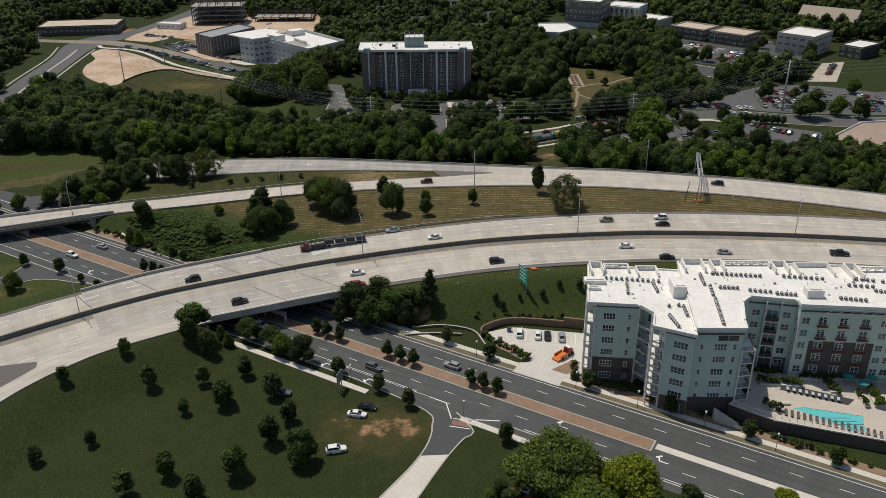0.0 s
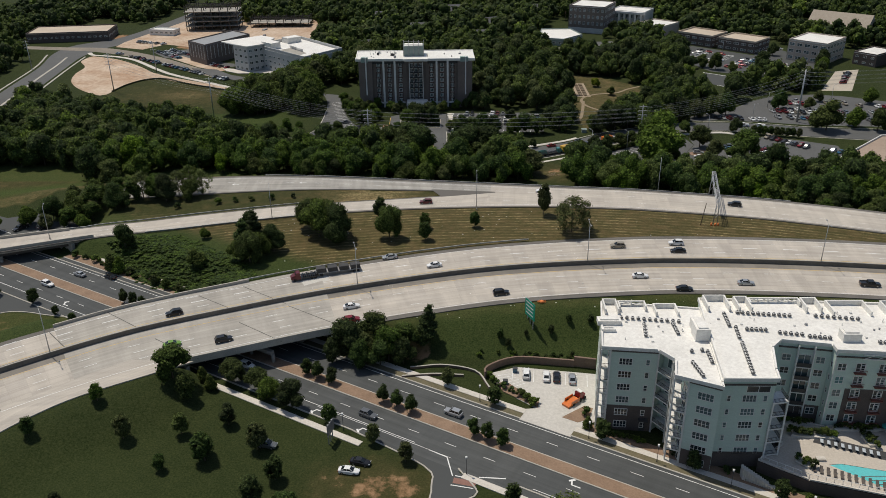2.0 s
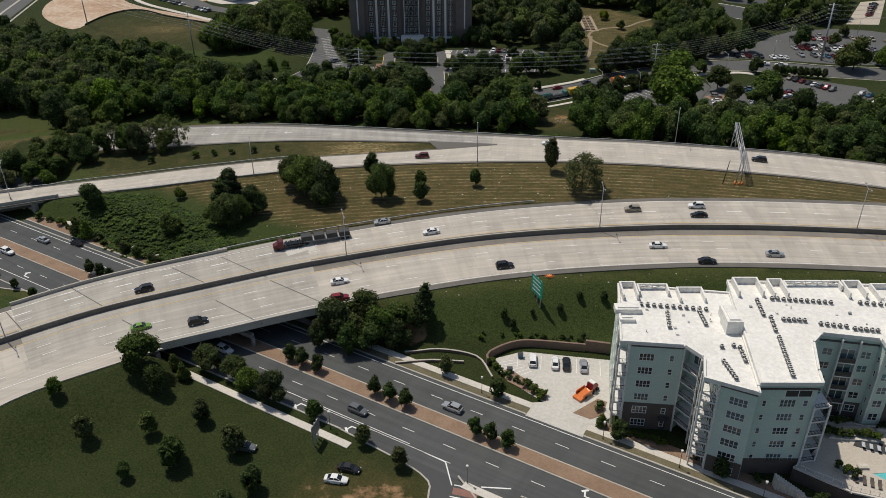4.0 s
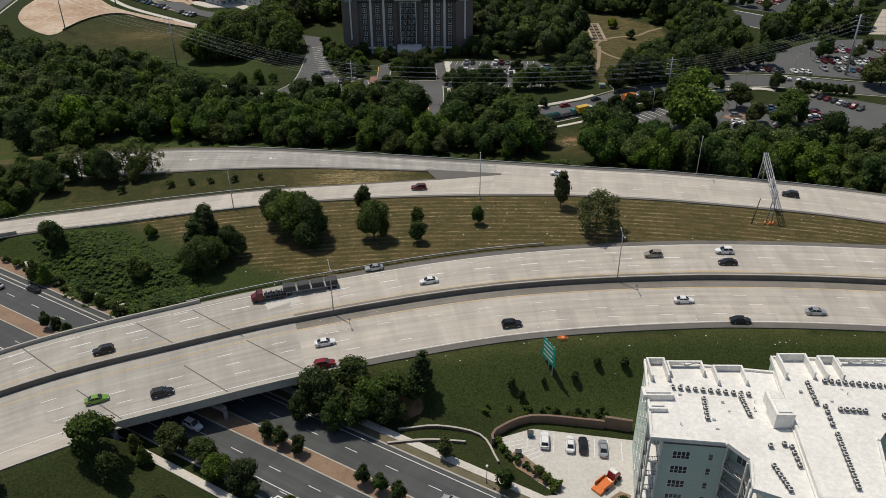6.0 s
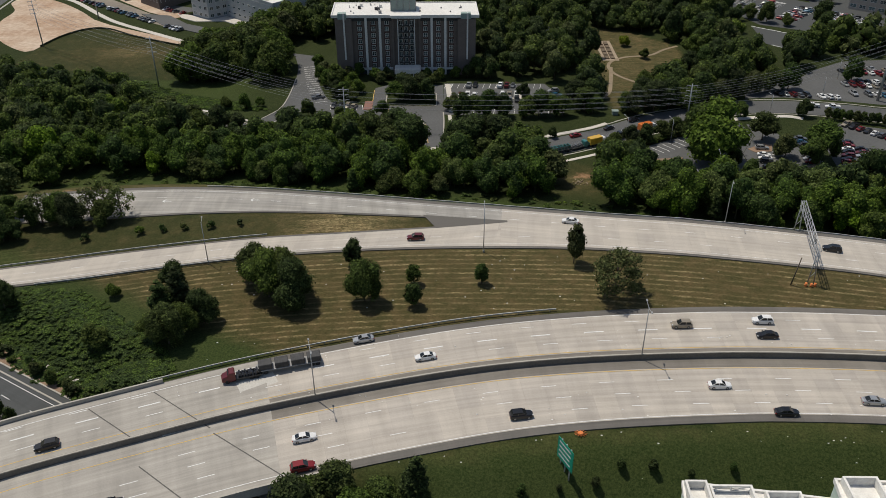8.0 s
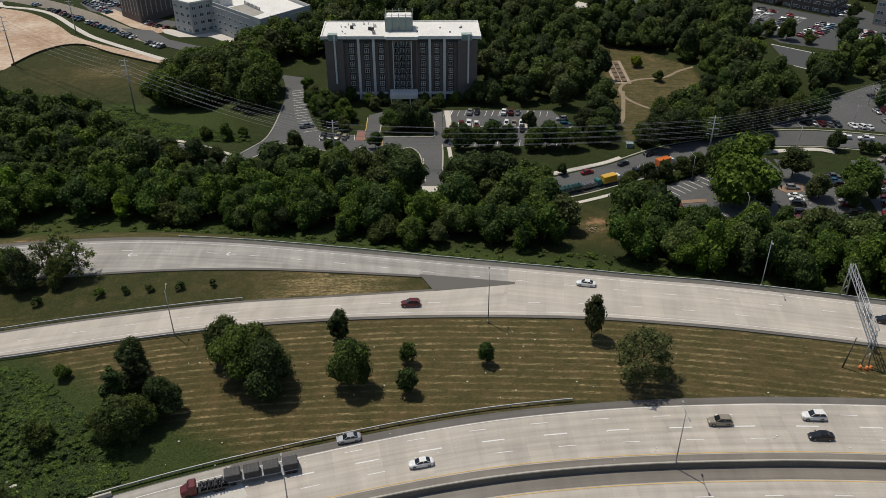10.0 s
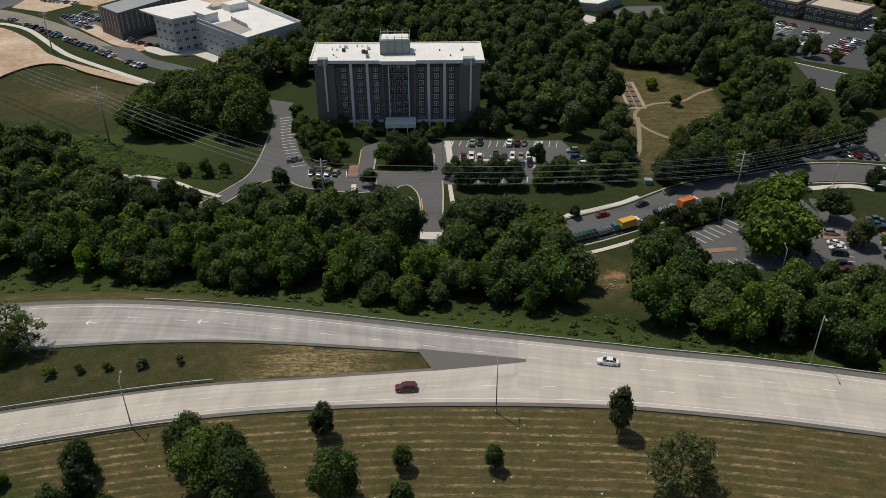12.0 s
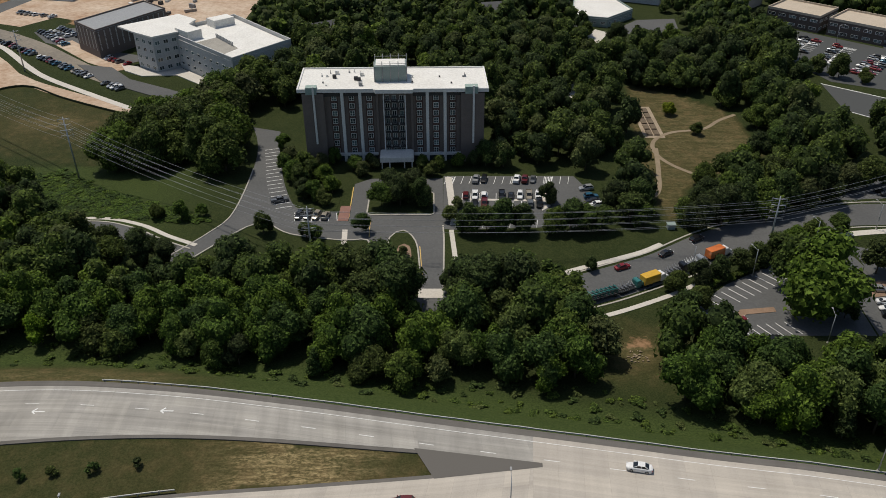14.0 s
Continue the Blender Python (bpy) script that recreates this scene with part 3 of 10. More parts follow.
# ---------------------------------------------------------------- bridges, walls and rails
def ribbon_wall(name, line, zf, base, top, width, mat, cap=None, label="", category="wall", kind="structure"):
    """An upright wall of that width along a line, from base to top over the line's height."""
    lt, rt = offset(line, width / 2 + 0 * line[:, 0]), offset(line, -width / 2 + 0 * line[:, 0])
    verts, faces = [], []
    for a, b in zip(lt, rt):
        z = zf(*((a + b) / 2))
        verts += [(a[0], a[1], z + base), (a[0], a[1], z + top), (b[0], b[1], z + top), (b[0], b[1], z + base)]
    n = len(lt)
    for k in range(n - 1):
        i = 4 * k
        for p, q in ((0, 1), (1, 2), (2, 3), (3, 0)):
            faces.append([i + p, i + q, i + 4 + q, i + 4 + p][::-1])
    faces += [[0, 1, 2, 3], [4 * n - 1, 4 * n - 2, 4 * n - 3, 4 * n - 4]]
    return tagged(mesh_ob(name, verts, faces, mat), label, category, kind=kind)


def cut_line(line, lo, hi):
    """The part of a line that lies lo to hi metres north-east of the boulevard's middle."""
    d = (line[:, 0] - B0[0]) * BN[0] + (line[:, 1] - B0[1]) * BN[1]
    return line[(d > lo) & (d < hi)]


fine_median = resample(MEDIAN, 400)
# darker than plain concrete: the shade on the wall's sides is in the colour
MEDIAN_WALL = rough_mat("shaded_median_wall", (0.12, 0.108, 0.095), (0.19, 0.175, 0.155), 0.3, 2.5)
# paler cap paints the light on the wall's top
ribbon_wall("median_wall_cap", fine_median, ZH, 1.354, 1.42, 0.34, KERB, label="pale top of the median wall, lightened as if sunlit", category="coping")
ribbon_wall("median_wall", fine_median, ZH, -0.3, 1.35, 0.6, MEDIAN_WALL, label="concrete median wall dividing the carriageways, sides painted dark as in shade", category="wall")
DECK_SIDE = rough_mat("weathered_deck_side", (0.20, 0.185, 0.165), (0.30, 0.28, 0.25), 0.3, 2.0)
GIRDER = rough_mat("dark_steel_girder", (0.045, 0.04, 0.036), (0.07, 0.062, 0.055), 0.4, 3.0, rough=0.6)


def bridge(n, south, north):
    """Deck slab, girders, parapets, abutments and a row of piers where a road passes over the boulevard."""
    so, no = resample(cut_line(south, -24, 24), 30), resample(cut_line(north, -24, 24), 30)
    br = empty(f"bridge_{n}")
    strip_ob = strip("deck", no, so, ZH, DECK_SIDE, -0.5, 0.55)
    for key in ("label", "category", "kind"):
        if key in strip_ob:
            del strip_ob[key]
    strip_ob.parent = br
    for off in np.linspace(0.05, 0.95, 7):
        line = so + (no - so) * off
        g = ribbon_wall("girder", line, ZH, -2.2, -1.02, 0.5, GIRDER)
        g.parent = br
        for key in ("label", "category", "kind"):
            if key in g:
                del g[key]
    for line, lab in ((so, "south"), (no, "north")):
        w = ribbon_wall("parapet", line, ZH, -1.15, 0.95, 0.4, KERB)
        w.parent = br
        for key in ("label", "category", "kind"):
            if key in w:
                del w[key]
    for side in (-1, 1):
        d = side * 17.3
        sline = np.array([bl(s, d) for s in np.linspace(-160, 60, 500)])
        poly = np.vstack([south, north[::-1]])
        ok = inside(sline[:, 0], sline[:, 1], poly)
        seg = sline[ok]
        if len(seg) > 2:
            seg = np.vstack([seg[0] - BU * 1.0, seg, seg[-1] + BU * 1.0])
            w = ribbon_wall("abutment", resample(seg, 14), lambda x, y: 0.0, -0.5, float(z_high(seg[:, 0].mean())) - 0.9, 1.2, WALL_CONCRETE)
            w.parent = br
            for key in ("label", "category", "kind"):
                if key in w:
                    del w[key]
    sline = np.array([bl(s, 0) for s in np.linspace(-160, 60, 500)])
    seg = sline[inside(sline[:, 0], sline[:, 1], np.vstack([south, north[::-1]]))]
    if len(seg) > 2:
        zt = float(z_high(seg[:, 0].mean()))
        cap = ribbon_wall("pier_cap", resample(seg, 8), lambda x, y: 0.0, zt - 3.2, zt - 2.2, 1.1, WALL_CONCRETE)
        cap.parent = br
        for key in ("label", "category", "kind"):
            if key in cap:
                del cap[key]
        for p in resample(seg, max(3, int(len(seg) * 0.44 / 6)))[0:]:
            bm = bmesh.new()
            add_tube(bm, (p[0], p[1], -0.5), (p[0], p[1], zt - 3.1), 0.5, 0.5, 14)
            part("pier", bm, WALL_CONCRETE, br)
    return tagged(br, "concrete road bridge over the boulevard with dark girders", "bridge", kind="structure")


bridge(1, SOUTH_EDGE, NORTH_EDGE)
bridge(2, RAMP_SOUTH, RAMP_B_NORTH)
# bridge decks are a greyer concrete than the road
for nm, (a, b) in {"deck_northbound": (offset(MEDIAN, NORTH_OFF - 0.3), offset(MEDIAN, 0.4 + 0 * MX)), "deck_southbound": (offset(MEDIAN, -0.4 + 0 * MX), offset(MEDIAN, SOUTH_OFF + 0.3))}.items():
    keep = MD < 30
    strip(nm, a[keep], b[keep], ZH, BRIDGE_CONCRETE, 0.034, 0.0, "grey concrete bridge deck with cross joints", "road", 7)


def flat_bars(name, bars, mat, label, category="marking"):
    """Thin painted bars: each a centre line from a to b, a width and a height."""
    verts, faces = [], []
    for a, b, w, za, zb in bars:
        a, b = np.array(a, float), np.array(b, float)
        t = (b - a) / (np.linalg.norm(b - a) + 1e-9)
        n = np.array([-t[1], t[0]]) * w / 2
        i = len(verts)
        verts += [(*(a + n), za), (*(a - n), za), (*(b - n), zb), (*(b + n), zb)]
        faces.append([i, i + 1, i + 2, i + 3])
    return tagged(mesh_ob(name, verts, faces, mat), label, category, kind="structure")


def along(line):
    run = np.concatenate([[0], np.cumsum(np.linalg.norm(np.diff(line, axis=0), axis=1))])
    return run, lambda u: np.array([np.interp(u, run, line[:, 0]), np.interp(u, run, line[:, 1])])


def dash_bars(line, dash, gap, w, lift, zf=ZH, rng=None, skip=0.0):
    run, at = along(line)
    out, u = [], 2.0
    while u + dash < run[-1]:
        a, b = at(u), at(u + dash)
        if rng is None or rng.random() > skip:
            out.append((a, b, w, zf(*a) + lift, zf(*b) + lift))
        u += dash + gap
    return out


def line_bars(line, w, lift, zf=ZH):
    return [(a, b, w, zf(*a) + lift, zf(*b) + lift) for a, b in zip(line[:-1], line[1:])]


RM = random.Random(3)
white, yellow = [], []
for off in (6.8, 13.4):
    white += dash_bars(offset(MEDIAN, off + 0 * MX), 3.4, 8.8, 0.17, 0.055, rng=RM, skip=0.12)
white += dash_bars(offset(MEDIAN, 10.1 + 0 * MX), 4.4, 7.8, 0.30, 0.055)
for off in (-7.1, -10.8, -14.5):
    white += dash_bars(offset(MEDIAN, off + 0 * MX), 3.2, 9.0, 0.17, 0.055, rng=RM, skip=0.2)
white += line_bars(offset(MEDIAN, NORTH_OFF - 2.3), 0.16, 0.055) + line_bars(offset(MEDIAN, SOUTH_OFF + 2.3), 0.16, 0.055)
yellow += line_bars(offset(MEDIAN, 3.35 + 0 * MX), 0.16, 0.056) + line_bars(offset(MEDIAN, -3.75 + 0 * MX), 0.16, 0.056)
white += line_bars(offset(RAMP_NORTH, -1.3 + 0 * RAMP_NORTH[:, 0])[RAMP_NORTH[:, 0] > -134], 0.13, 0.06) + line_bars(offset(RAMP_SOUTH, 1.1 + 0 * RAMP_SOUTH[:, 0]), 0.13, 0.06)
white += dash_bars(offset(RAMP_NORTH, -5.6 + 0 * RAMP_NORTH[:, 0])[RAMP_NORTH[:, 0] > -132], 3.0, 9, 0.15, 0.06)
white += dash_bars(offset(RAMP_SOUTH, 5.0 + 0 * RAMP_SOUTH[:, 0]), 3.0, 9, 0.15, 0.06, rng=RM, skip=0.15)
for x, y in ((-88, 312.5), (-104, 314), (-103, 309.5), (-61, 312)):
    z = ZH(x, y) + 0.06
    white += [((x - 1.4, y), (x + 1.2, y), 0.28, z, z), ((x - 1.4, y), (x - 0.6, y + 0.9), 0.35, z + 0.003, z + 0.003), ((x - 1.4, y), (x - 0.6, y - 0.7), 0.3, z + 0.006, z + 0.006)]
flat_bars("lane_lines", white, WHITE_LINE, "worn white dashed lane lines")
flat_bars("median_lines", yellow, YELLOW_LINE, "worn yellow edge lines")
# tar-filled cross joints on the bridge and repair patches
joints = []
for a, b in (((-100, 212.5), (-88, 203.5)), ((-64, 226), (-49, 215)), ((-48, 213.6), (-31, 201.5)), ((-81, 197.5), (-66, 187)), ((-76, 221), (-63, 211.8)), ((-112, 202), (-104, 194)), ((-60, 205), (-46, 194.5))):
    za, zb = ZH(*a) + 0.06, ZH(*b) + 0.06
    joints.append((a, b, 0.24, za, zb))
flat_bars("deck_joints", joints, TAR, "dark tar-filled joints across the bridge deck")
PATCH = rough_mat("fresh_concrete_patch", (0.46, 0.44, 0.40), (0.54, 0.52, 0.48), 0.3, 3.0)
flat_bars("pavement_patches", [((-46, 226.5), (-39, 230.5), 4.5, ZH(-46, 0) + 0.05, ZH(-39, 0) + 0.05), ((-58, 213), (-54, 215), 0.5, ZH(-58, 0) + 0.06, ZH(-54, 0) + 0.06)], PATCH, "paler concrete repair patches")


def guardrail(line, zf, label, post_gap=3.8):
    """Steel guardrail: one ribbed rail on separate posts."""
    g = empty("guardrail")
    run, at = along(line)
    bm = bmesh.new()
    pts = resample(line, max(8, int(run[-1] / 4)))
    prof = ((-0.06, 0.40), (0.07, 0.5), (-0.04, 0.6), (0.07, 0.70), (-0.02, 0.80), (-0.2, 0.80), (-0.2, 0.74))
    lines = [offset(pts, o + 0 * pts[:, 0]) for o, _ in prof]
    grid = [[bm.verts.new((lines[j][k][0], lines[j][k][1], zf(*pts[k]) + prof[j][1])) for j in range(len(prof))] for k in range(len(pts))]
    for k in range(len(pts) - 1):
        for j in range(len(prof) - 1):
            bm.faces.new([grid[k][j], grid[k + 1][j], grid[k + 1][j + 1], grid[k][j + 1]])
    part("rail", bm, RAIL_STEEL, g, "galvanised ribbed rail")
    first = None
    u = 0.5
    while u < run[-1]:
        p = at(u)
        if first is None:
            bm = bmesh.new()
            add_box(bm, -0.09, -0.09, -0.5, 0.09, 0.09, 0.72)
            o = part("post", bm, WALL_CONCRETE, g)
            first = o.data
        else:
            o = new("post", first)
            o.parent = g
        o.location = (p[0], p[1], zf(*p))
        u += post_gap
    return tagged(g, label, "guardrail")


ng = offset(RAMP_NORTH, 2.2 + 0 * RAMP_NORTH[:, 0])
guardrail(ng[(ng[:, 0] > -80) & (ng[:, 0] < 120)], lambda x, y: gz(x, y), "steel guardrail beside the outer slip road")
guardrail(offset(RAMP_B_NORTH, 1.6 + 0 * RAMP_B_NORTH[:, 0])[(RAMP_B_NORTH[:, 0] > -150) & (RAMP_B_NORTH[:, 0] < -52)], lambda x, y: gz(x, y), "steel guardrail beside the inner slip road")
nn = offset(MEDIAN, NORTH_OFF + 1.4)
guardrail(nn[(MX > -60) & (MX < 27)], lambda x, y: gz(x, y), "steel guardrail beside the highway grass")
ss = offset(RAMP_SOUTH, -1.3 + 0 * RAMP_SOUTH[:, 0])
guardrail(ss[(ss[:, 0] > -110) & (ss[:, 0] < -55)], lambda x, y: gz(x, y), "steel guardrail beside the inner slip road")

# ---------------------------------------------------------------- the boulevard
def bl_bars(s0, s1, d, w, lift=0.1, dash=None):
    if dash is None:
        return [(bl(s0, d), bl(s1, d), w, lift, lift)]
    out, s = [], s0
    while s + dash[0] < s1:
        out.append((bl(s, d), bl(s + dash[0], d), w, lift, lift))
        s += sum(dash)
    return out


def bl_slab(name, s0, s1, d0, d1, z0, z1, mat, label, category, n=2):
    """A raised slab along the boulevard with a rounded kerb edge."""
    bm = bmesh.new()
    prism(bm, [tuple(bl(s, d)) for s, d in ((s0, d0), (s1, d0), (s1, d1), (s0, d1))], z0, z1)
    bmesh.ops.bevel(bm, geom=[e for e in bm.edges if all(v.co.z > z1 - 0.01 for v in e.verts)], offset=0.03, segments=1, affect="EDGES")
    return tagged(part(name, bm, mat), label, category, kind="structure")


paint = bl_bars(-250, 225, 9.9, 0.16) + bl_bars(-250, 225, 6.2, 0.14, dash=(3, 7)) + bl_bars(-250, 225, -5.6, 0.14, dash=(3, 7)) + bl_bars(-250, 14, -9.0, 0.16) + bl_bars(-14, 24, -9.5, 0.12) + bl_bars(44, 225, -9.3, 0.16)
# turn arrows
def arrow(s, d, turn):
    a = bl(s, d)
    bars = [(bl(s - 1.6, d), bl(s + 0.6, d), 0.3, 0.1, 0.1), (bl(s - 1.4, d), bl(s - 1.9, d + turn * 1.4), 0.35, 0.104, 0.104), (bl(s - 2.4, d + turn * 0.9), bl(s - 1.3, d + turn * 1.9), 0.5, 0.108, 0.108)]
    return bars
for s, d, t in ((-12, -10.6, -1), (2.0, -10.8, -1), (52, -4.0, 1), (76, -4.2, 1), (-112, -8, 1)):
    paint += arrow(s, d, t)
flat_bars("boulevard_lines", paint, WHITE_LINE, "crisp white lane lines and turn arrows")
bl_slab("median_kerb", -240, 72, -2.1, 2.1, -0.2, 0.22, KERB, "pale concrete kerb of the planted median", "kerb")
bl_slab("median_bed", -239.6, 71.6, -1.8, 1.8, -0.1, 0.26, MULCH, "brown mulched planting strip in the median", "median")
bl_slab("median_nose", 72.5, 200, -0.9, 1.2, -0.2, 0.24, PAVING, "narrow pale concrete median", "median")
for s0, s1, nm in ((-240, 31.0, "west"), (44, 220, "east")):
    bl_slab("kerb_north_" + nm, s0, s1, 10.9, 11.3, -0.2, 0.22, KERB, "pale concrete kerb", "kerb")
bl_slab("kerb_south_west", -240, -1.0, -12.8, -12.4, -0.2, 0.22, KERB, "pale concrete kerb", "kerb")
bl_slab("kerb_south_east", 40, 220, -10.3, -9.9, -0.2, 0.22, KERB, "pale concrete kerb", "kerb")
bl_slab("boulevard_turn_lane", -142, -64, 10.9, 12.8, -0.2, 0.082, ASPHALT, "dark asphalt edge lane under the ramps", "road")
bl_slab("kerb_far_north", -142, -64, 12.8, 13.2, -0.2, 0.24, KERB, "pale concrete kerb", "kerb")
bl_slab("planting_strip_north", -142, -64, 13.2, 17.3, -0.3, 0.2, MULCH, "mulched strip with shrubs beside the boulevard", "bed")
bl_slab("pavement_far_north", -142, -64, 17.3, 19.0, -0.3, 0.22, PAVING, "pale concrete pavement below the ivy bank", "pavement")
bl_slab("pavement_north_west", -36, 31, 13.2, 15.0, -0.3, 0.2, PAVING, "pale concrete pavement beside the boulevard", "pavement")
bl_slab("pavement_north_east", 44, 220, 13.0, 14.8, -0.3, 0.2, PAVING, "pale concrete pavement beside the boulevard", "pavement")
bl_slab("pavement_south", -60, 3.5, -16.6, -14.8, -0.3, 0.2, PAVING, "pale concrete pavement beside the lawn", "pavement")
bl_slab("pavement_corner", 29, 60, -14.0, -12.2, -0.3, 0.2, PAVING, "pale concrete pavement beside the lawn", "pavement")
for s0, s1, nm in ((-36, 31, "a"), (44, 220, "b")):
    bl_slab("verge_" + nm, s0, s1, 11.3, 13.1, -0.3, 0.19, rough_mat("dry_verge_" + nm, (0.09, 0.085, 0.045), (0.17, 0.14, 0.09), 0.3, 3.0, depth=0.06), "dry grass verge with patches of mulch", "verge")
bl_slab("house_bed", 46, 120, 14.9, 17.4, -0.3, 0.14, MULCH, "mulched bed between pavement and house", "bed")
bl_slab("abutment_apron_north", -58, -36, 11.3, 16.2, -0.3, 0.16, PAVING, "pale concrete apron under the bridge", "pavement")


def flat(name, poly, z, mat, label, category, thick=0.25, uv=False):
    bm = bmesh.new()
    area = sum(poly[k][0] * poly[(k + 1) % len(poly)][1] - poly[(k + 1) % len(poly)][0] * poly[k][1] for k in range(len(poly)))
    prism(bm, poly if area > 0 else poly[::-1], z - thick, z)
    return tagged(part(name, bm, mat), label, category, kind="structure")


def curve_poly(pts, step=1.2):
    return [tuple(p) for p in spline(pts, step)]


# side street with its flared mouth, concrete ramp and brick crossing
mouth = curve_poly([tuple(bl(-1.5, -12.3)), (-7.0, 153.5), (-5.2, 147.5), (-5.8, 142), (-7.5, 137)]) + curve_poly([(-0.8, 137.5), (2.6, 143.2), (4.8, 146.5), tuple(bl(27, -12.3))])
flat("side_street", mouth, 0.075, ASPHALT, "dark asphalt mouth of a side street", "road")
flat("side_street_ramp", curve_poly([(-7.5, 137), (-10, 132), (-15, 124), (-24, 109), (-40, 78), (-62, 40)]) + [(-55, 36), (-33, 74), (-17, 105), (-8.6, 121), (-4, 131), (-0.8, 137.5)], 0.07, PAVING, "pale concrete side street", "road")
BRICK_PAVE = rough_mat("red_brick_paving", (0.20, 0.10, 0.08), (0.27, 0.15, 0.12), 0.5, 5.0)
flat("brick_crossing", [(-0.5, 148.2), (4.2, 147.0), (4.8, 148.6), (-0.2, 149.9)], 0.095, BRICK_PAVE, "red brick crossing strip between white lines", "crossing", 0.05)
flat_bars("crossing_lines", [((-0.9, 147.6), (3.9, 146.5), 0.25, 0.1, 0.1), ((0, 150.5), (5.0, 149.2), 0.25, 0.1, 0.1), ((-0.5, 150.4), (-1.8, 156.5), 0.25, 0.1, 0.1), ((-1.8, 156.5), (-6, 159), 0.2, 0.1, 0.1), ((5.2, 150.0), (11, 149.6), 0.3, 0.1, 0.1)], WHITE_LINE, "white stop and edge lines")
def kerb_along(name, pts, zf=None, h=0.16, w=0.35):
    line = spline(pts, 1.5)
    return ribbon_wall(name, line, zf or (lambda x, y: 0.0), -0.2, h, w, KERB, label="pale concrete kerb", category="kerb")
kerb_along("kerb_corner_west", [tuple(bl(-1.5, -12.6)), (-6.8, 153.5), (-5.0, 147.5), (-5.6, 142), (-7.4, 137), (-10, 132), (-15, 124), (-24, 109)])
kerb_along("kerb_corner_east", [(-17, 105), (-8.6, 121), (-4, 131), (-0.8, 137.5), (2.6, 143.2), (4.8, 145.5), tuple(bl(27, -11.6))])

flat("west_crossing", [tuple(bl(s, d)) for s, d in ((-215, 10.5), (-152, 10.5), (-156, 20), (-160, 33), (-182, 36), (-190, 24), (-215, 22))], 0.09, ASPHALT, "dark asphalt crossing at the end of a slip road", "road", 0.4)
flat_bars("west_crossing_lines", [(bl(-158, 12), bl(-164, 31), 0.3, 0.11, 0.11), (bl(-166, 12), bl(-172, 31), 0.25, 0.11, 0.11), (bl(-156, 13.5), bl(-176, 13.5), 0.3, 0.114, 0.114), (bl(-176, 16), bl(-200, 16), 0.25, 0.11, 0.11)], WHITE_LINE, "white stop lines at the crossing")
flat("west_side_road", [tuple(bl(s, d)) for s, d in ((-140, -12.2), (-106, -12.2), (-112.4, -14.5), (-119, -16.4), (-125, -20), (-128, -27), (-135.5, -27), (-134.5, -22.7), (-136.4, -15))], 0.08, ASPHALT, "dark asphalt mouth of a side road", "road", 0.3)
kerb_along("kerb_west_island", [tuple(bl(s, d)) for s, d in ((-140.4, -12.4), (-136.6, -15), (-134.8, -22.7), (-135.8, -27))])
kerb_along("kerb_west_corner", [tuple(bl(s, d)) for s, d in ((-106, -12.4), (-112.4, -14.7), (-119, -16.6), (-124.8, -20.2), (-127.8, -27))])
# car park beside the apartment house
LOT = [(8.5, 189.2), (16, 192.2), (36.5, 189), (33.2, 169.5), tuple(bl(44.2, 13)), tuple(bl(44.2, 10.6)), tuple(bl(31, 10.6)), tuple(bl(30.5, 15)), (19.5, 174.5), (12, 181.5)]
LOT_CONC = rough_mat("lot_concrete", (0.44, 0.42, 0.385), (0.54, 0.515, 0.475), 0.1, 1.5)
flat("car_park", LOT, 0.14, LOT_CONC, "pale concrete car park with faded bays", "car park")
flat_bars("car_park_lines", [((15 + 2.7 * k, 191.5 - 0.42 * k), (14.4 + 2.7 * k, 186.3 - 0.42 * k), 0.14, 0.15, 0.15) for k in range(8)] + [((10 + 0.9 * k, 188.0 - 0.95 * k), (13.8 + 0.8 * k, 189.0 - 0.8 * k), 0.12, 0.15, 0.15) for k in range(6)], WHITE_LINE, "thin white bay lines")
EARTH_WALL = rough_mat("brown_block_wall", (0.15, 0.10, 0.075), (0.21, 0.145, 0.11), 0.5, 4.0)
w = ribbon_wall("retaining_wall", spline([(7.6, 187.2), (8.2, 190), (15.6, 194.2), (27, 193.2), (31, 192.6)], 2), lambda x, y: 0.0, -0.3, 2.0, 0.5, EARTH_WALL, label="brown block retaining wall behind the car park", category="wall")
ribbon_wall("retaining_wall_cap", spline([(7.6, 187.2), (8.2, 190), (15.6, 194.2), (27, 193.2), (31, 192.6)], 2), lambda x, y: 2.0, 0.004, 0.10, 0.5, EARTH_WALL, label="pale coping of the retaining wall", category="coping")
ribbon_wall("stepped_wall", np.array([(31, 193), (36.6, 191.8)]), lambda x, y: 0.0, -0.3, 3.0, 0.6, EARTH_WALL, label="brown block retaining wall step", category="wall")
for line in ([(-14, 187.5), (-6, 188.5), (2, 188)], [(-12, 191.5), (-4, 192.2), (5, 190.0), (8.5, 182.5)]):
    sp = spline(line, 2)
    ribbon_wall("terrace_wall", sp, lambda x, y: gz(x, y), -0.6, 0.55, 0.36, EARTH_WALL, label="low terrace wall with pale coping", category="wall")
    ribbon_wall("terrace_coping", sp, lambda x, y: gz(x, y), 0.554, 0.68, 0.42, KERB, label="pale terrace coping", category="coping")
flat("planting_bed", [(10.5, 184.5), (12.5, 186), (20.5, 177), (20, 174.6), (12, 181.2)], 0.24, MULCH, "mulched planting bed with dark shrubs", "bed")
flat("mulch_heap_bed", [(25.5, 171.0), (31.5, 175.5), (33.4, 174.5), (31.8, 170.3), (29, 169)], 0.2, MULCH, "mulched corner bed with spilled earth", "bed")

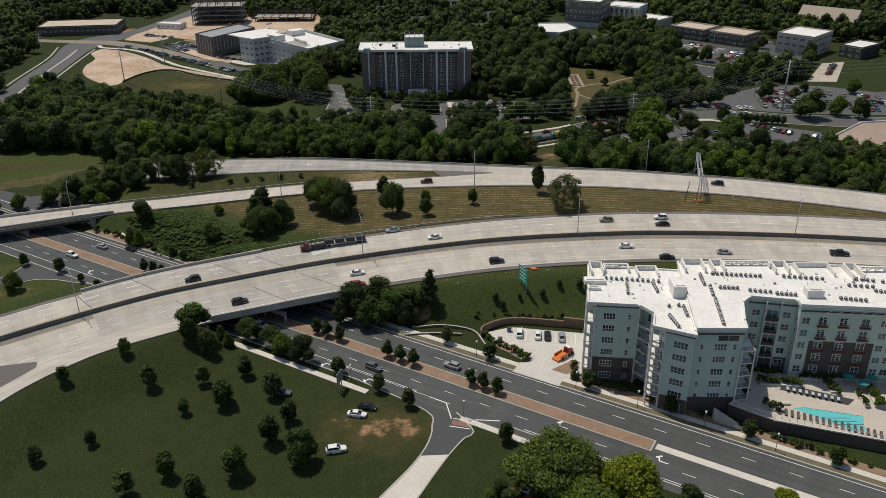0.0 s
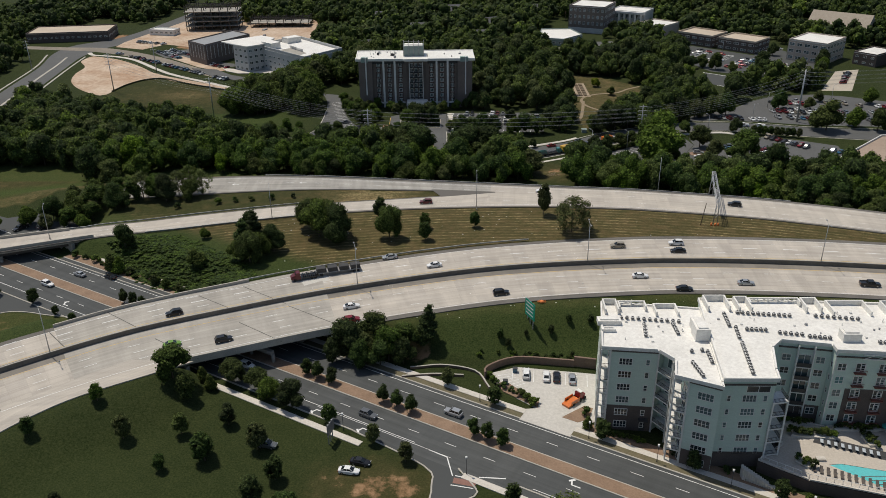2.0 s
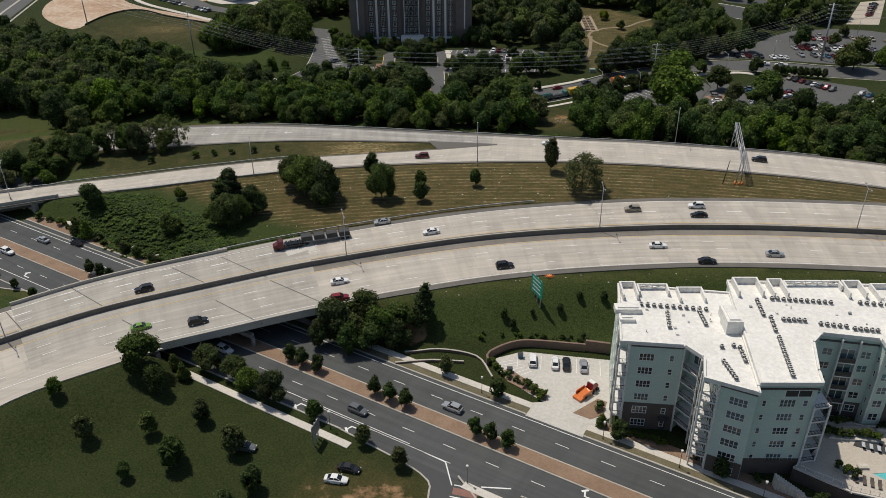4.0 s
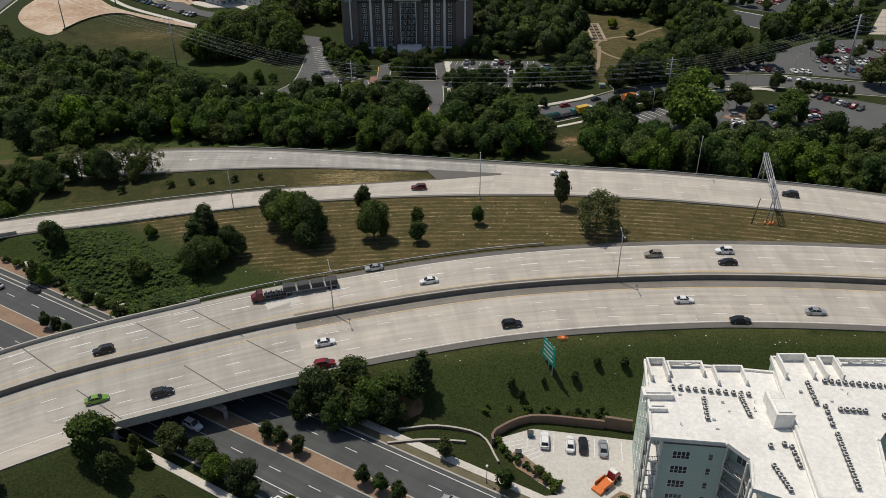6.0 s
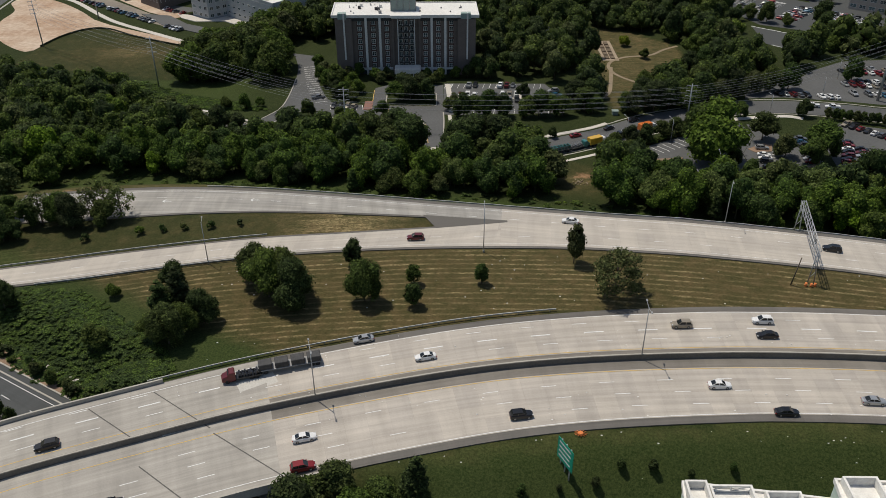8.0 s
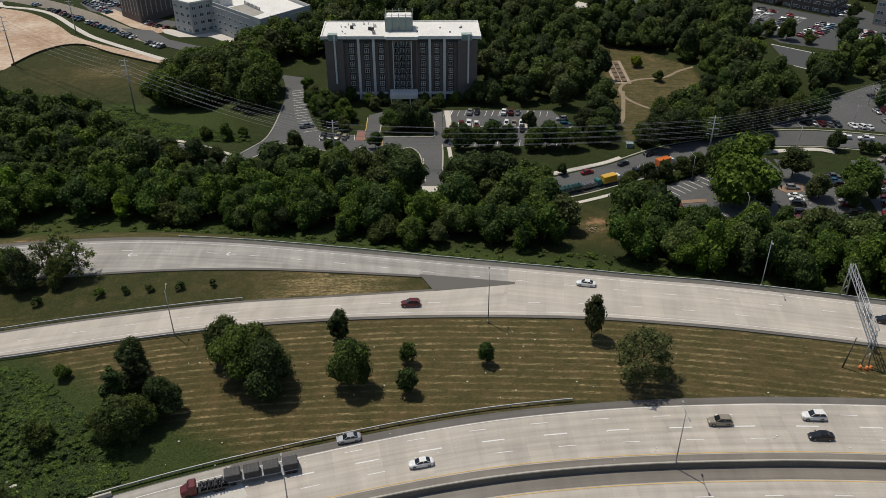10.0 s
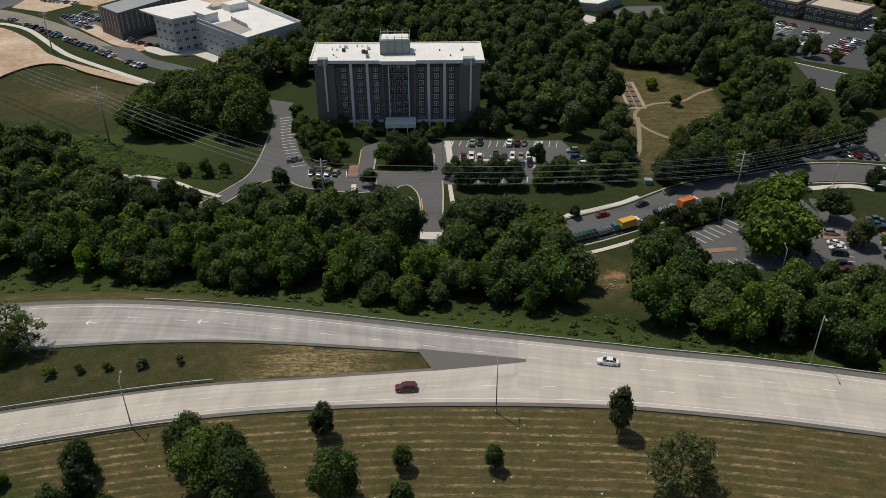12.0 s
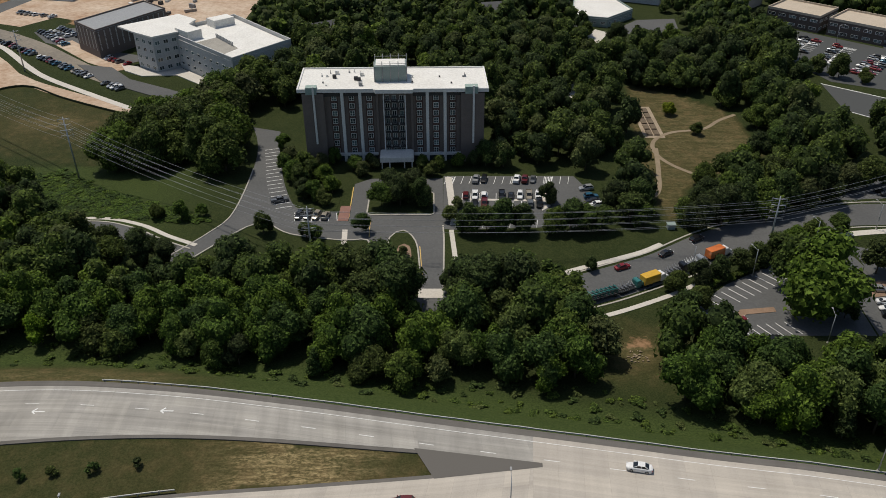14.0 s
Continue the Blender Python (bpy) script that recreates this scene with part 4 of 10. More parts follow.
# ---------------------------------------------------------------- streets and lots beyond the belt
ZF = -1.2
STREET_EDGE_N = spline([(22, 370), (28, 372), (44, 379.4), (53, 384), (62, 390.5), (72, 397), (86, 403), (112, 411.5), (132, 413.6), (157, 409), (176, 404), (240, 396)])
STREET_EDGE_S = spline([(22, 355.5), (29, 357.8), (41, 362.8), (58, 372), (78, 383), (98, 394.5), (112, 399.5), (127, 400.5), (140, 398.5), (152, 395.5), (170, 390), (240, 376)])
ZS = lambda x, y: ZF
strip("far_street", resample(STREET_EDGE_N, 60), resample(STREET_EDGE_S, 60), ZS, LOT_ASPHALT, 0.06, 0.2, "grey asphalt street with parked lorries", "road", 4)
ribbon_wall("far_kerb_north", offset(STREET_EDGE_N, 1.2 + 0 * STREET_EDGE_N[:, 0]), ZS, -0.2, 0.12, 0.5, KERB, label="pale kerb along the far street", category="pavement")
ribbon_wall("far_kerb_south", offset(STREET_EDGE_S, -1.0 + 0 * STREET_EDGE_S[:, 0]), ZS, -0.2, 0.12, 0.5, KERB, label="pale kerb along the far street", category="pavement")
for pts, w in (([(24, 373), (36, 378.4), (44, 382), (51, 385.4), (57, 389.5)], 1.7), ([(31, 352.8), (42, 357.6), (55, 364.4), (62, 369)], 1.5), ([(106, 393.4), (115, 395.6), (128, 397), (134, 394.5)], 2.6)):
    ribbon_wall("far_pavement", spline(pts, 2), ZS, -0.2, 0.1, w, PAVING, label="pale pavement along the far street", category="pavement")
DRIVE = (curve_poly([(-86, 379), (-80, 388), (-75.3, 396), (-71.5, 405), (-70.8, 423), (-72.1, 447), (-75, 462), (-79, 474)], 3) + curve_poly([(-68, 470), (-64.8, 452), (-61, 436), (-57.8, 424.5), (-52.4, 411.5), (-46, 408.4), (-38.8, 408)], 3)
         + [(-38.4, 402.5), (-34.6, 402.5), (-35.4, 427), (-30.5, 431), (-10.5, 431), (-6.5, 431.5), (-6, 400)] + curve_poly([(-5.8, 392), (-5.7, 380), (-5.6, 366)], 3) + [(-24, 366), (-27.2, 383)]
         + curve_poly([(-27.8, 391.5), (-35.7, 391.6), (-51, 395), (-59, 401), (-64, 400), (-69, 393.5), (-77.5, 380)], 3))
flat("tower_drive", DRIVE, ZF + 0.05, LOT_ASPHALT, "grey asphalt drive before the tower", "road")
ribbon_wall("drive_kerb", np.array(DRIVE[:21]), lambda x, y: ZF, -0.1, 0.2, 0.4, KERB, label="pale kerb beside the drive", category="kerb")
ribbon_wall("drive_kerb", spline([(-27.3, 383), (-27.9, 391.4), (-35.7, 391.4), (-51, 394.8), (-59, 400.8), (-64, 399.8), (-69, 393.3), (-77.5, 380)], 2), lambda x, y: ZF, -0.1, 0.2, 0.45, KERB, label="pale kerb beside the drive", category="kerb")
ribbon_wall("drive_kerb", spline([(-6, 400), (-5.6, 392), (-5.5, 380), (-5.4, 366)], 2), lambda x, y: ZF, -0.1, 0.2, 0.45, KERB, label="pale kerb beside the drive", category="kerb")
FORE = [(-29.6, 407.4), (-28.4, 406.3), (-10, 406.3), (-8.9, 407.4), (-9.3, 420.4), (-10.4, 421.6), (-28.6, 421.6), (-29.8, 420.4)]
flat("forecourt_island", FORE, ZF + 0.16, TURF, "grassed island with trees before the tower", "island", 0.3)
ribbon_wall("forecourt_kerb", np.array(FORE + FORE[:1]), lambda x, y: ZF, -0.1, 0.24, 0.45, KERB, label="pale kerb of the island", category="kerb")
flat("brick_landing", [(-38.2, 402.7), (-34.9, 402.7), (-34.9, 412), (-38.2, 412)], ZF + 0.12, BRICK_PAVE, "brick landing beside the drive", "pavement")
flat("tower_bed", curve_poly([(-57, 427), (-52, 413), (-46, 410), (-39.5, 409.6), (-39, 426)], 2), ZF + 0.1, TURF, "grass bed with small trees beside the drive", "bed", 0.3)
YELLOW_EDGES = [((-35.6, 425), (-34.9, 404), 0.3, ZF + 0.06, ZF + 0.06), ((-12.5, 388), (-11, 370), 0.25, ZF + 0.06, ZF + 0.06), ((-28.2, 404), (-27.6, 393), 0.25, ZF + 0.06, ZF + 0.06)]
flat_bars("kerb_paint", YELLOW_EDGES, YELLOW_LINE, "yellow kerb-side lines before the tower")
flat("drive_end", [(-12, 366.6), (-5.4, 366.6), (-5.4, 362.4), (-12, 362.4)], ZF + 0.062, PAVING, "pale concrete apron at the drive's end", "pavement")
flat("visitor_lot", [(-6.3, 433), (37, 433), (44, 414), (42, 400), (-1, 397.5), (-6, 398)], ZF + 0.046, LOT_ASPHALT, "grey asphalt car park before the tower", "car park")
flat("visitor_spur", [(-5.4, 366), (4, 358), (4, 346), (-16, 346), (-16, 362), (-5.4, 362.3)], ZF + 0.045, LOT_ASPHALT, "grey asphalt turning place", "road")
LANE = [(-165, 384), (-140, 400), (-117, 403.5), (-102, 397.5), (-90, 389), (-80, 383.5)]
strip("west_lane", resample(offset(spline(LANE), 3.0 + 0 * spline(LANE)[:, 0]), 40), resample(offset(spline(LANE), -3.0 + 0 * spline(LANE)[:, 0]), 40), gz, LOT_ASPHALT, 0.12, 0.4, "grey asphalt lane winding under trees", "road", 4)
ribbon_wall("west_lane_kerb", offset(spline(LANE), 3.2 + 0 * spline(LANE)[:, 0]), gz, -0.3, 0.28, 0.5, KERB, label="pale kerb of the lane", category="kerb")
ribbon_wall("west_lane_path", offset(spline(LANE), 5.6 + 0 * spline(LANE)[:, 0]), gz, -0.3, 0.14, 1.5, PAVING, label="pale pavement beside the lane", category="pavement")
flat("east_lot", [(56, 356), (66, 340), (96, 337), (100, 345), (101, 362), (110, 378), (108, 390), (84, 378), (70, 369)], ZF + 0.055, LOT_ASPHALT, "grey asphalt car park with white bays", "car park")
flat("east_lot_middle", [(100.4, 338), (128, 338), (126, 362), (121, 372), (118, 386), (110.4, 389), (110.2, 378), (101.2, 362)], ZF + 0.05, LOT_ASPHALT, "grey asphalt car park with cars under trees", "car park")
flat("east_lot_big", [(128.4, 338), (148, 336), (153, 347), (174, 364), (176, 376), (160, 385), (146, 390), (137, 388), (133, 372)], ZF + 0.05, LOT_ASPHALT, "grey asphalt car park full of cars", "car park")
for poly in ([(66, 351.4), (70, 357.4), (79, 358.6), (79, 356.6), (71, 355.4), (68, 350.4)], [(104, 366), (111, 371), (114, 370), (112, 364), (106, 363)], [(121, 357), (126, 372), (128, 371), (124, 356)]):
    flat("lot_bed", poly, ZF + 0.16, MULCH, "kerbed mulched island between parking rows", "island", 0.2)
flat("dark_lot", [(150, 490), (165, 474), (179, 497), (152, 520)], ZF + 0.05, ASPHALT, "black asphalt lot with white edge lines", "car park")
flat("office_lot", [(146, 575), (150, 545), (157, 522), (183, 508), (199, 481), (214, 513), (236, 535), (222, 585), (206, 596), (199, 566), (178, 586), (160, 603)], ZF + 0.05, ASPHALT, "dark asphalt office car park", "car park")
flat("mall_lot", [(118, 416), (134, 417.5), (158, 413), (176, 408), (300, 398), (300, 470), (236, 449), (214, 462), (200, 466), (176, 463), (160, 452), (146, 438), (120, 424)], ZF + 0.045, LOT_ASPHALT, "grey asphalt car park with many cars", "car park")
flat("pale_lot", [(207, 474), (224, 473), (250, 524), (234, 520)], ZF + 0.08, rough_mat("pale_gravel", (0.36, 0.315, 0.26), (0.46, 0.41, 0.34), 0.12, 1.5), "pale gravel yard with parked cars", "yard")
flat("clinic_lot", [(75, 594), (92, 586), (110, 598), (112, 616), (92, 614)], ZF + 0.05, LOT_ASPHALT, "grey asphalt lot beside the low white building", "car park")
flat("service_lane", [(40, 500), (46, 500), (55, 546), (62, 566), (74, 592), (68, 598), (56, 572), (49, 550)], ZF + 0.045, PAVING, "pale concrete service lane among trees", "road")
flat("tower_forecourt", [(-5.8, 432), (-3.6, 432), (-2.2, 412), (-2.0, 400), (-3.8, 400), (-4.4, 412)], ZF + 0.2, PAVING, "pale brick path beside bays", "pavement")
flat("lot_island", [(23.4, 420), (26.6, 421), (27.4, 412), (24.6, 409)], ZF + 0.2, PAVING, "kerbed planting island in the car park", "island")
for x0, x1, y in ((-36.0, -34.4, 404), (-4.2, -2.8, 404)):
    flat("garden_path", [(x0 + 2, 372), (x1 + 2, 372), (x1, y - 6.5), (x0, y - 6.5)], ZF + 0.06, PAVING, "narrow pale concrete path", "path")
LOOP_EDGE = curve_poly([(-20.6, 371), (-21.4, 383), (-21.5, 393), (-17.7, 397), (-13.9, 391), (-12.4, 380), (-11.8, 371)], 2)
flat("drive_island", LOOP_EDGE, ZF + 0.16, TURF, "grass island inside the drive loop", "island", 0.2)
ribbon_wall("drive_island_kerb", np.array(LOOP_EDGE), lambda x, y: ZF, -0.1, 0.2, 0.4, KERB, label="pale kerb of the island", category="kerb")
flat("island_bed", curve_poly([(-19, 377), (-18.6, 388), (-15.5, 388), (-14.2, 378)], 2), ZF + 0.2, MULCH, "mulched bed in the drive island", "bed", 0.2)
# bays
bays = []
for k in range(16):
    bays.append(((-5 + 2.7 * k, 432.6), (-6 + 2.7 * k, 427.2), 0.16, ZF + 0.06, ZF + 0.06))
for k in range(10):
    bays.append(((0 + 2.7 * k, 420.6), (-0.6 + 2.7 * k, 411.0), 0.16, ZF + 0.06, ZF + 0.06))
for q in resample(spline([(-65.6, 455), (-61.4, 436), (-58.4, 424.5), (-53.6, 412)]), 17):
    bays.append(((q[0], q[1]), (q[0] - 4.8, q[1] - 1.6), 0.22, ZF + 0.06, ZF + 0.06))
for k in range(6):
    bays.append(((-52.0 + 2.6 * k, 407.8), (-51.2 + 2.6 * k, 402.6), 0.2, ZF + 0.06, ZF + 0.06))
for k in range(15):
    bays.append(((1 + 2.7 * k, 403.4), (0.4 + 2.7 * k, 398.8), 0.16, ZF + 0.06, ZF + 0.06))
for k in range(0, 15, 4):
    for q in range(5):
        bays.append(((-4.6 + 2.7 * k + 0.5 * q, 432.4), (-5.4 + 2.7 * k + 0.5 * q, 427.4), 0.2, ZF + 0.06, ZF + 0.06))
for k in range(12):
    bays.append(((58.6 + 2.25 * k, 359.4 + 1.5 * k), (62.2 + 2.25 * k, 354.8 + 1.5 * k), 0.2, ZF + 0.065, ZF + 0.065))
for k in range(6):
    bays.append(((67.6 + 2.4 * k, 350.4 + 0.4 * k), (70.4 + 2.4 * k, 345.6 + 0.4 * k), 0.18, ZF + 0.065, ZF + 0.065))
for k in range(9):
    bays.append(((103 + 0.7 * k, 344 + 2.6 * k), (108 + 0.7 * k, 343 + 2.6 * k), 0.16, ZF + 0.065, ZF + 0.065))
    bays.append(((119 + 0.6 * k, 344 + 2.6 * k), (124 + 0.6 * k, 343 + 2.6 * k), 0.16, ZF + 0.065, ZF + 0.065))
    bays.append(((130.5 + 0.9 * k, 346 + 2.6 * k), (135.5 + 0.9 * k, 345 + 2.6 * k), 0.16, ZF + 0.065, ZF + 0.065))
bays += [((-0.3, 416), (25, 416), 0.16, ZF + 0.062, ZF + 0.062)]
bays += [((152, 519.6), (178.6, 497), 0.6, ZF + 0.06, ZF + 0.06), ((178.6, 497), (165.4, 474.6), 0.6, ZF + 0.06, ZF + 0.06), ((165, 475), (152, 488), 0.5, ZF + 0.06, ZF + 0.06)]
OFFICE_ROWS = (((169, 578), (157, 562)), ((180, 566), (161, 542)), ((193, 553), (173, 530)), ((207, 542), (188, 514)), ((214, 532), (202, 506)), ((220, 588), (203, 572)))
for a, b in OFFICE_ROWS:
    a, b = np.array(a, float), np.array(b, float)
    t = (b - a) / np.linalg.norm(b - a)
    nrm = np.array([-t[1], t[0]]) * 5.2
    bays.append((a, b, 0.25, ZF + 0.06, ZF + 0.06))
    for q in np.arange(0, np.linalg.norm(b - a), 2.8):
        c = a + t * q
        bays.append((c - nrm, c + nrm, 0.22, ZF + 0.061, ZF + 0.061))
    for q in range(6):
        bays.append((a + t * 0.5 * q - nrm - t * 2.6, a + t * 0.5 * q + nrm - t * 2.6, 0.2, ZF + 0.06, ZF + 0.06))
flat_bars("bay_lines", bays, WHITE_LINE, "white parking bay lines")
flat("white_hatch", [(-1.4, 417.2), (23, 416.4), (23, 415.2), (-1.4, 416.0)], ZF + 0.08, PAVING, "pale strip between parking rows", "pavement")
# parkland paths and garden beds
PATH_EARTH = rough_mat("worn_path", (0.20, 0.155, 0.10), (0.28, 0.22, 0.15), 0.3, 3.0)
ribbon_wall("park_path", spline([(84, 428), (72, 441), (68, 452), (70, 462), (78, 469), (90, 472), (98, 480), (106, 486)], 2), ZS, -0.1, 0.06, 1.5, PATH_EARTH, label="worn earth path across the park", category="path")
ribbon_wall("park_path_west", spline([(69, 455), (66, 436), (62, 420), (52, 413)], 2), ZS, -0.1, 0.055, 1.6, PATH_EARTH, label="pale path across the park", category="path")
flat("garden_plot", [(66.8, 464), (74.4, 464), (74.4, 494), (66.8, 494)], ZF + 0.05, rough_mat("sandy_plot", (0.26, 0.20, 0.14), (0.36, 0.29, 0.21), 0.3, 2.0), "pale sandy garden plot", "garden")
BED_TIMBER = rough_mat("weathered_bed_timber", (0.10, 0.075, 0.05), (0.17, 0.13, 0.09), 0.6, 3.0)
for r in range(5):
    for c in range(2):
        x, y = 68.2 + c * 2.6, 466 + 5.4 * r
        bm = bmesh.new()
        add_box(bm, x, y, ZF - 0.1, x + 2.0, y + 4.2, ZF + 0.45)
        add_box(bm, x + 0.2, y + 0.2, ZF + 0.4, x + 1.8, y + 4.0, ZF + 0.5)
        tagged(part("garden_bed", bm, BED_TIMBER), "raised timber garden bed with bare soil", "garden bed", "garden beds")
# roads at the far left
DUSTY_ROAD = rough_mat("dusty_asphalt", (0.15, 0.135, 0.115), (0.27, 0.23, 0.18), 0.04, 0.6)
strip("far_avenue", resample(spline([(-270, 430), (-277, 470), (-283, 506), (-290, 566), (-300, 610), (-296, 640), (-272, 668), (-256, 740), (-246, 820)]), 50), resample(spline([(-252, 430), (-258, 470), (-263, 506), (-270, 560), (-274, 600), (-268, 628), (-252, 660), (-238, 740), (-230, 820)]), 50), lambda x, y: -6.2, LOT_ASPHALT, 0.06, 0.1, "grey asphalt avenue beyond the field", "road", 4)
ribbon_wall("far_avenue_island", spline([(-262, 440), (-268, 480), (-275, 530), (-280, 572), (-284, 596)], 6), lambda x, y: -6.14, -0.1, 0.2, 1.6, KERB, label="pale kerbed island along the avenue", category="median")
for q, ln in ((-2.6, [(-270, 430), (-277, 470), (-283, 506), (-290, 566), (-300, 606)]), (2.6, [(-252, 430), (-258, 470), (-263, 506), (-270, 560), (-274, 598)])):
    ribbon_wall("far_avenue_pavement", offset(spline(ln, 8), -q + 0 * spline(ln, 8)[:, 0]), lambda x, y: -6.2, -0.1, 0.2, 1.2, KERB, label="pale pavement beside the avenue", category="pavement")
strip("far_cross_road", resample(spline([(-440, 640), (-360, 640), (-300, 632), (-262, 626), (-217, 597), (-176, 560), (-150, 540)]), 60), resample(spline([(-440, 630), (-360, 630), (-302, 622), (-268, 614), (-222, 587), (-181, 551), (-155, 531)]), 60), lambda x, y: -6.2, DUSTY_ROAD, 0.065, 0.1, "dusty grey asphalt road past the building site", "road", 4)
SITE_SOIL = rough_mat("bare_red_clay", (0.30, 0.165, 0.085), (0.56, 0.46, 0.36), 0.045, 0.35, depth=0.1)
flat("building_site", [(-262, 650), (-262, 632), (-238, 622), (-226, 640), (-200, 628), (-170, 626), (-150, 612), (-118, 598), (-100, 610), (-110, 740), (-240, 745)], -6.1, SITE_SOIL, "bare red clay of a building site", "site")
flat("clay_yard", curve_poly([(-266, 600), (-244, 589), (-222, 569), (-205, 549), (-192, 534), (-203, 529), (-211, 516), (-213, 500), (-217, 491), (-235, 505), (-249, 524), (-256, 545), (-258, 566), (-268, 583), (-268, 597)], 4), -6.12, SITE_SOIL, "bare pale clay yard beside the field", "site")
strip("clay_verge", resample(spline([(-204, 548), (-190, 537), (-172, 526), (-150, 513), (-134, 503)]), 30), resample(spline([(-202, 541), (-190, 530), (-172, 518), (-150, 506), (-134, 498)]), 30), gz, SITE_SOIL, 0.06, 0.3, "bare clay verge between field and path", "verge", 6)
ribbon_wall("site_path", spline([(-274, 612), (-268, 604), (-256, 600.5), (-246, 597), (-230, 586), (-204, 557), (-188, 541.5), (-158, 519.5), (-138, 505.5)], 3), lambda x, y: -6.2, -0.1, 0.12, 3.0, PAVING, label="pale path along the sports field", category="path")
FIELD_FENCE = spline([(-213, 499), (-209, 517), (-201, 529), (-190, 530), (-172, 517.5), (-150, 505), (-134, 497)], 3)
ribbon_wall("field_fence", FIELD_FENCE, gz, -0.1, 0.9, 0.25, rough_mat("dark_hedge_fence", (0.03, 0.04, 0.015), (0.07, 0.065, 0.03), 0.5, 3.0), label="low dark overgrown fence round the sports field", category="fence", kind="structure")
flat("road_shoulder_clay", [(-205, 590), (-178, 563), (-160, 551), (-154, 556), (-176, 574), (-200, 598)], -6.05, SITE_SOIL, "dusty clay shoulder of the site road", "verge", 0.3)
flat("deck_plaza", [(-161, 560), (-156, 551), (-146, 544), (-130, 545), (-112, 529), (-101, 519), (-97, 523.5), (-131, 555), (-140, 548), (-152, 557)], -5.86, PAVING, "pale concrete plaza round the parking deck", "pavement", 0.6)
flat("deck_forecourt", [(-182, 560), (-163, 538), (-128, 516), (-110, 506), (-104, 512), (-128, 527), (-150, 540), (-164, 556)], -5.9, LOT_ASPHALT, "grey asphalt forecourt", "pavement", 0.6)
flat("site_lot", [(-226, 612), (-212, 594), (-200, 588), (-172, 566), (-160, 560), (-148, 570), (-172, 580), (-190, 606), (-202, 622)], -6.1, LOT_ASPHALT, "grey asphalt lot by the brown offices", "car park")


# ---------------------------------------------------------------- materials of the houses
ROOF_WHITE = rough_mat("white_roof_membrane", (0.62, 0.60, 0.56), (0.78, 0.76, 0.72), 0.10, 1.2, rough=0.6)
SIDING = rough_mat("pale_green_siding", (0.47, 0.565, 0.50), (0.54, 0.635, 0.56), 0.3, 3.0, stretch=(1, 1, 6))
DARK_BRICK = rough_mat("dark_brown_brick", (0.085, 0.068, 0.06), (0.12, 0.098, 0.088), 0.4, 4.0)
TOWER_BRICK = rough_mat("brown_tower_brick", (0.135, 0.110, 0.098), (0.185, 0.153, 0.137), 0.3, 4.0)
WHITE_TRIM = plain_mat("white_trim", (0.68, 0.67, 0.64), 0.5)
RAIL_DARK = plain_mat("dark_rail", (0.05, 0.05, 0.052), 0.5, 0.3)
RAIL_RED = plain_mat("rust_red_rail", (0.17, 0.055, 0.045), 0.5, 0.1)
GREY_METAL = rough_mat("grey_metal", (0.22, 0.225, 0.23), (0.32, 0.325, 0.33), 1.0, 6.0, rough=0.5, depth=0)
AC_TOP = rough_mat("pale_enamel", (0.52, 0.52, 0.51), (0.64, 0.64, 0.62), 1.0, 5.0, rough=0.5, depth=0)
AC_GRILLE = rough_mat("grey_grille", (0.09, 0.09, 0.092), (0.17, 0.17, 0.172), 1.0, 9.0, rough=0.6, depth=0)
DARK_METAL = rough_mat("dark_grille", (0.03, 0.03, 0.032), (0.07, 0.07, 0.072), 1.0, 6.0, rough=0.6, depth=0)
GREEN_PANEL = rough_mat("grey_green_panel", (0.20, 0.25, 0.24), (0.26, 0.32, 0.30), 0.4, 3.0, rough=0.5)
TAN_ROOF = rough_mat("tan_gravel_roof", (0.42, 0.35, 0.27), (0.52, 0.44, 0.35), 0.1, 1.5)
TAN_WALL = rough_mat("tan_wall", (0.36, 0.31, 0.26), (0.44, 0.385, 0.33), 0.3, 3.0)
PALE_PANEL = rough_mat("pale_grey_panel", (0.40, 0.405, 0.40), (0.52, 0.52, 0.51), 0.15, 2.0)


def glass_mat(name, lo, hi):
    m, n, l, p = node_mat(name)
    oi = n.new("ShaderNodeObjectInfo")
    l.new(ramp(n, l, oi.outputs["Random"], [(0.0, lo), (0.6, tuple((a + b) / 2 for a, b in zip(lo, hi))), (1.0, hi)]), p.inputs["Base Color"])
    p.inputs["Roughness"].default_value = 0.12
    p.inputs["Specular IOR Level"].default_value = 0.6
    return m


GLASS = glass_mat("window_glass", (0.016, 0.022, 0.024), (0.11, 0.17, 0.175))

SHARED = {}


def lattice(bm, xs, zs, y0, y1):
    """Upright and level bars crossing in one piece: every other span between the given lines is solid."""
    vs = {}
    at = lambda i, j, y: vs.setdefault((i, j, y), bm.verts.new((xs[i], y, zs[j])) if (i, j, y) not in vs else None)
    solid = lambda i, j: 0 <= i < len(xs) - 1 and 0 <= j < len(zs) - 1 and (i % 2 == 0 or j % 2 == 0)
    for i in range(len(xs) - 1):
        for j in range(len(zs) - 1):
            if not solid(i, j):
                continue
            q = ((i, j), (i + 1, j), (i + 1, j + 1), (i, j + 1))
            bm.faces.new([at(a, b, y0) for a, b in q])
            bm.faces.new([at(a, b, y1) for a, b in q[::-1]])
            for k, (di, dj) in enumerate(((0, -1), (1, 0), (0, 1), (-1, 0))):
                if not solid(i + di, j + dj):
                    a, b = q[k], q[(k + 1) % 4]
                    bm.faces.new([at(*b, y0), at(*a, y0), at(*a, y1), at(*b, y1)])


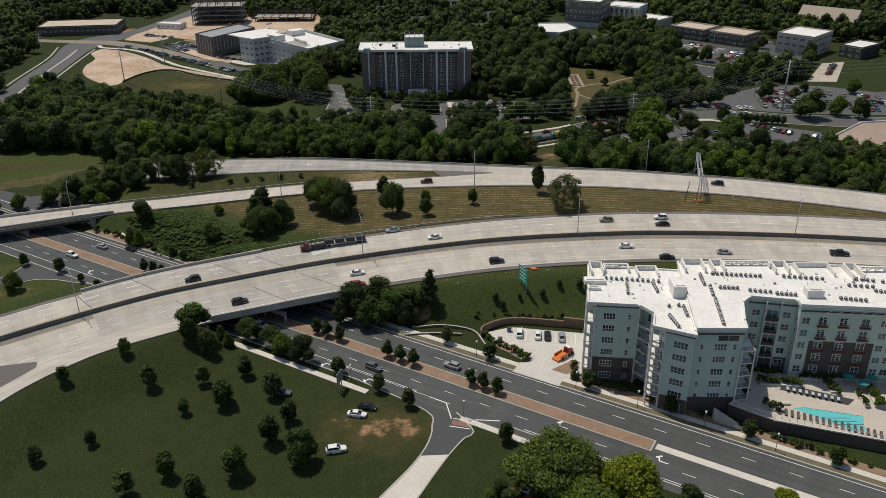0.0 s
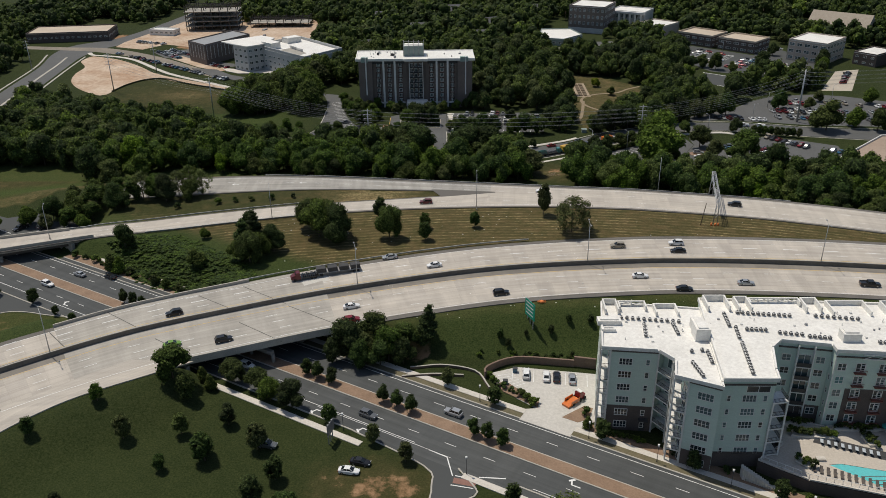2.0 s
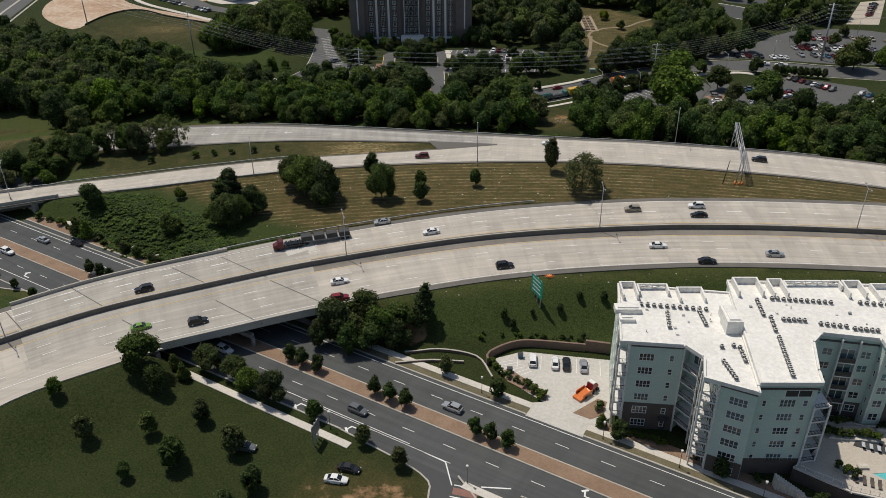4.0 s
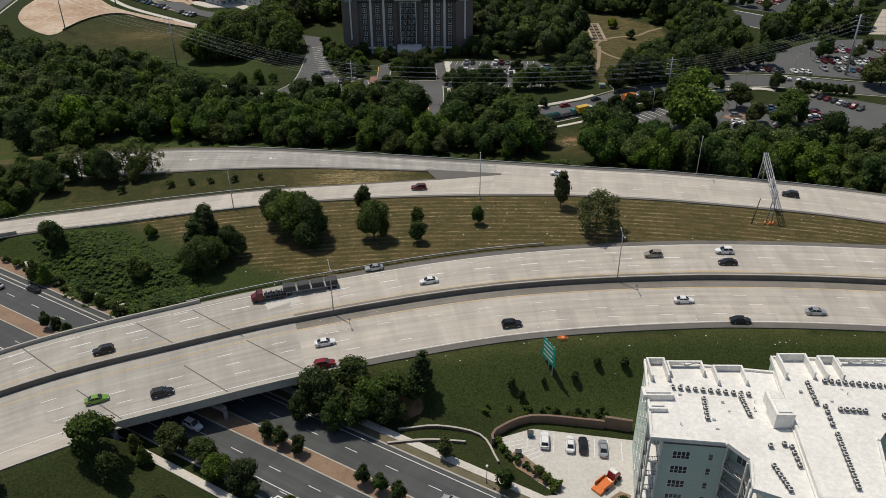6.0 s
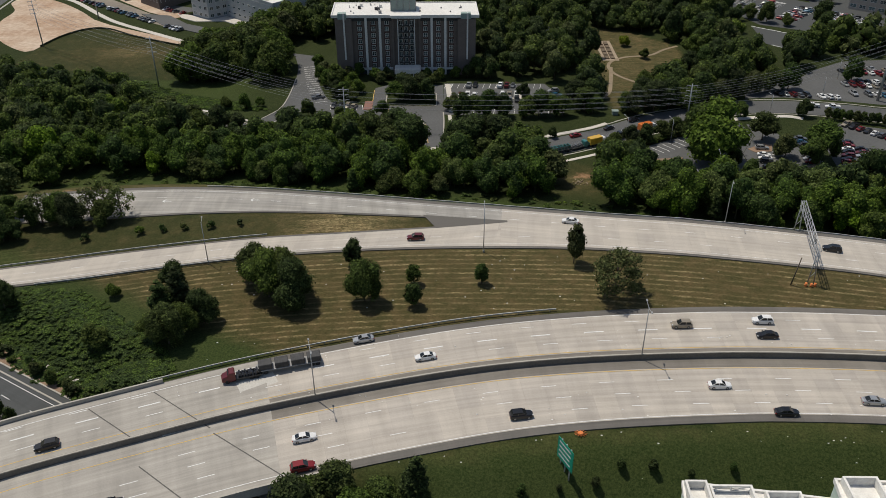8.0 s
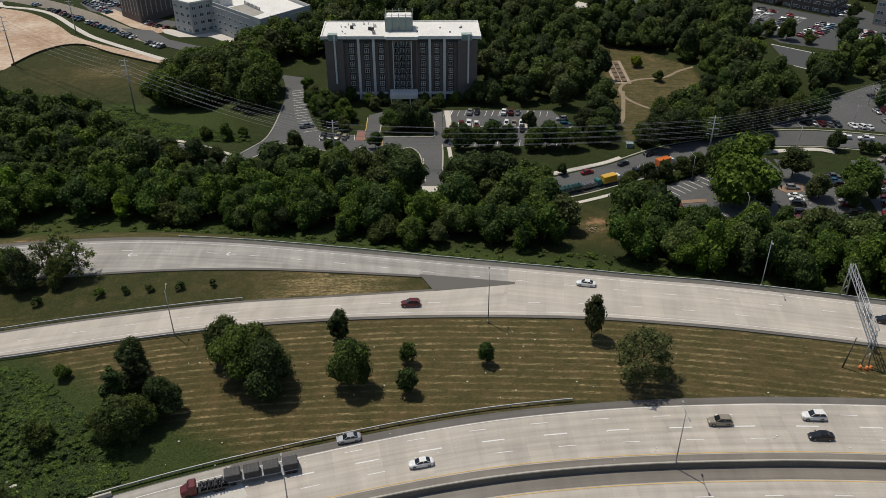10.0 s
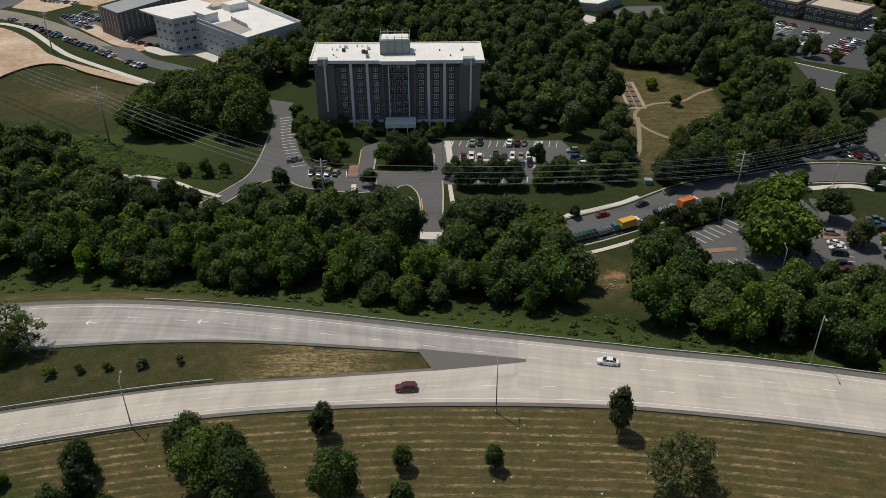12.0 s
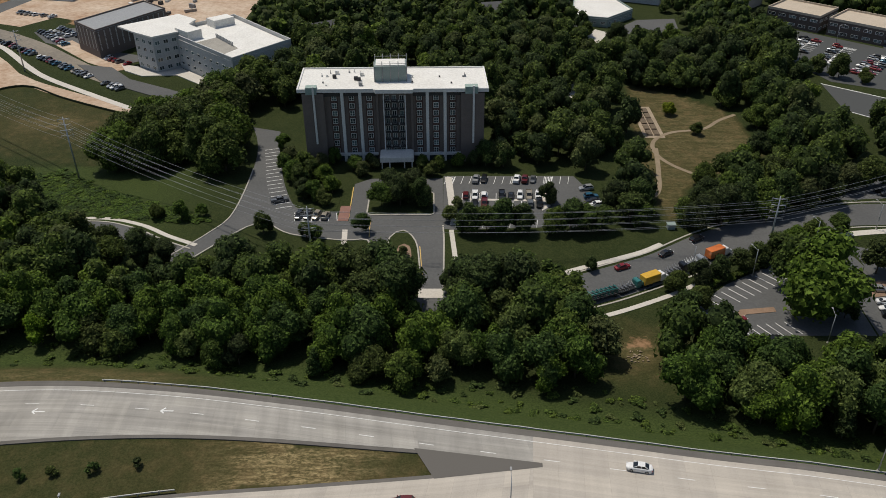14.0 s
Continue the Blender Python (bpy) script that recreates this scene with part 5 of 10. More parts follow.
def window_mesh(w, h, panes, rails=1):
    """Frame mesh and pane mesh of a window w by h, facing -y, centred on its wall place."""
    key = (w, h, panes, rails)
    if key not in SHARED:
        f = 0.13
        xs = [-w / 2]
        for k in range(panes + 1):
            x = -w / 2 + (w - f) * k / panes
            xs += [x + f] if k == 0 else [x, x + f]
        zs = [-h / 2, -h / 2 + f]
        for k in range(rails):
            z = -h / 2 + h * (0.42 + 0.3 * k)
            zs += [z, z + 0.06]
        zs += [h / 2 - f, h / 2]
        bm = bmesh.new()
        lattice(bm, xs, zs, -0.07, 0.05)
        fm = bpy.data.meshes.new("window")
        bm.to_mesh(fm)
        bm.free()
        fm.materials.append(WHITE_TRIM)
        bm = bmesh.new()
        add_box(bm, -w / 2 + f, -0.012, -h / 2 + f, w / 2 - f, 0.02, h / 2 - f)
        pm = bpy.data.meshes.new("pane")
        bm.to_mesh(pm)
        bm.free()
        pm.materials.append(GLASS)
        SHARED[key] = (fm, pm)
    return SHARED[key]


def wall_pose(p0, p1, u, z, out=0.0):
    """A pose on the wall from p0 to p1 (outside on the right hand), u metres along it, -y facing out."""
    d = np.subtract(p1, p0)
    d = d / np.linalg.norm(d)
    x, y = np.array(p0) + d * u + np.array([d[1], -d[0]]) * out
    return pose(x, y, z, 0, 0, math.degrees(math.atan2(d[1], d[0])))


def window_at(parent, p0, p1, u, z, w, h, panes, rails=1, out=0.0):
    fm, pm = window_mesh(w, h, panes, rails)
    a = new("window", fm)
    a.parent = parent
    a.matrix_basis = wall_pose(p0, p1, u, z, out)
    b = new("pane", pm)
    b.parent = a
    return a


def slab_part(parent, name, poly, z0, z1, mat, label=""):
    bm = bmesh.new()
    area = sum(poly[k][0] * poly[(k + 1) % len(poly)][1] - poly[(k + 1) % len(poly)][0] * poly[k][1] for k in range(len(poly)))
    prism(bm, poly if area > 0 else poly[::-1], z0, z1)
    return part(name, bm, mat, parent, label)


def wall_panel(parent, name, p0, p1, u0, u1, z0, z1, depth, mat, label=""):
    """A panel proud of a wall by depth."""
    bm = bmesh.new()
    add_box(bm, u0, -depth, z0, u1, 0.02, z1)
    ob = part(name, bm, mat, parent, label)
    ob.matrix_basis = wall_pose(p0, p1, 0, 0)
    return ob


def parapet(parent, poly, z0, z1, thick, mat, name="parapet"):
    """Upstands along a roof's edge, butted end to end, inside the outline (given anticlockwise)."""
    n = len(poly)
    for k in range(n):
        a, b = np.array(poly[k], float), np.array(poly[(k + 1) % n], float)
        ln = np.linalg.norm(b - a)
        if ln < 0.8:
            continue
        bm = bmesh.new()
        add_box(bm, 0.004, 0.0, z0, ln - thick * 0.9, thick, z1)
        ob = part(name, bm, mat, parent)
        ob.matrix_basis = wall_pose(a, b, 0, 0)


def railing(parent, pts, z, mat, h=1.05):
    """Metal balustrades from point to point, each panel in one piece."""
    for a, b in zip(pts[:-1], pts[1:]):
        ln = math.dist(a, b)
        n = max(3, int(ln / 0.28))
        bm = bmesh.new()
        lattice(bm, [c for k in range(n + 1) for c in ((ln - 0.05) * k / n, (ln - 0.05) * k / n + 0.05)], [0.1, 0.16, h - 0.07, h], -0.03, 0.03)
        ob = part("railing", bm, mat, parent, "dark metal balcony railing")
        ob.matrix_basis = wall_pose(a, b, 0, z)


def column_part(parent, x, y, z0, z1, r, mat):
    bm = bmesh.new()
    add_box(bm, x - r, y - r, z0, x + r, y + r, z1)
    return part("column", bm, mat, parent)


# ---------------------------------------------------------------- the apartment house beside the boulevard
HOUSE, HOUSE_TALL = pose(-0.3, 0, 0), 1.01


def apartment_house():
    h = empty("apartment_house", HOUSE)
    h.scale = (1, 1, HOUSE_TALL)
    west = [(35.4, 172.0), (35.2, 167.0), (45.5, 166.0), (47.3, 167.6), (50.2, 164.0), (49.4, 158.4), (49.6, 155.0), (55.6, 152.1), (56.2, 154.2), (59.5, 184.0), (36.2, 187.3), (33.9, 172.4)]
    east = [(56.22, 154.1), (67.2, 154.1), (67.8, 157.5), (70.0, 166.0), (73.0, 169.0), (84.0, 167.0), (84.0, 164.8), (150, 159), (150, 179), (103, 184.8), (59.7, 187.2)]
    slab_part(h, "wall", west, -0.5, 21.7, SIDING, "pale green horizontal siding")
    slab_part(h, "wall", east, -0.5, 22.6, SIDING, "pale green horizontal siding")
    roof_w = [(33.0, 167.0), (45.5, 165.7), (48.1, 162.0), (46.6, 156.0), (55.8, 151.7), (56.1, 153.8), (59.45, 184.2), (35.9, 187.6)]
    roof_e = [(56.0, 153.4), (67.6, 153.4), (68.2, 157.2), (70.4, 165.7), (73.1, 168.6), (83.7, 166.6), (83.7, 164.4), (150.3, 158.6), (150.3, 179.4), (103, 185.2), (59.5, 187.6)]
    slab_part(h, "roof", roof_w, 21.7, 22.15, ROOF_WHITE, "white flat roof membrane")
    slab_part(h, "roof", roof_e, 22.6, 23.0, ROOF_WHITE, "white flat roof membrane")
    parapet(h, roof_w, 22.15, 22.55, 0.4, ROOF_WHITE)
    parapet(h, roof_e, 23.0, 23.45, 0.4, ROOF_WHITE)
    # taller white screens along the highway side and stair heads on the roof
    def screen(x0, y0, x1, y1, z, top, lattice=False):
        x0, x1, y0, y1 = x0 - 1.6, x1 - 1.6, y0 - 3.3, y1 - 3.3
        top = z + (top - z) * 0.8
        bm = bmesh.new()
        t = 0.35
        if not lattice:
            add_box(bm, x0, y1 - t, z, x1, y1, top)
        else:
            n = max(2, int((x1 - x0) / 2.2))
            add_box(bm, x0, y1 - t, top - 0.3, x1, y1, top)
            add_box(bm, x0, y1 - t, z, x1, y1, z + 0.25)
            for k in range(n):
                a, b = x0 + (x1 - x0) * k / n, x0 + (x1 - x0) * (k + 1) / n
                add_tube(bm, (a, y1 - t / 2, z + 0.2), (b, y1 - t / 2, top - 0.2), 0.11, n=5)
                add_box(bm, a, y1 - t, z + 0.25, a + 0.2, y1, top - 0.3)
        add_box(bm, x0, y0, z, x0 + t, y1 - t, top)
        add_box(bm, x1 - t, y0, z, x1, y1 - t, top)
        part("roof_screen", bm, ROOF_WHITE, h, "white upstand screen at the roof edge")
    screen(37.6, 184.8, 41.0, 190.0, 22.2, 24.0)
    screen(41.2, 186.2, 47.8, 189.2, 22.2, 23.9, True)
    screen(49.5, 183.8, 55.0, 188.2, 22.2, 23.7)
    screen(61.8, 184.6, 67.2, 190.2, 23.0, 25.0)
    screen(69.0, 184.0, 72.2, 189.6, 23.0, 25.0)
    screen(72.4, 187.0, 84.5, 189.2, 23.0, 24.8, True)
    screen(84.7, 184.0, 88.5, 189.0, 23.0, 25.0)
    screen(90.5, 182.5, 99.5, 188.2, 23.0, 24.6)
    screen(103, 180.5, 106.0, 187.4, 23.0, 25.0)
    screen(106.2, 184.0, 124, 185.6, 23.0, 24.8, True)
    for x0, y0, x1, y1, z, top in ((54.4, 169.6, 57.6, 173.6, 22.2, 25.2), (54.8, 173.8, 57.6, 176.6, 22.2, 24.4), (86.4, 168.0, 90.4, 170.8, 23.0, 25.0), (33.6, 176.5, 39.0, 178.8, 22.15, 23.3), (34.0, 173.4, 37.2, 174.6, 22.15, 23.0)):
        bm = bmesh.new()
        add_box(bm, x0, y0, z, x1, y1, top)
        add_box(bm, x0 + 0.5, y0 + 0.5, top, x1 - 0.5, y1 - 0.5, top + 0.25)
        part("stair_head", bm, ROOF_WHITE, h, "white rendered stair head on the roof")
    rv = random.Random(31)
    for k in range(34):
        x, y = rv.uniform(38, 108), rv.uniform(169, 181)
        up = x > 60
        if not up and y < 168 and x < 48:
            continue
        bm = bmesh.new()
        z = 23.0 if up else 22.15
        if k % 3:
            w = rv.uniform(0.25, 0.6)
            add_box(bm, x, y, z, x + w, y + w * 0.8, z + rv.uniform(0.15, 0.5))
        else:
            add_tube(bm, (x, y, z), (x, y, z + rv.uniform(0.4, 0.9)), 0.1, n=7)
        part("roof_vent", bm, rv.choice((WHITE_TRIM, GREY_METAL, AC_TOP)), h)
    # brick base panels
    e2 = ((35.2, 167.0), (45.5, 166.0)); e4 = ((49.6, 155.0), (55.6, 152.1)); e5 = ((56.22, 154.1), (67.2, 154.1)); e6 = ((67.8, 157.5), (70.0, 166.0))
    e7 = ((73.0, 169.0), (84.0, 167.0)); e8 = ((84.0, 164.8), (150.0, 159.0)); e7a = ((70.0, 166.0), (73.0, 169.0)); ew = ((36.2, 187.3), (33.9, 172.4)); e78 = ((84.0, 167.0), (84.0, 164.8))
    wall_panel(h, "brick_base", *e2, -0.05, 10.35, -0.4, 6.9, 0.07, DARK_BRICK, "dark brown brick base")
    wall_panel(h, "brick_base", *e4, -0.05, 6.6, -0.4, 4.2, 0.07, DARK_BRICK, "dark brown brick base")
    wall_panel(h, "brick_base", *e5, 0.0, 10.95, -0.4, 4.0, 0.07, DARK_BRICK, "dark brown brick base")
    wall_panel(h, "brick_base", *e6, 0.0, 8.5, -0.4, 6.6, 0.07, DARK_BRICK, "dark brown brick base")
    wall_panel(h, "brick_base", *e7, 0.0, 11.0, -0.4, 6.6, 0.07, DARK_BRICK, "dark brown brick base")
    wall_panel(h, "brick_base", *e8, 3.4, 18.6, -0.4, 13.2, 0.07, DARK_BRICK, "dark brown brick base")
    wall_panel(h, "brick_base", *e8, 24.0, 60, -0.4, 13.2, 0.07, DARK_BRICK, "dark brown brick base")
    for seg in (e2, e4, e5, e6, e7, e8):
        wall_panel(h, "cornice", *seg, 0.0, np.linalg.norm(np.subtract(*seg)), 21.3, 21.62, 0.22, DARK_BRICK, "dark cornice under the roof edge")
    zs = [1.75 + 3.4 * k for k in range(6)]
    for z in zs:
        base = lambda top: 0.075 if z < top else 0.0
        window_at(h, *e2, 3.4, z, 3.0, 1.85, 4, out=base(6.9))
        window_at(h, *e2, 8.3, z, 0.95, 1.6, 1, out=base(6.9))
        window_at(h, *e4, 3.6, z, 3.4, 1.9, 4, out=base(4.2))
        if z > 4 and z < 19:
            window_at(h, *e5, 1.7, z - 0.8, 0.85, 1.5, 1)
            window_at(h, *e5, 6.0, z - 0.8, 3.0, 1.85, 4)
            window_at(h, *e5, 9.3, z - 0.8, 0.95, 1.6, 1)
        window_at(h, *e7, 2.0, z, 2.0, 1.8, 2, out=base(6.6))
        window_at(h, *e7, 9.2, z, 2.0, 1.8, 2, out=base(6.6))
        window_at(h, *e78, 1.1, z, 0.8, 1.5, 1)
        for u in (1.7, 19.9, 22.4):
            window_at(h, *e8, u, z, 1.9, 1.9, 2)
        for u in (8.2, 12.8, 27.5, 33):
            window_at(h, *e8, u - 2.0, z, 1.0, 1.4, 1, out=base(13.2))
        for u in (5.6, 10.5, 15.5, 29.5, 35.0, 41.0):
            window_at(h, *e8, u, z + 0.1, 2.0, 2.3, 2, out=base(13.2))
            # small balconies with rust-red fronts
            if "juliet" not in SHARED:
                bm = bmesh.new()
                add_box(bm, -1.25, -0.95, -0.12, 1.25, 0.0, 0.02)
                slab_me, rail_me = bpy.data.meshes.new("balcony"), bpy.data.meshes.new("railing")
                bm.to_mesh(slab_me)
                bm.free()
                bm = bmesh.new()
                xs = [c for k in range(11) for c in (-1.22 + 0.24 * k, -1.18 + 0.24 * k)]
                lattice(bm, xs, [0.022, 0.08, 0.95, 1.03], -0.96, -0.90)
                bm.to_mesh(rail_me)
                bm.free()
                for me in (slab_me, rail_me):
                    me.materials.append(RAIL_RED)
                SHARED["juliet"] = (slab_me, rail_me)
            b = new("balcony", SHARED["juliet"][0])
            b.parent = h
            b.matrix_basis = wall_pose(*e8, u, z - 1.15, base(13.2))
            new("railing", SHARED["juliet"][1]).parent = b
            b["label"] = "rust-red projecting metal balcony"
        for u in (4.0, 8.0, 12.0):
            window_at(h, *ew, u, z, 1.6, 1.7, 2)
    window_at(h, *e5, 7.6, 20.3, 5.0, 1.7, 2, 0)
    # stacked balconies in the corners, with slabs, columns and railings
    stacks = [([(33.05, 167.05), (35.15, 166.85), (35.35, 171.95), (33.85, 172.3)], [(33.85, 172.2), (33.1, 167.1), (35.1, 166.9)], 6),
              ([(45.6, 165.8), (48.0, 162.2), (47.2, 158.5), (49.3, 158.5), (50.1, 164.0), (47.3, 167.4)], [(45.6, 165.8), (47.95, 162.2), (47.25, 158.6)], 6),
              ([(46.7, 156.1), (49.5, 154.95), (49.3, 158.2), (47.2, 158.45)], [(47.2, 158.4), (46.75, 156.15), (49.5, 155.0)], 6),
              ([(67.25, 153.7), (70.6, 154.3), (70.4, 158.2), (67.85, 157.4)], [(67.3, 153.75), (70.55, 154.35), (70.35, 158.1)], 6)]
    for poly, rail, top in stacks:
        for k in range(1, top):
            slab_part(h, "balcony_slab", poly, 3.4 * k - 0.32, 3.4 * k, WHITE_TRIM, "white balcony slab edge")
            railing(h, rail, 3.4 * k, RAIL_DARK)
        for x, y in rail:
            column_part(h, x, y, -0.4, 3.4 * top + (1.2 if top == 6 else 0) if poly[0][0] < 60 else 17.2, 0.16, WHITE_TRIM)
    for k in range(6):
        for seg, u in ((((47.3, 167.6), (50.2, 164.0)), 2.3), (((50.2, 164.0), (49.4, 158.4)), 2.8), (((49.4, 158.4), (49.6, 155.0)), 1.6), (((35.4, 172.0), (35.2, 167.0)), 2.6), (((67.2, 154.1), (67.8, 157.5)), 1.7)):
            window_at(h, *seg, u, 1.5 + 3.4 * k, 2.2, 2.4, 2, 0)
        # recessed balcony bay in the inner court
        wall_panel(h, "balcony_slab", *e7, 4.2, 7.4, 3.4 * k - 0.25 + 0.001, 3.4 * k, 0.9, WHITE_TRIM, "white balcony slab edge")
        window_at(h, *e7, 5.8, 3.4 * k + 1.6, 2.8, 2.5, 2, 0)
        if k:
            bm = bmesh.new()
            add_box(bm, 4.25, -0.88, 3.4 * k + 0.02, 7.35, -0.82, 3.4 * k + 1.05)
            ob = part("railing", bm, RAIL_DARK, h)
            ob.matrix_basis = wall_pose(*e7, 0, 0)
    wall_panel(h, "pilaster", *e7, 3.95, 4.2, 0, 22.4, 0.95, WHITE_TRIM)
    wall_panel(h, "pilaster", *e7, 7.4, 7.65, 0, 22.4, 0.95, WHITE_TRIM)
    wall_panel(h, "pilaster", *e8, 0.0, 0.3, 0, 22.4, 0.12, WHITE_TRIM)
    # porch roof over the door in the base
    wall_panel(h, "porch_roof", *e2, 7.4, 9.6, 3.4, 3.7, 1.3, DARK_METAL)
    wall_panel(h, "door", *e2, 7.9, 9.1, -0.1, 2.3, 0.09, DARK_METAL, "dark entrance door")
    # lattice beam over the courtyard wing
    bm = bmesh.new()
    add_box(bm, 5.5, -0.6, 22.3, 24, -0.4, 22.55)
    add_box(bm, 5.5, -0.6, 21.2, 24, -0.4, 21.4)
    for k in range(7):
        x = 5.6 + 2.6 * k
        add_tube(bm, (x, -0.5, 21.3), (x + 2.4, -0.5, 22.4), 0.08, n=5)
    ob = part("roof_truss", bm, WHITE_TRIM, h, "white open lattice under the eaves")
    ob.matrix_basis = wall_pose(*e8, 0, 0)
    return tagged(h, "pale green apartment house with dark brick base and white roof", "house")


apartment_house()


def condenser():
    bm = bmesh.new()
    add_box(bm, -0.34, -0.34, 0.0, 0.34, 0.34, 0.62)
    bmesh.ops.bevel(bm, geom=list(bm.edges), offset=0.05, segments=1, affect="EDGES")
    body = part("air_conditioner", bm, [AC_GRILLE])
    bm = bmesh.new()
    add_box(bm, -0.37, -0.37, 0.622, 0.37, 0.37, 0.70)
    bmesh.ops.bevel(bm, geom=list(bm.edges), offset=0.02, segments=1, affect="EDGES")
    part("top", bm, AC_TOP, body, "pale enamelled top plate")
    bm = bmesh.new()
    add_tube(bm, (0, 0, 0.70), (0, 0, 0.74), 0.27, 0.25, 12)
    part("fan_guard", bm, DARK_METAL, body, "dark round fan guard")
    bm = bmesh.new()
    add_box(bm, -0.40, -0.40, -0.14, 0.40, 0.40, 0.0)
    part("foot", bm, WHITE_TRIM, body)
    return tagged(body, "grey boxy air conditioner with pale top on the white roof", "air conditioner", "roof air conditioners")


first_ac = condenser()
placed = 0
AC_ROWS = [((39.2, 179.5), (52.3, 177.7), 11, 0), ((44.0, 176.4), (43.4, 171.6), 5, 0), ((50.7, 176.9), (50.9, 172.5), 5, 0), ((52.1, 165.1), (54.5, 165.5), 2, 0), ((55.5, 164.8), (55.4, 160.8), 4, 0), ((51.2, 160.6), (52.1, 155.7), 6, 0), ((63.3, 179.8), (63.0, 174.7), 5, 1), ((64.2, 173.7), (63.7, 169.3), 4, 1), ((63.6, 166.9), (62.3, 155.5), 11, 1)]
AC_ROWS += [((66.6, 180.4), (78.3, 179.0), 11, 1), ((66.5, 173.0), (70.6, 172.6), 5, 1), ((73.4, 171.5), (78.1, 170.6), 5, 1), ((79.5, 169.9), (83.7, 169.2), 5, 1), ((84.3, 178.9), (93.5, 177.5), 8, 1), ((94.0, 167.5), (99.5, 166.4), 6, 1), ((102.0, 177.4), (105.8, 176.5), 4, 1), ((98.8, 174.1), (104.3, 173.3), 5, 1), ((104.1, 171.2), (106.3, 170.6), 3, 1), ((108, 170), (118, 168.8), 8, 1), ((108, 176), (118, 174.8), 8, 1)]
for a, b, n, up in AC_ROWS:
    for k in range(n):
        p = np.array(a) + (np.array(b) - np.array(a)) * k / max(1, n - 1)
        m = pose(p[0], p[1], (23.0 if up else 22.15) * HOUSE_TALL + 0.14, 0, 0, 5)
        if placed == 0:
            first_ac.matrix_basis = m
        else:
            copy_thing(first_ac, m)
        placed += 1


# ---------------------------------------------------------------- pool terrace
def pool_terrace():
    deck_poly = [(65.5, 152.5), (69.6, 149.4), (74.2, 146.2), (97, 138.8), (140, 125), (140, 159.4), (104, 162.6), (84.3, 164.2), (73.2, 168.2), (70.4, 165.4), (72.6, 158.0)]
    POOL = [(80.2, 151.2), (83, 151.5), (95.2, 148.3), (93.2, 142.4), (90.6, 142.6)]
    t = empty("pool_terrace")
    walls = rough_mat("terrace_brick", (0.075, 0.058, 0.05), (0.105, 0.083, 0.072), 0.4, 4.0)
    slab_part(t, "terrace_wall", deck_poly, -0.5, 2.8, walls, "dark brown brick terrace wall")
    paving = rough_mat("terrace_paving", (0.42, 0.375, 0.32), (0.50, 0.45, 0.39), 0.2, 2.0)
    bm = bmesh.new()
    outer = [bm.verts.new((x, y, 3.0)) for x, y in deck_poly]
    inner = [bm.verts.new((x, y, 3.0)) for x, y in POOL]
    edges = [bm.edges.new((v[k], v[(k + 1) % len(v)])) for v in (outer, inner) for k in range(len(v))]
    bmesh.ops.triangle_fill(bm, edges=edges, use_beauty=True)
    for f in bm.faces:
        if f.normal.z < 0:
            f.normal_flip()
    part("terrace_floor", bm, paving, t, "warm pale terrace paving")
    water = plain_mat("pool_water", (0.12, 0.50, 0.52), 0.08)
    slab_part(t, "pool_basin", POOL, 2.81, 2.86, plain_mat("pool_tile", (0.25, 0.62, 0.64), 0.3), "turquoise pool basin")
    slab_part(t, "pool_water", POOL, 2.862, 2.93, water, "turquoise clear pool water")
    for k, (x, y) in enumerate(((88.6, 147.6), (89.8, 146.4), (91.0, 145.2))):
        bm = bmesh.new()
        add_box(bm, x - 3.2, y - 0.1, 2.93, x + 3.2, y + 0.1, 2.95)
        ob = part("pool_step", bm, walls, t)
    parapet(t, deck_poly, 3.0, 3.35, 0.4, PAVING, "coping")
    tagged(t, "raised pool terrace with turquoise pool and brick walls", "terrace")
    # white fence along the terrace edge
    f = empty("terrace_fence")
    pts = [(66.2, 152.6), (74.4, 147.0), (97.2, 139.6), (128, 129.8)]
    for a, b in zip(pts[:-1], pts[1:]):
        a, b = Vector((*a, 3.0)), Vector((*b, 3.0))
        n = int((b - a).length / 1.5)
        bm = bmesh.new()
        for z in (0.15, 1.1):
            add_tube(bm, a + Vector((0, 0, z)), b + Vector((0, 0, z)), 0.05, n=5)
        part("rail", bm, WHITE_TRIM, f)
        for k in range(n):
            q = a + (b - a) * k / n
            bm = bmesh.new()
            add_box(bm, q.x - 0.05, q.y - 0.05, q.z, q.x + 0.05, q.y + 0.05, q.z + 1.1)
            part("post", bm, WHITE_TRIM, f)
    tagged(f, "white metal fence along the terrace edge", "fence")
    # loungers
    def lounger(cloth, lab):
        bm = bmesh.new()
        add_box(bm, -0.32, -0.95, 0.28, 0.32, 0.3, 0.36)
        vs = add_box(bm, -0.32, 0.3, 0.28, 0.32, 1.0, 0.36)
        for v in vs:
            if v.co.y > 0.9:
                v.co.z += 0.42
        body = part("sun_lounger", bm, cloth)
        for x in (-0.26, 0.26):
            for y in (-0.85, 0.25):
                bm = bmesh.new()
                add_box(bm, x - 0.03, y - 0.03, 0.0, x + 0.03, y + 0.03, 0.28)
                part("leg", bm, GREY_METAL, body)
        return tagged(body, lab, "sun lounger", "sun loungers by the pool")
    dark_cloth, pale_cloth = plain_mat("brown_sling", (0.09, 0.075, 0.065), 0.8), plain_mat("pale_cushion", (0.42, 0.46, 0.50), 0.8)
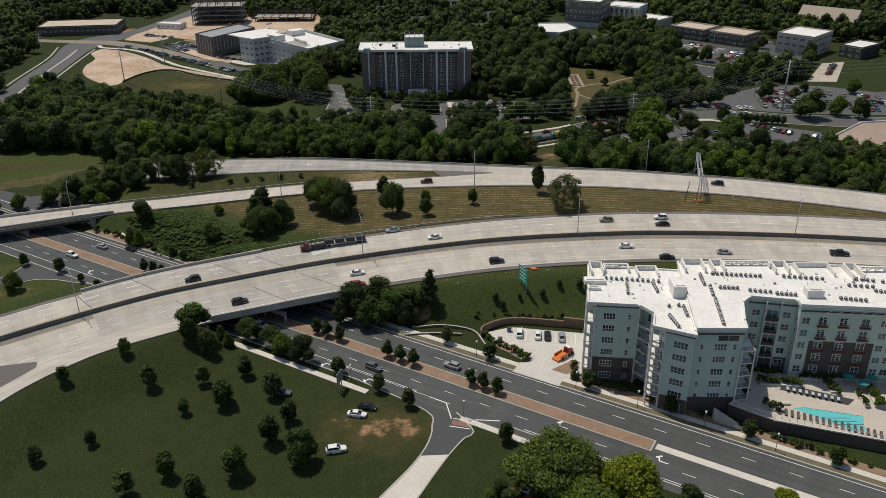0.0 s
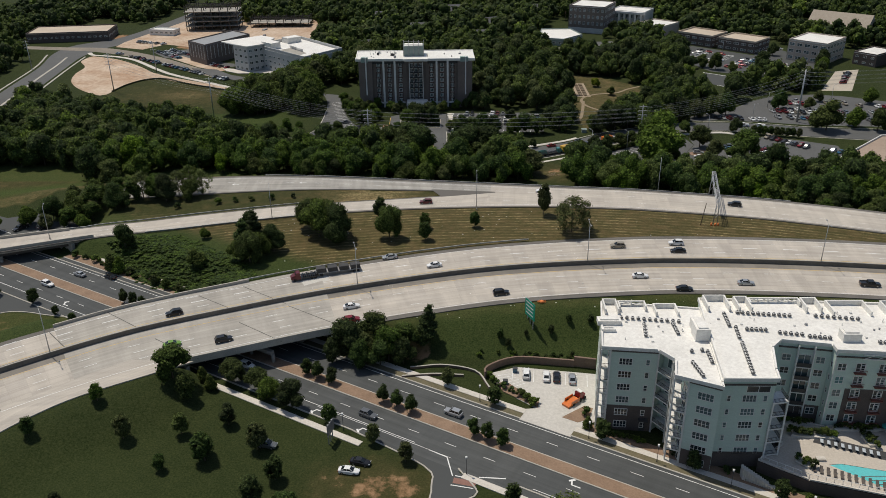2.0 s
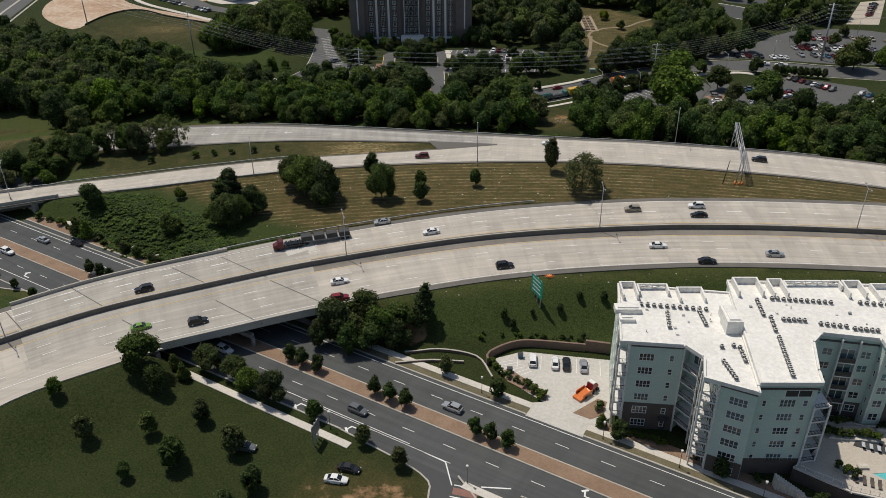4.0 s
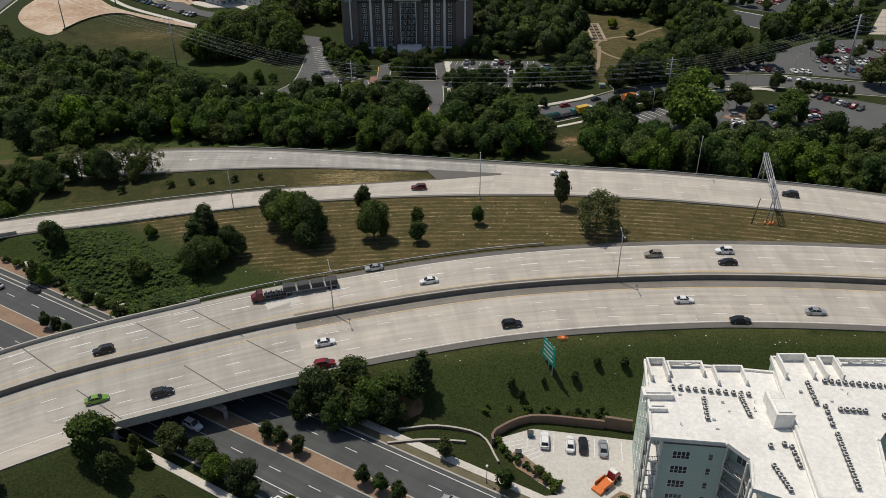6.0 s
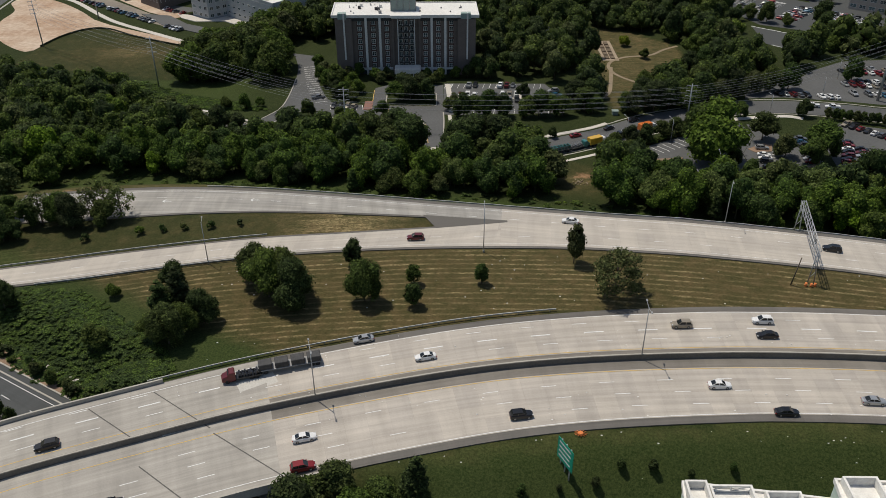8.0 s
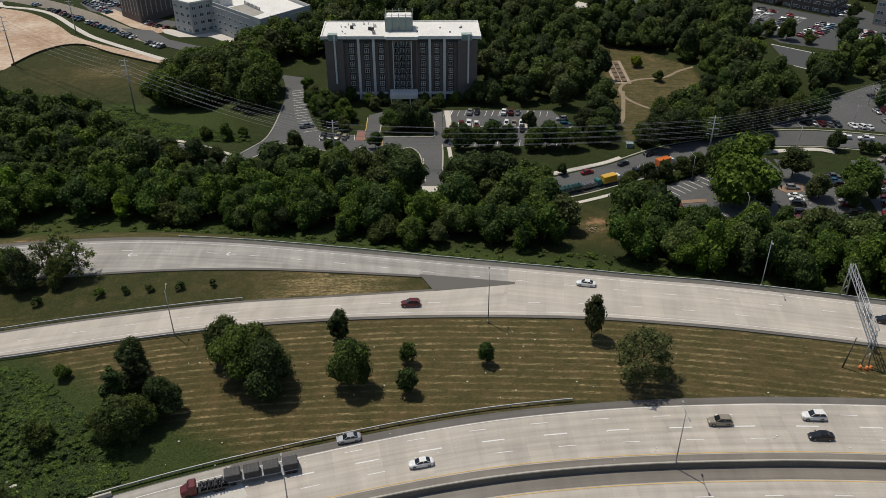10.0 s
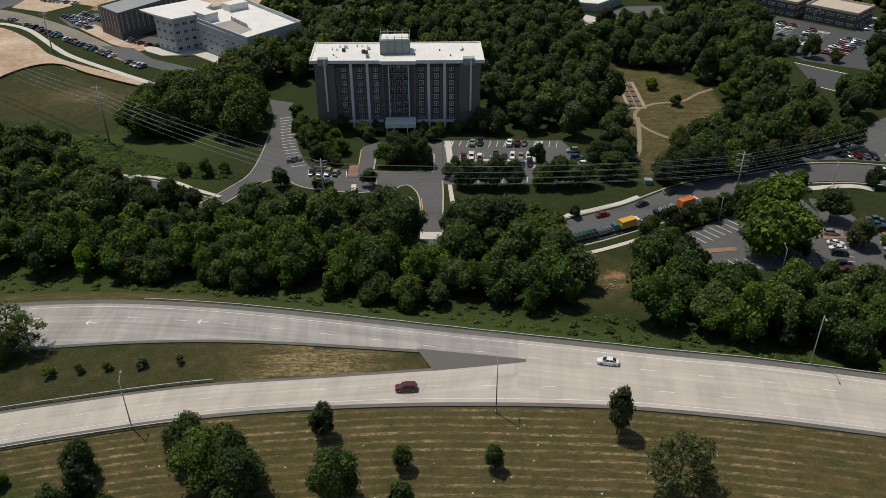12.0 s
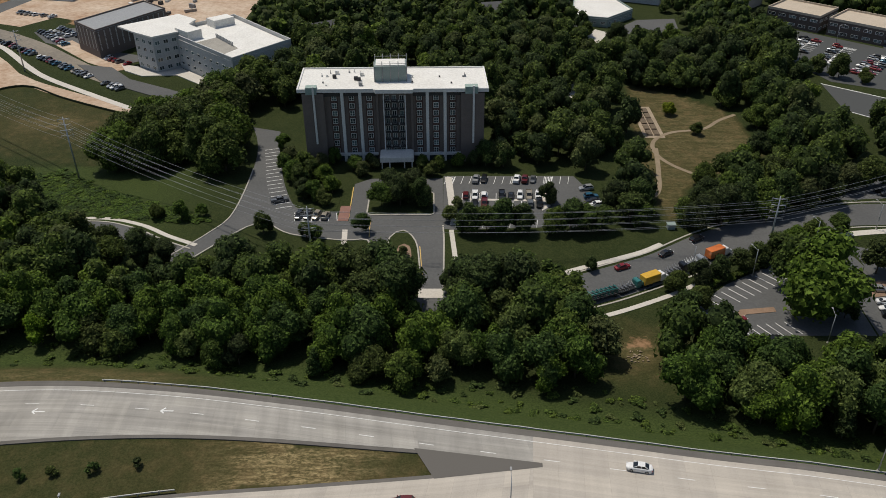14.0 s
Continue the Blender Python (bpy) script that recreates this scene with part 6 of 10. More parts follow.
    for kind, lab, a, b, n in ((dark_cloth, "brown sling sun lounger on the pool terrace", (76.5, 149.6), (96.0, 140.9), 17), (pale_cloth, "pale cushioned sun lounger on a dark mat", (81.5, 158.4), (92.0, 154.2), 9)):
        first = lounger(kind, lab)
        for k in range(n):
            p = np.array(a) + (np.array(b) - np.array(a)) * k / (n - 1)
            m = pose(p[0], p[1], 3.0 + (0.06 if kind is pale_cloth else 0), 0, 0, -18 if kind is dark_cloth else 160)
            if k == 0:
                first.matrix_basis = m
            else:
                copy_thing(first, m)
    tagged(slab_part(None, "dark_mat", [(79.6, 158.6), (81.4, 161), (96, 154.6), (93.6, 152.4)], 3.004, 3.05, DARK_METAL), "dark rectangular sunbathing mat", "mat")
    for poly in ([(75.5, 160.5), (78.5, 163.6), (86.5, 161.8), (85.0, 159.2)], [(91, 160.6), (93.5, 161.6), (93.8, 157.2), (91.4, 157)], [(100.5, 159), (103, 159.4), (102, 151.5), (99.6, 151.8)], [(73.4, 152.2), (75.4, 153.4), (77.2, 150.8), (75.4, 149.8)]):
        tagged(slab_part(None, "planter", poly, 3.004, 3.5, PAVING), "pale stone planter with shrubs", "planter")
    # teal parasols over small tables, and long planters along the house
    def parasol(x, y):
        t2 = empty("parasol", pose(x, y, 3.0))
        bm = bmesh.new()
        add_tube(bm, (0, 0, 0), (0, 0, 2.5), 0.04, n=6)
        part("pole", bm, GREY_METAL, t2)
        bm = bmesh.new()
        top = bm.verts.new((0, 0, 2.75))
        ring = [bm.verts.new((1.45 * math.cos(k * 0.7854), 1.45 * math.sin(k * 0.7854), 2.2)) for k in range(8)]
        low = [bm.verts.new((v.co.x, v.co.y, 2.08)) for v in ring]
        for k in range(8):
            bm.faces.new([top, ring[k], ring[(k + 1) % 8]])
            bm.faces.new([ring[k], low[k], low[(k + 1) % 8], ring[(k + 1) % 8]])
        part("canopy", bm, TEAL_CLOTH, t2, "teal fabric canopy")
        bm = bmesh.new()
        add_tube(bm, (0, 0, 0.7), (0, 0, 0.75), 0.55, n=10)
        part("tabletop", bm, WHITE_TRIM, t2)
        tagged(t2, "teal parasol over a small round table", "parasol", "parasols on the terrace")
    TEAL_CLOTH = plain_mat("teal_cloth", (0.02, 0.20, 0.19), 0.8)
    for x, y in ((99.5, 158.6), (102.4, 160.6), (106, 158), (109.5, 160), (97.2, 161.4)):
        parasol(x, y)
    for x0, y0, x1, y1 in ((74, 165.5, 82, 164.4), (86, 163.2, 96, 162.4), (104, 154, 105.2, 149), (97.2, 151.6, 98.2, 157), (78, 152.8, 80, 152.2)):
        bm = bmesh.new()
        add_box(bm, x0, min(y0, y1), 3.004, x1, max(y0, y1) + 0.5, 3.55)
        add_box(bm, x0 + 0.2, min(y0, y1) + 0.2, 3.55, x1 - 0.2, max(y0, y1) + 0.3, 3.62)
        tagged(part("planter", bm, PAVING), "long pale stone planter with shrubs", "planter")
    # outer stair beside the terrace
    st = empty("garden_stair")
    for k in range(16):
        bm = bmesh.new()
        a = np.array((61.6, 151.2)) + np.array((0.42, -0.26)) * k
        add_box(bm, a[0], a[1] - 1.6, -0.3, a[0] + 0.42, a[1], 3.0 - 0.18 * k)
        part("step", bm, PAVING, st)
    tagged(st, "pale concrete stair down to the pavement", "stair")


pool_terrace()


# ---------------------------------------------------------------- the brick tower
TOWER_RED = rough_mat("dark_red_brick", (0.075, 0.045, 0.038), (0.105, 0.066, 0.056), 0.4, 4.0)
COPPER = rough_mat("pale_green_copper", (0.22, 0.30, 0.27), (0.30, 0.38, 0.35), 0.6, 3.0)


def tower_house():
    t = empty("apartment_tower", pose(-23, 446, 0, 0, 0, 2.6) @ pose(23, -446, 0))
    y0, z0, top = 446.6, -1.6, 24.0
    slab_part(t, "wall", [(-53.2, y0), (7.0, y0 - 1.6), (7.4, 463.5), (-53.4, 465)], z0, top, TOWER_BRICK, "brown brick wall")
    roof = [(-55.0, 445.2), (-29.2, 444.4), (-29.0, 443.4), (-16.6, 443.0), (-16.4, 444.0), (8.6, 443.2), (8.6, 465.0), (-55.2, 466.6)]
    slab_part(t, "roof", roof, top, top + 0.9, ROOF_WHITE, "white flat roof with broad fascia")
    parapet(t, roof, top + 0.9, top + 1.25, 0.5, WHITE_TRIM)
    wx = lambda x: y0 - 1.6 * (x + 53.2) / 60.2
    for x0, x1 in ((-53.4, -46.2), (-0.6, 7.2)):
        yb = wx((x0 + x1) / 2)
        bm = bmesh.new()
        add_box(bm, x0, yb - 1.9, z0, x1, yb + 0.5, top - 0.4)
        part("corner_pier", bm, TOWER_BRICK, t, "windowless brown brick corner pier")
        bm = bmesh.new()
        add_box(bm, x0 + 1.4, yb - 2.3, top - 0.39, x1 - 2.2, yb + 0.5, top + 2.0)
        part("pier_head", bm, COPPER, t, "pale green metal pier head")
        bm = bmesh.new()
        xm = (x0 + x1) / 2 + 0.3
        add_box(bm, xm - 0.32, yb - 2.5, 6.0, xm + 0.32, yb - 1.9, top + 2.3)
        part("light_fin", bm, WHITE_TRIM, t, "tall white fin on the corner pier")
    for x in (-40.2, -34.2, -11.8, -5.9):
        bm = bmesh.new()
        y = wx(x)
        add_box(bm, x - 0.5, y - 1.2, z0, x + 0.5, y + 0.2, top - 0.02)
        part("pilaster", bm, WHITE_TRIM, t, "full-height white pilaster")
    for x in (-28.6, -17.0):
        bm = bmesh.new()
        y = wx(x)
        add_box(bm, x - 0.35, y - 0.9, z0, x + 0.35, y + 0.2, top - 0.4)
        part("pilaster", bm, TOWER_BRICK, t)
    a, b = (-53.2, y0), (7.0, y0 - 1.6)
    for x in (-43.0, -37.1, -31.2, -14.5, -8.9, -3.3):
        bm = bmesh.new()
        add_box(bm, x - 1.25, wx(x) - 0.07, 2.0, x + 1.25, wx(x) + 0.1, top - 1.7)
        part("window_strip", bm, TOWER_RED, t, "dark reddish brick strip behind the windows")
    for k in range(9):
        z = 21.6 - 2.72 * k
        for x in (-43.0, -37.1, -31.2, -14.5, -8.9, -3.3):
            window_at(t, a, b, x + 53.2, z, 1.75, 1.9, 2, 1, out=0.1)
        # recessed balcony column in the middle
        y = wx(-22.8)
        bm = bmesh.new()
        add_box(bm, -26.2, y - 1.5, z - 1.25, -19.4, y - 0.05, z - 1.05)
        part("balcony_slab", bm, DARK_METAL, t, "dark balcony slab")
        bm = bmesh.new()
        lattice(bm, [c for q in range(24) for c in (-26.2 + q * 0.295, -26.14 + q * 0.295)], [z - 1.04, z - 0.98, z - 0.2, z - 0.12], y - 1.5, y - 1.42)
        part("railing", bm, RAIL_DARK, t)
        for x in (-25.2, -22.9, -20.4):
            window_at(t, a, b, x + 53.2, z - 0.1, 1.4, 2.0, 2, 0)
        for x in (-24.2, -21.4):
            bm = bmesh.new()
            add_box(bm, x - 0.18, y - 1.2, z - 1.05, x + 0.18, y - 0.7, z - 0.4)
            part("balcony_seat", bm, WHITE_TRIM, t)
    for x in (-26.4, -19.2):
        bm = bmesh.new()
        y = wx(x)
        add_box(bm, x - 0.18, y - 1.6, 2.6, x + 0.18, y - 0.02, top - 1.0)
        part("mullion", bm, WHITE_TRIM, t)
    for x0, x1 in ((-46.2, -29.0), (-16.6, -0.6)):
        bm = bmesh.new()
        y = wx((x0 + x1) / 2)
        add_box(bm, x0, y - 1.25, 1.0, x1, y - 0.03, 1.7)
        part("canopy_band", bm, WHITE_TRIM, t, "white band over the ground floor")
        bm = bmesh.new()
        add_box(bm, x0 + 0.3, y - 0.3, z0, x1 - 0.3, y - 0.02, 1.0)
        part("shopfront", bm, GLASS, t, "dark ground-floor glazing")
        bm = bmesh.new()
        add_box(bm, x0, y - 0.6, top - 1.6, x1, y - 0.03, top - 0.3)
        part("louvre_band", bm, DARK_METAL, t, "dark louvred band under the roof")
    bm = bmesh.new()
    add_box(bm, -28.2, 438.6, 1.2, -16.8, 445.2, 2.9)
    add_box(bm, -27.8, 439.0, 2.9, -17.2, 445.0, 3.1)
    for x in (-27.6, -25.0, -20, -17.4):
        add_box(bm, x - 0.2, 438.9, z0, x + 0.2, 439.3, 1.2)
    part("porch", bm, WHITE_TRIM, t, "white entrance porch on columns")
    # machine house
    bm = bmesh.new()
    add_box(bm, -29.4, 452.0, top + 0.9, -18.6, 459.5, top + 6.2)
    part("machine_house", bm, GREEN_PANEL, t, "grey-green panelled machine house")
    bm = bmesh.new()
    add_box(bm, -28.9, 452.5, top + 6.2, -19.1, 459.0, top + 6.5)
    part("machine_house_roof", bm, ROOF_WHITE, t)
    for k in range(5):
        x = -29.4 + 2.7 * k
        for y in (451.8, 459.7):
            bm = bmesh.new()
            add_tube(bm, (x, y, top + 0.9), (x, y, top + 8.0), 0.14, n=6)
            part("mast", bm, GREY_METAL, t)
    bm = bmesh.new()
    for y in (451.8, 459.7):
        add_tube(bm, (-29.4, y, top + 7.2), (-18.6, y, top + 7.2), 0.08, n=5)
    part("mast_rail", bm, GREY_METAL, t)
    rng = random.Random(8)
    for k in range(26):
        x, y = rng.uniform(-52, 6), rng.uniform(448, 462)
        if -31 < x < -17:
            continue
        bm = bmesh.new()
        s = rng.choice((0.3, 0.4, 0.5, 0.9))
        add_box(bm, x, y, top + 0.9, x + s * 1.4, y + s * 1.2, top + 0.9 + s * 1.3)
        if rng.random() < 0.4:
            add_tube(bm, (x + 0.2, y + 0.2, top + 0.9 + s), (x + 0.2, y + 0.2, top + 1.8 + s), 0.1, n=6)
        part("roof_vent", bm, rng.choice((GREY_METAL, WHITE_TRIM, DARK_METAL)), t)
    return tagged(t, "brown brick residential tower with white pilasters and roof", "tower")


tower_house()


# ---------------------------------------------------------------- other houses
FOOT = [np.array([(-161, 565), (-140, 548), (-97, 523), (-77, 550), (-112, 590), (-131, 597)], float)]


def block_house(name, poly, z0, z1, wall, roof, label, category="building", storeys=3, bay=3.6, win=(2.2, 1.3, 2), sides=(0, 1), fascia=0.7, roofing=True, overhang=0.0, base=0.9):
    """A flat-roofed block: walls, roof with parapet, windows in rows on the sides that are seen (poly anticlockwise)."""
    t = empty(name)
    FOOT.append(np.array(poly, float))
    slab_part(t, "wall", poly, z0, z1, wall)
    slab_part(t, "roof", poly, z1, z1 + 0.25, roof)
    parapet(t, poly, z1 + 0.25, z1 + 0.25 + fascia, 0.4, wall if roofing else roof)
    sh = (z1 - z0 - base) / storeys
    for k in sides:
        a, b = poly[k], poly[(k + 1) % len(poly)]
        ln = math.dist(a, b)
        n = max(1, int((ln - 1.5) / bay))
        for s in range(storeys):
            for q in range(n):
                window_at(t, a, b, (q + 0.5) * ln / n, z0 + base + (s + 0.5) * sh, *win, 1)
    return tagged(t, label, category)


def rect(x, y, w, d, turn=0.0):
    c, s = math.cos(radians(turn)), math.sin(radians(turn))
    return [(x + u * c - v * s, y + u * s + v * c) for u, v in ((0, 0), (w, 0), (w, d), (0, d))]


def parking_deck():
    """White parking deck with an office head: walls, sunken upper deck, stair blocks and slot windows."""
    t = empty("parking_deck")
    P = lambda x, y: (x, y)
    SW, S, E, N, W = (-140, 549), (-97.5, 523.5), (-77, 550), (-112, 590), (-133, 559)
    zb, zr = -6.6, 10.2
    slab_part(t, "wall", [(-131, 556), (-97.5, 523.5), (-77, 550), (-112, 590), (-128, 575)], zb, 7.6, PALE_PANEL, "pale perforated metal wall")
    slab_part(t, "office_wall", [(-151, 557), (-139.5, 548.5), (-130.5, 556.5), (-127.5, 575.5), (-137, 582)], zb, zr, PALE_PANEL, "pale grey panelled office wall")
    slab_part(t, "roof", [(-161, 565), (-151.3, 556.4), (-139.5, 548), (-130, 556), (-127, 576), (-138, 585)], zr, zr + 0.7, ROOF_WHITE, "white overhanging flat roof")
    slab_part(t, "deck_floor", [(-130, 557), (-97.6, 524.6), (-78, 550), (-112, 588.5), (-127, 574)], 7.6, 7.75, ROOF_WHITE, "white upper parking deck")
    deck = [(-130.5, 556), (-97.5, 523.5), (-77, 550), (-112, 590), (-128, 575)]
    parapet(t, deck, 7.75, 9.4, 0.5, PALE_PANEL)
    slab_part(t, "stair_block", [(-132, 558.5), (-124, 551), (-119, 556.5), (-127, 564)], 7.75, 12.0, ROOF_WHITE, "white stair block")
    slab_part(t, "stair_block", [(-122, 576), (-114, 583), (-109, 578), (-117, 571)], 7.75, 11.4, ROOF_WHITE, "white stair block")
    bm = bmesh.new()
    for k in range(12):
        a = np.array((-113, 557)) + np.array((11.5, -14.0)) * k / 12
        add_box(bm, a[0], a[1], 7.75, a[0] + 0.45, a[1] + 0.45, 9.6)
    part("ramp_screen", bm, PALE_PANEL, t, "row of pale ramp posts")
    slab_part(t, "ramp_void", [(-121.5, 548.5), (-111, 559), (-99, 541), (-104, 532.5)], 7.756, 7.80, WALL_CONCRETE, "sunken grey parking ramp")
    for a, b, n in (((-131, 556), (-97.5, 523.5), 9), ((-97.5, 523.5), (-77, 550), 6)):
        ln = math.dist(a, b)
        for s in range(3):
            for q in range(n):
                window_at(t, a, b, (q + 0.5) * ln / n, -3.2 + 3.5 * s, 2.2 if n == 9 else 3.2, 1.2, 1, 0)
    for a, b, n in (((-151, 557), (-139.5, 548.5), 3), ((-139.5, 548.5), (-130.5, 556.5), 3), ((-137, 582), (-151, 557), 7)):
        ln = math.dist(a, b)
        for s in range(4):
            for q in range(n):
                window_at(t, a, b, (q + 0.5) * ln / n, -4.2 + 3.9 * s, 2.3, 1.8, 2, 0)
    return tagged(t, "white parking deck joined to a pale office block", "building")


parking_deck()
block_house("office_block", [(-190, 584), (-174, 569), (-152, 607), (-168, 622)], -6.6, 7.0, TOWER_BRICK, GREY_METAL, "brown ribbed office block with grey roof", storeys=1, bay=3.2, win=(0.5, 9.0, 1), sides=(0, 1), base=3.5)
block_house("corner_shop", rect(-338, 648, 62, 30, 8), -6.6, 0.5, DARK_BRICK, TAN_ROOF, "low dark shop building with tan roof", storeys=1, sides=(0, 1), bay=4)
block_house("site_office", rect(-252, 678, 22, 10, -12), -6.2, -2.4, WHITE_TRIM, ROOF_WHITE, "white site office on the clay", storeys=1, sides=(0, 1))
def steel_frame(x, y, nx, ny, nz, bay, storey, turn, label):
    """An unfinished steel frame: columns, beams and bare floor slabs."""
    t = empty("unfinished_frame", pose(x, y, -6.2, 0, 0, turn))
    FOOT.append(np.array(rect(x, y, nx * bay, ny * bay, turn), float))
    cm = sm = None
    for i in range(nx + 1):
        for j in range(ny + 1):
            if cm is None:
                bm = bmesh.new()
                add_box(bm, -0.3, -0.3, 0, 0.3, 0.3, nz * storey + 1.5)
                cm = part("column", bm, GIRDER, t).data
            else:
                o = new("column", cm)
                o.parent = t
                o.location = (i * bay, j * bay, 0)
    for k in range(1, nz + 1):
        for j in range(ny + 1):
            bm = bmesh.new()
            add_box(bm, 0.3, j * bay - 0.2, k * storey - 0.6, nx * bay - 0.3, j * bay + 0.2, k * storey - 0.1)
            part("beam", bm, GIRDER, t)
        if k < nz:
            bm = bmesh.new()
            add_box(bm, -0.8, -0.8, k * storey - 0.1, nx * bay + 0.8, ny * bay + 0.8, k * storey + 0.15)
            part("floor_slab", bm, WALL_CONCRETE, t, "bare concrete floor slab")
    return tagged(t, label, "building")


steel_frame(-226, 694, 6, 3, 5, 7.0, 3.8, 4, "dark unfinished steel frame building with bare floors")
steel_frame(-176, 708, 7, 2, 2, 7.0, 3.6, 0, "low unfinished concrete frame on red clay")
for k in range(16):
    RS = random.Random(60 + k)
    x, y = RS.uniform(-196, -150), RS.uniform(640, 700)
    bm = bmesh.new()
    w, d, h = RS.uniform(2, 7), RS.uniform(1.2, 2.6), RS.uniform(0.6, 2.6)
    add_box(bm, -w / 2, -d / 2, -0.1, w / 2, d / 2, h)
    bmesh.ops.bevel(bm, geom=list(bm.edges), offset=0.08, segments=1, affect="EDGES")
    o = part("material_stack", bm, RS.choice((WHITE_TRIM, GREY_METAL, TAN_WALL, DARK_METAL)))
    o.matrix_basis = pose(x, y, -6.1, 0, 0, RS.uniform(0, 180))
    tagged(o, "stacked building material on bare clay", "building material", "stacks on the building site")
block_house("brick_hall", rect(84, 654, 28, 30, -25), -2, 18, TOWER_BRICK, ROOF_WHITE, "red brick hall with pale stone base", storeys=4, bay=3.3, win=(1.6, 2.2, 2), sides=(0, 1, 3))
slab_part(bpy.data.objects["brick_hall"], "stone_base", rect(83.8, 653.8, 28.4, 30.4, -25), -2.05, 2.6, PALE_PANEL, "pale stone base storey")
block_house("columned_hall", rect(119, 674, 28, 22, -30), -2, 11, PALE_PANEL, ROOF_WHITE, "white columned hall with pale roof", storeys=2, bay=3.4, win=(1.4, 2.8, 1), sides=(0, 3))
for k in range(6):
    q = np.array((121.4, 671.4)) + np.array((math.cos(radians(-30)), math.sin(radians(-30)))) * 4.4 * k
    column_part(bpy.data.objects["columned_hall"], q[0], q[1], -2, 10, 0.7, WHITE_TRIM)
slab_part(bpy.data.objects["columned_hall"], "portico", rect(119.0, 671.2, 27, 3.0, -30), 10, 11.6, WHITE_TRIM, "white portico entablature")
block_house("low_clinic", [(57, 606), (74.5, 600.5), (90, 617), (84, 640), (62, 640)], -2, 3.0, GREEN_PANEL, ROOF_WHITE, "low pale green building with white roof", storeys=1, sides=(0, 1))
block_house("flat_store", rect(130, 637, 22, 30, -43), -2, 6.5, TAN_WALL, ROOF_WHITE, "tan walled store with white roof", storeys=2, bay=3.6, sides=(0, 3))
for x, y in ((157, 609), (180, 588)):
    block_house("brown_office", rect(x, y, 27, 22, -44), -2, 6.2, DARK_BRICK, TAN_ROOF, "dark brown office with tan gravel roof", storeys=2, bay=4.5, win=(3.6, 1.4, 2), sides=(0, 1, 3), roofing=False, fascia=0.9)
block_house("tan_office", rect(215.5, 554, 25, 30, -44), -2, 11.5, TAN_WALL, ROOF_WHITE, "tan three-storey office with white roof", storeys=3, bay=4.6, win=(3.4, 1.9, 2), sides=(0, 1, 3))
block_house("small_offices", rect(253, 541, 15, 24, -52), -2, 6, DARK_BRICK, ROOF_WHITE, "dark brick offices with pale roof", storeys=2, bay=4, sides=(0, 3))
block_house("supermarket", [(156, 337), (186, 318), (236, 340), (214, 376), (193, 373)], -1.6, 4.2, WHITE_TRIM, rough_mat("rust_gravel_roof", (0.27, 0.20, 0.155), (0.36, 0.28, 0.22), 0.06, 1.0), "broad low store with tan roof", storeys=1, bay=6, sides=(4,))


def gabled_house(name, x, y, w, d, h, turn, roof, wall, label):
    t = empty(name, pose(x, y, -1.6, 0, 0, turn))
    FOOT.append(np.array(rect(x, y, w, d, turn), float))
    bm = bmesh.new()
    add_box(bm, 0, 0, 0, w, d, h)
    part("wall", bm, wall, t)
    bm = bmesh.new()
    r = h + d * 0.42
    vs = [bm.verts.new(c) for c in ((-0.5, -0.5, h), (w + 0.5, -0.5, h), (w + 0.5, d + 0.5, h), (-0.5, d + 0.5, h), (-0.5, d / 2, r), (w + 0.5, d / 2, r))]
    for q in ((0, 1, 5, 4), (2, 3, 4, 5), (1, 2, 5), (3, 0, 4), (3, 2, 1, 0)):
        bm.faces.new([vs[i] for i in q])
    part("roof", bm, roof, t)
    for k in range(max(1, int(w / 4))):
        fm, pm = window_mesh(1.4, 1.4, 2, 1)
        o = new("window", fm)
        o.parent = t
        o.matrix_basis = pose((k + 0.5) * w / max(1, int(w / 4)), 0, h * 0.55)
        q = new("pane", pm)
        q.parent = o
    return tagged(t, label, "house")


SHINGLE = rough_mat("grey_shingle", (0.09, 0.09, 0.095), (0.14, 0.138, 0.14), 0.4, 3.0)
TAN_SHINGLE = rough_mat("tan_shingle", (0.30, 0.25, 0.20), (0.38, 0.33, 0.27), 0.4, 3.0)
for x, y, w, d, turn in ((12, 610, 16, 11, 10), (40, 575, 14, 10, -20), (22, 660, 18, 11, 30), (-40, 640, 16, 11, 5), (-70, 690, 18, 12, -15), (-10, 720, 20, 12, 12), (48, 720, 18, 12, 0), (-70, 575, 14, 10, 35)):
    gabled_house("house", x, y, w, d, 5, turn, SHINGLE, TAN_WALL, "detached house with grey gabled roof among trees")
gabled_house("church", 262, 642, 42, 20, 8, -40, TAN_SHINGLE, TAN_WALL, "stone church with a steep tan roof")


# ---------------------------------------------------------------- trees
BALLS = {}


def ball(fine):
    """Directions and faces of an even sphere."""
    if fine not in BALLS:
        bm = bmesh.new()
        bmesh.ops.create_icosphere(bm, subdivisions=fine, radius=1.0)
        bm.verts.index_update()
        BALLS[fine] = (np.array([v.co[:] for v in bm.verts]), np.array([[v.index for v in f.verts] for f in bm.faces]))
        bm.free()
    return BALLS[fine]


def billows(rng, d, count, width):
    """Rounded bulges over a sphere, with creases where they meet: 0 in the creases, 1 on the crests."""
    c = rng.normal(size=(count, 3))
    c[:, 2] = np.abs(c[:, 2]) * 0.9 - 0.25
    c /= np.linalg.norm(c, axis=1)[:, None]
    ang = np.arccos(np.clip(d @ c.T, -1, 1)) / (width * (0.75 + 0.5 * rng.random(count)))
    return np.sqrt(np.clip(1 - ang.min(1) ** 2, 0, 1))


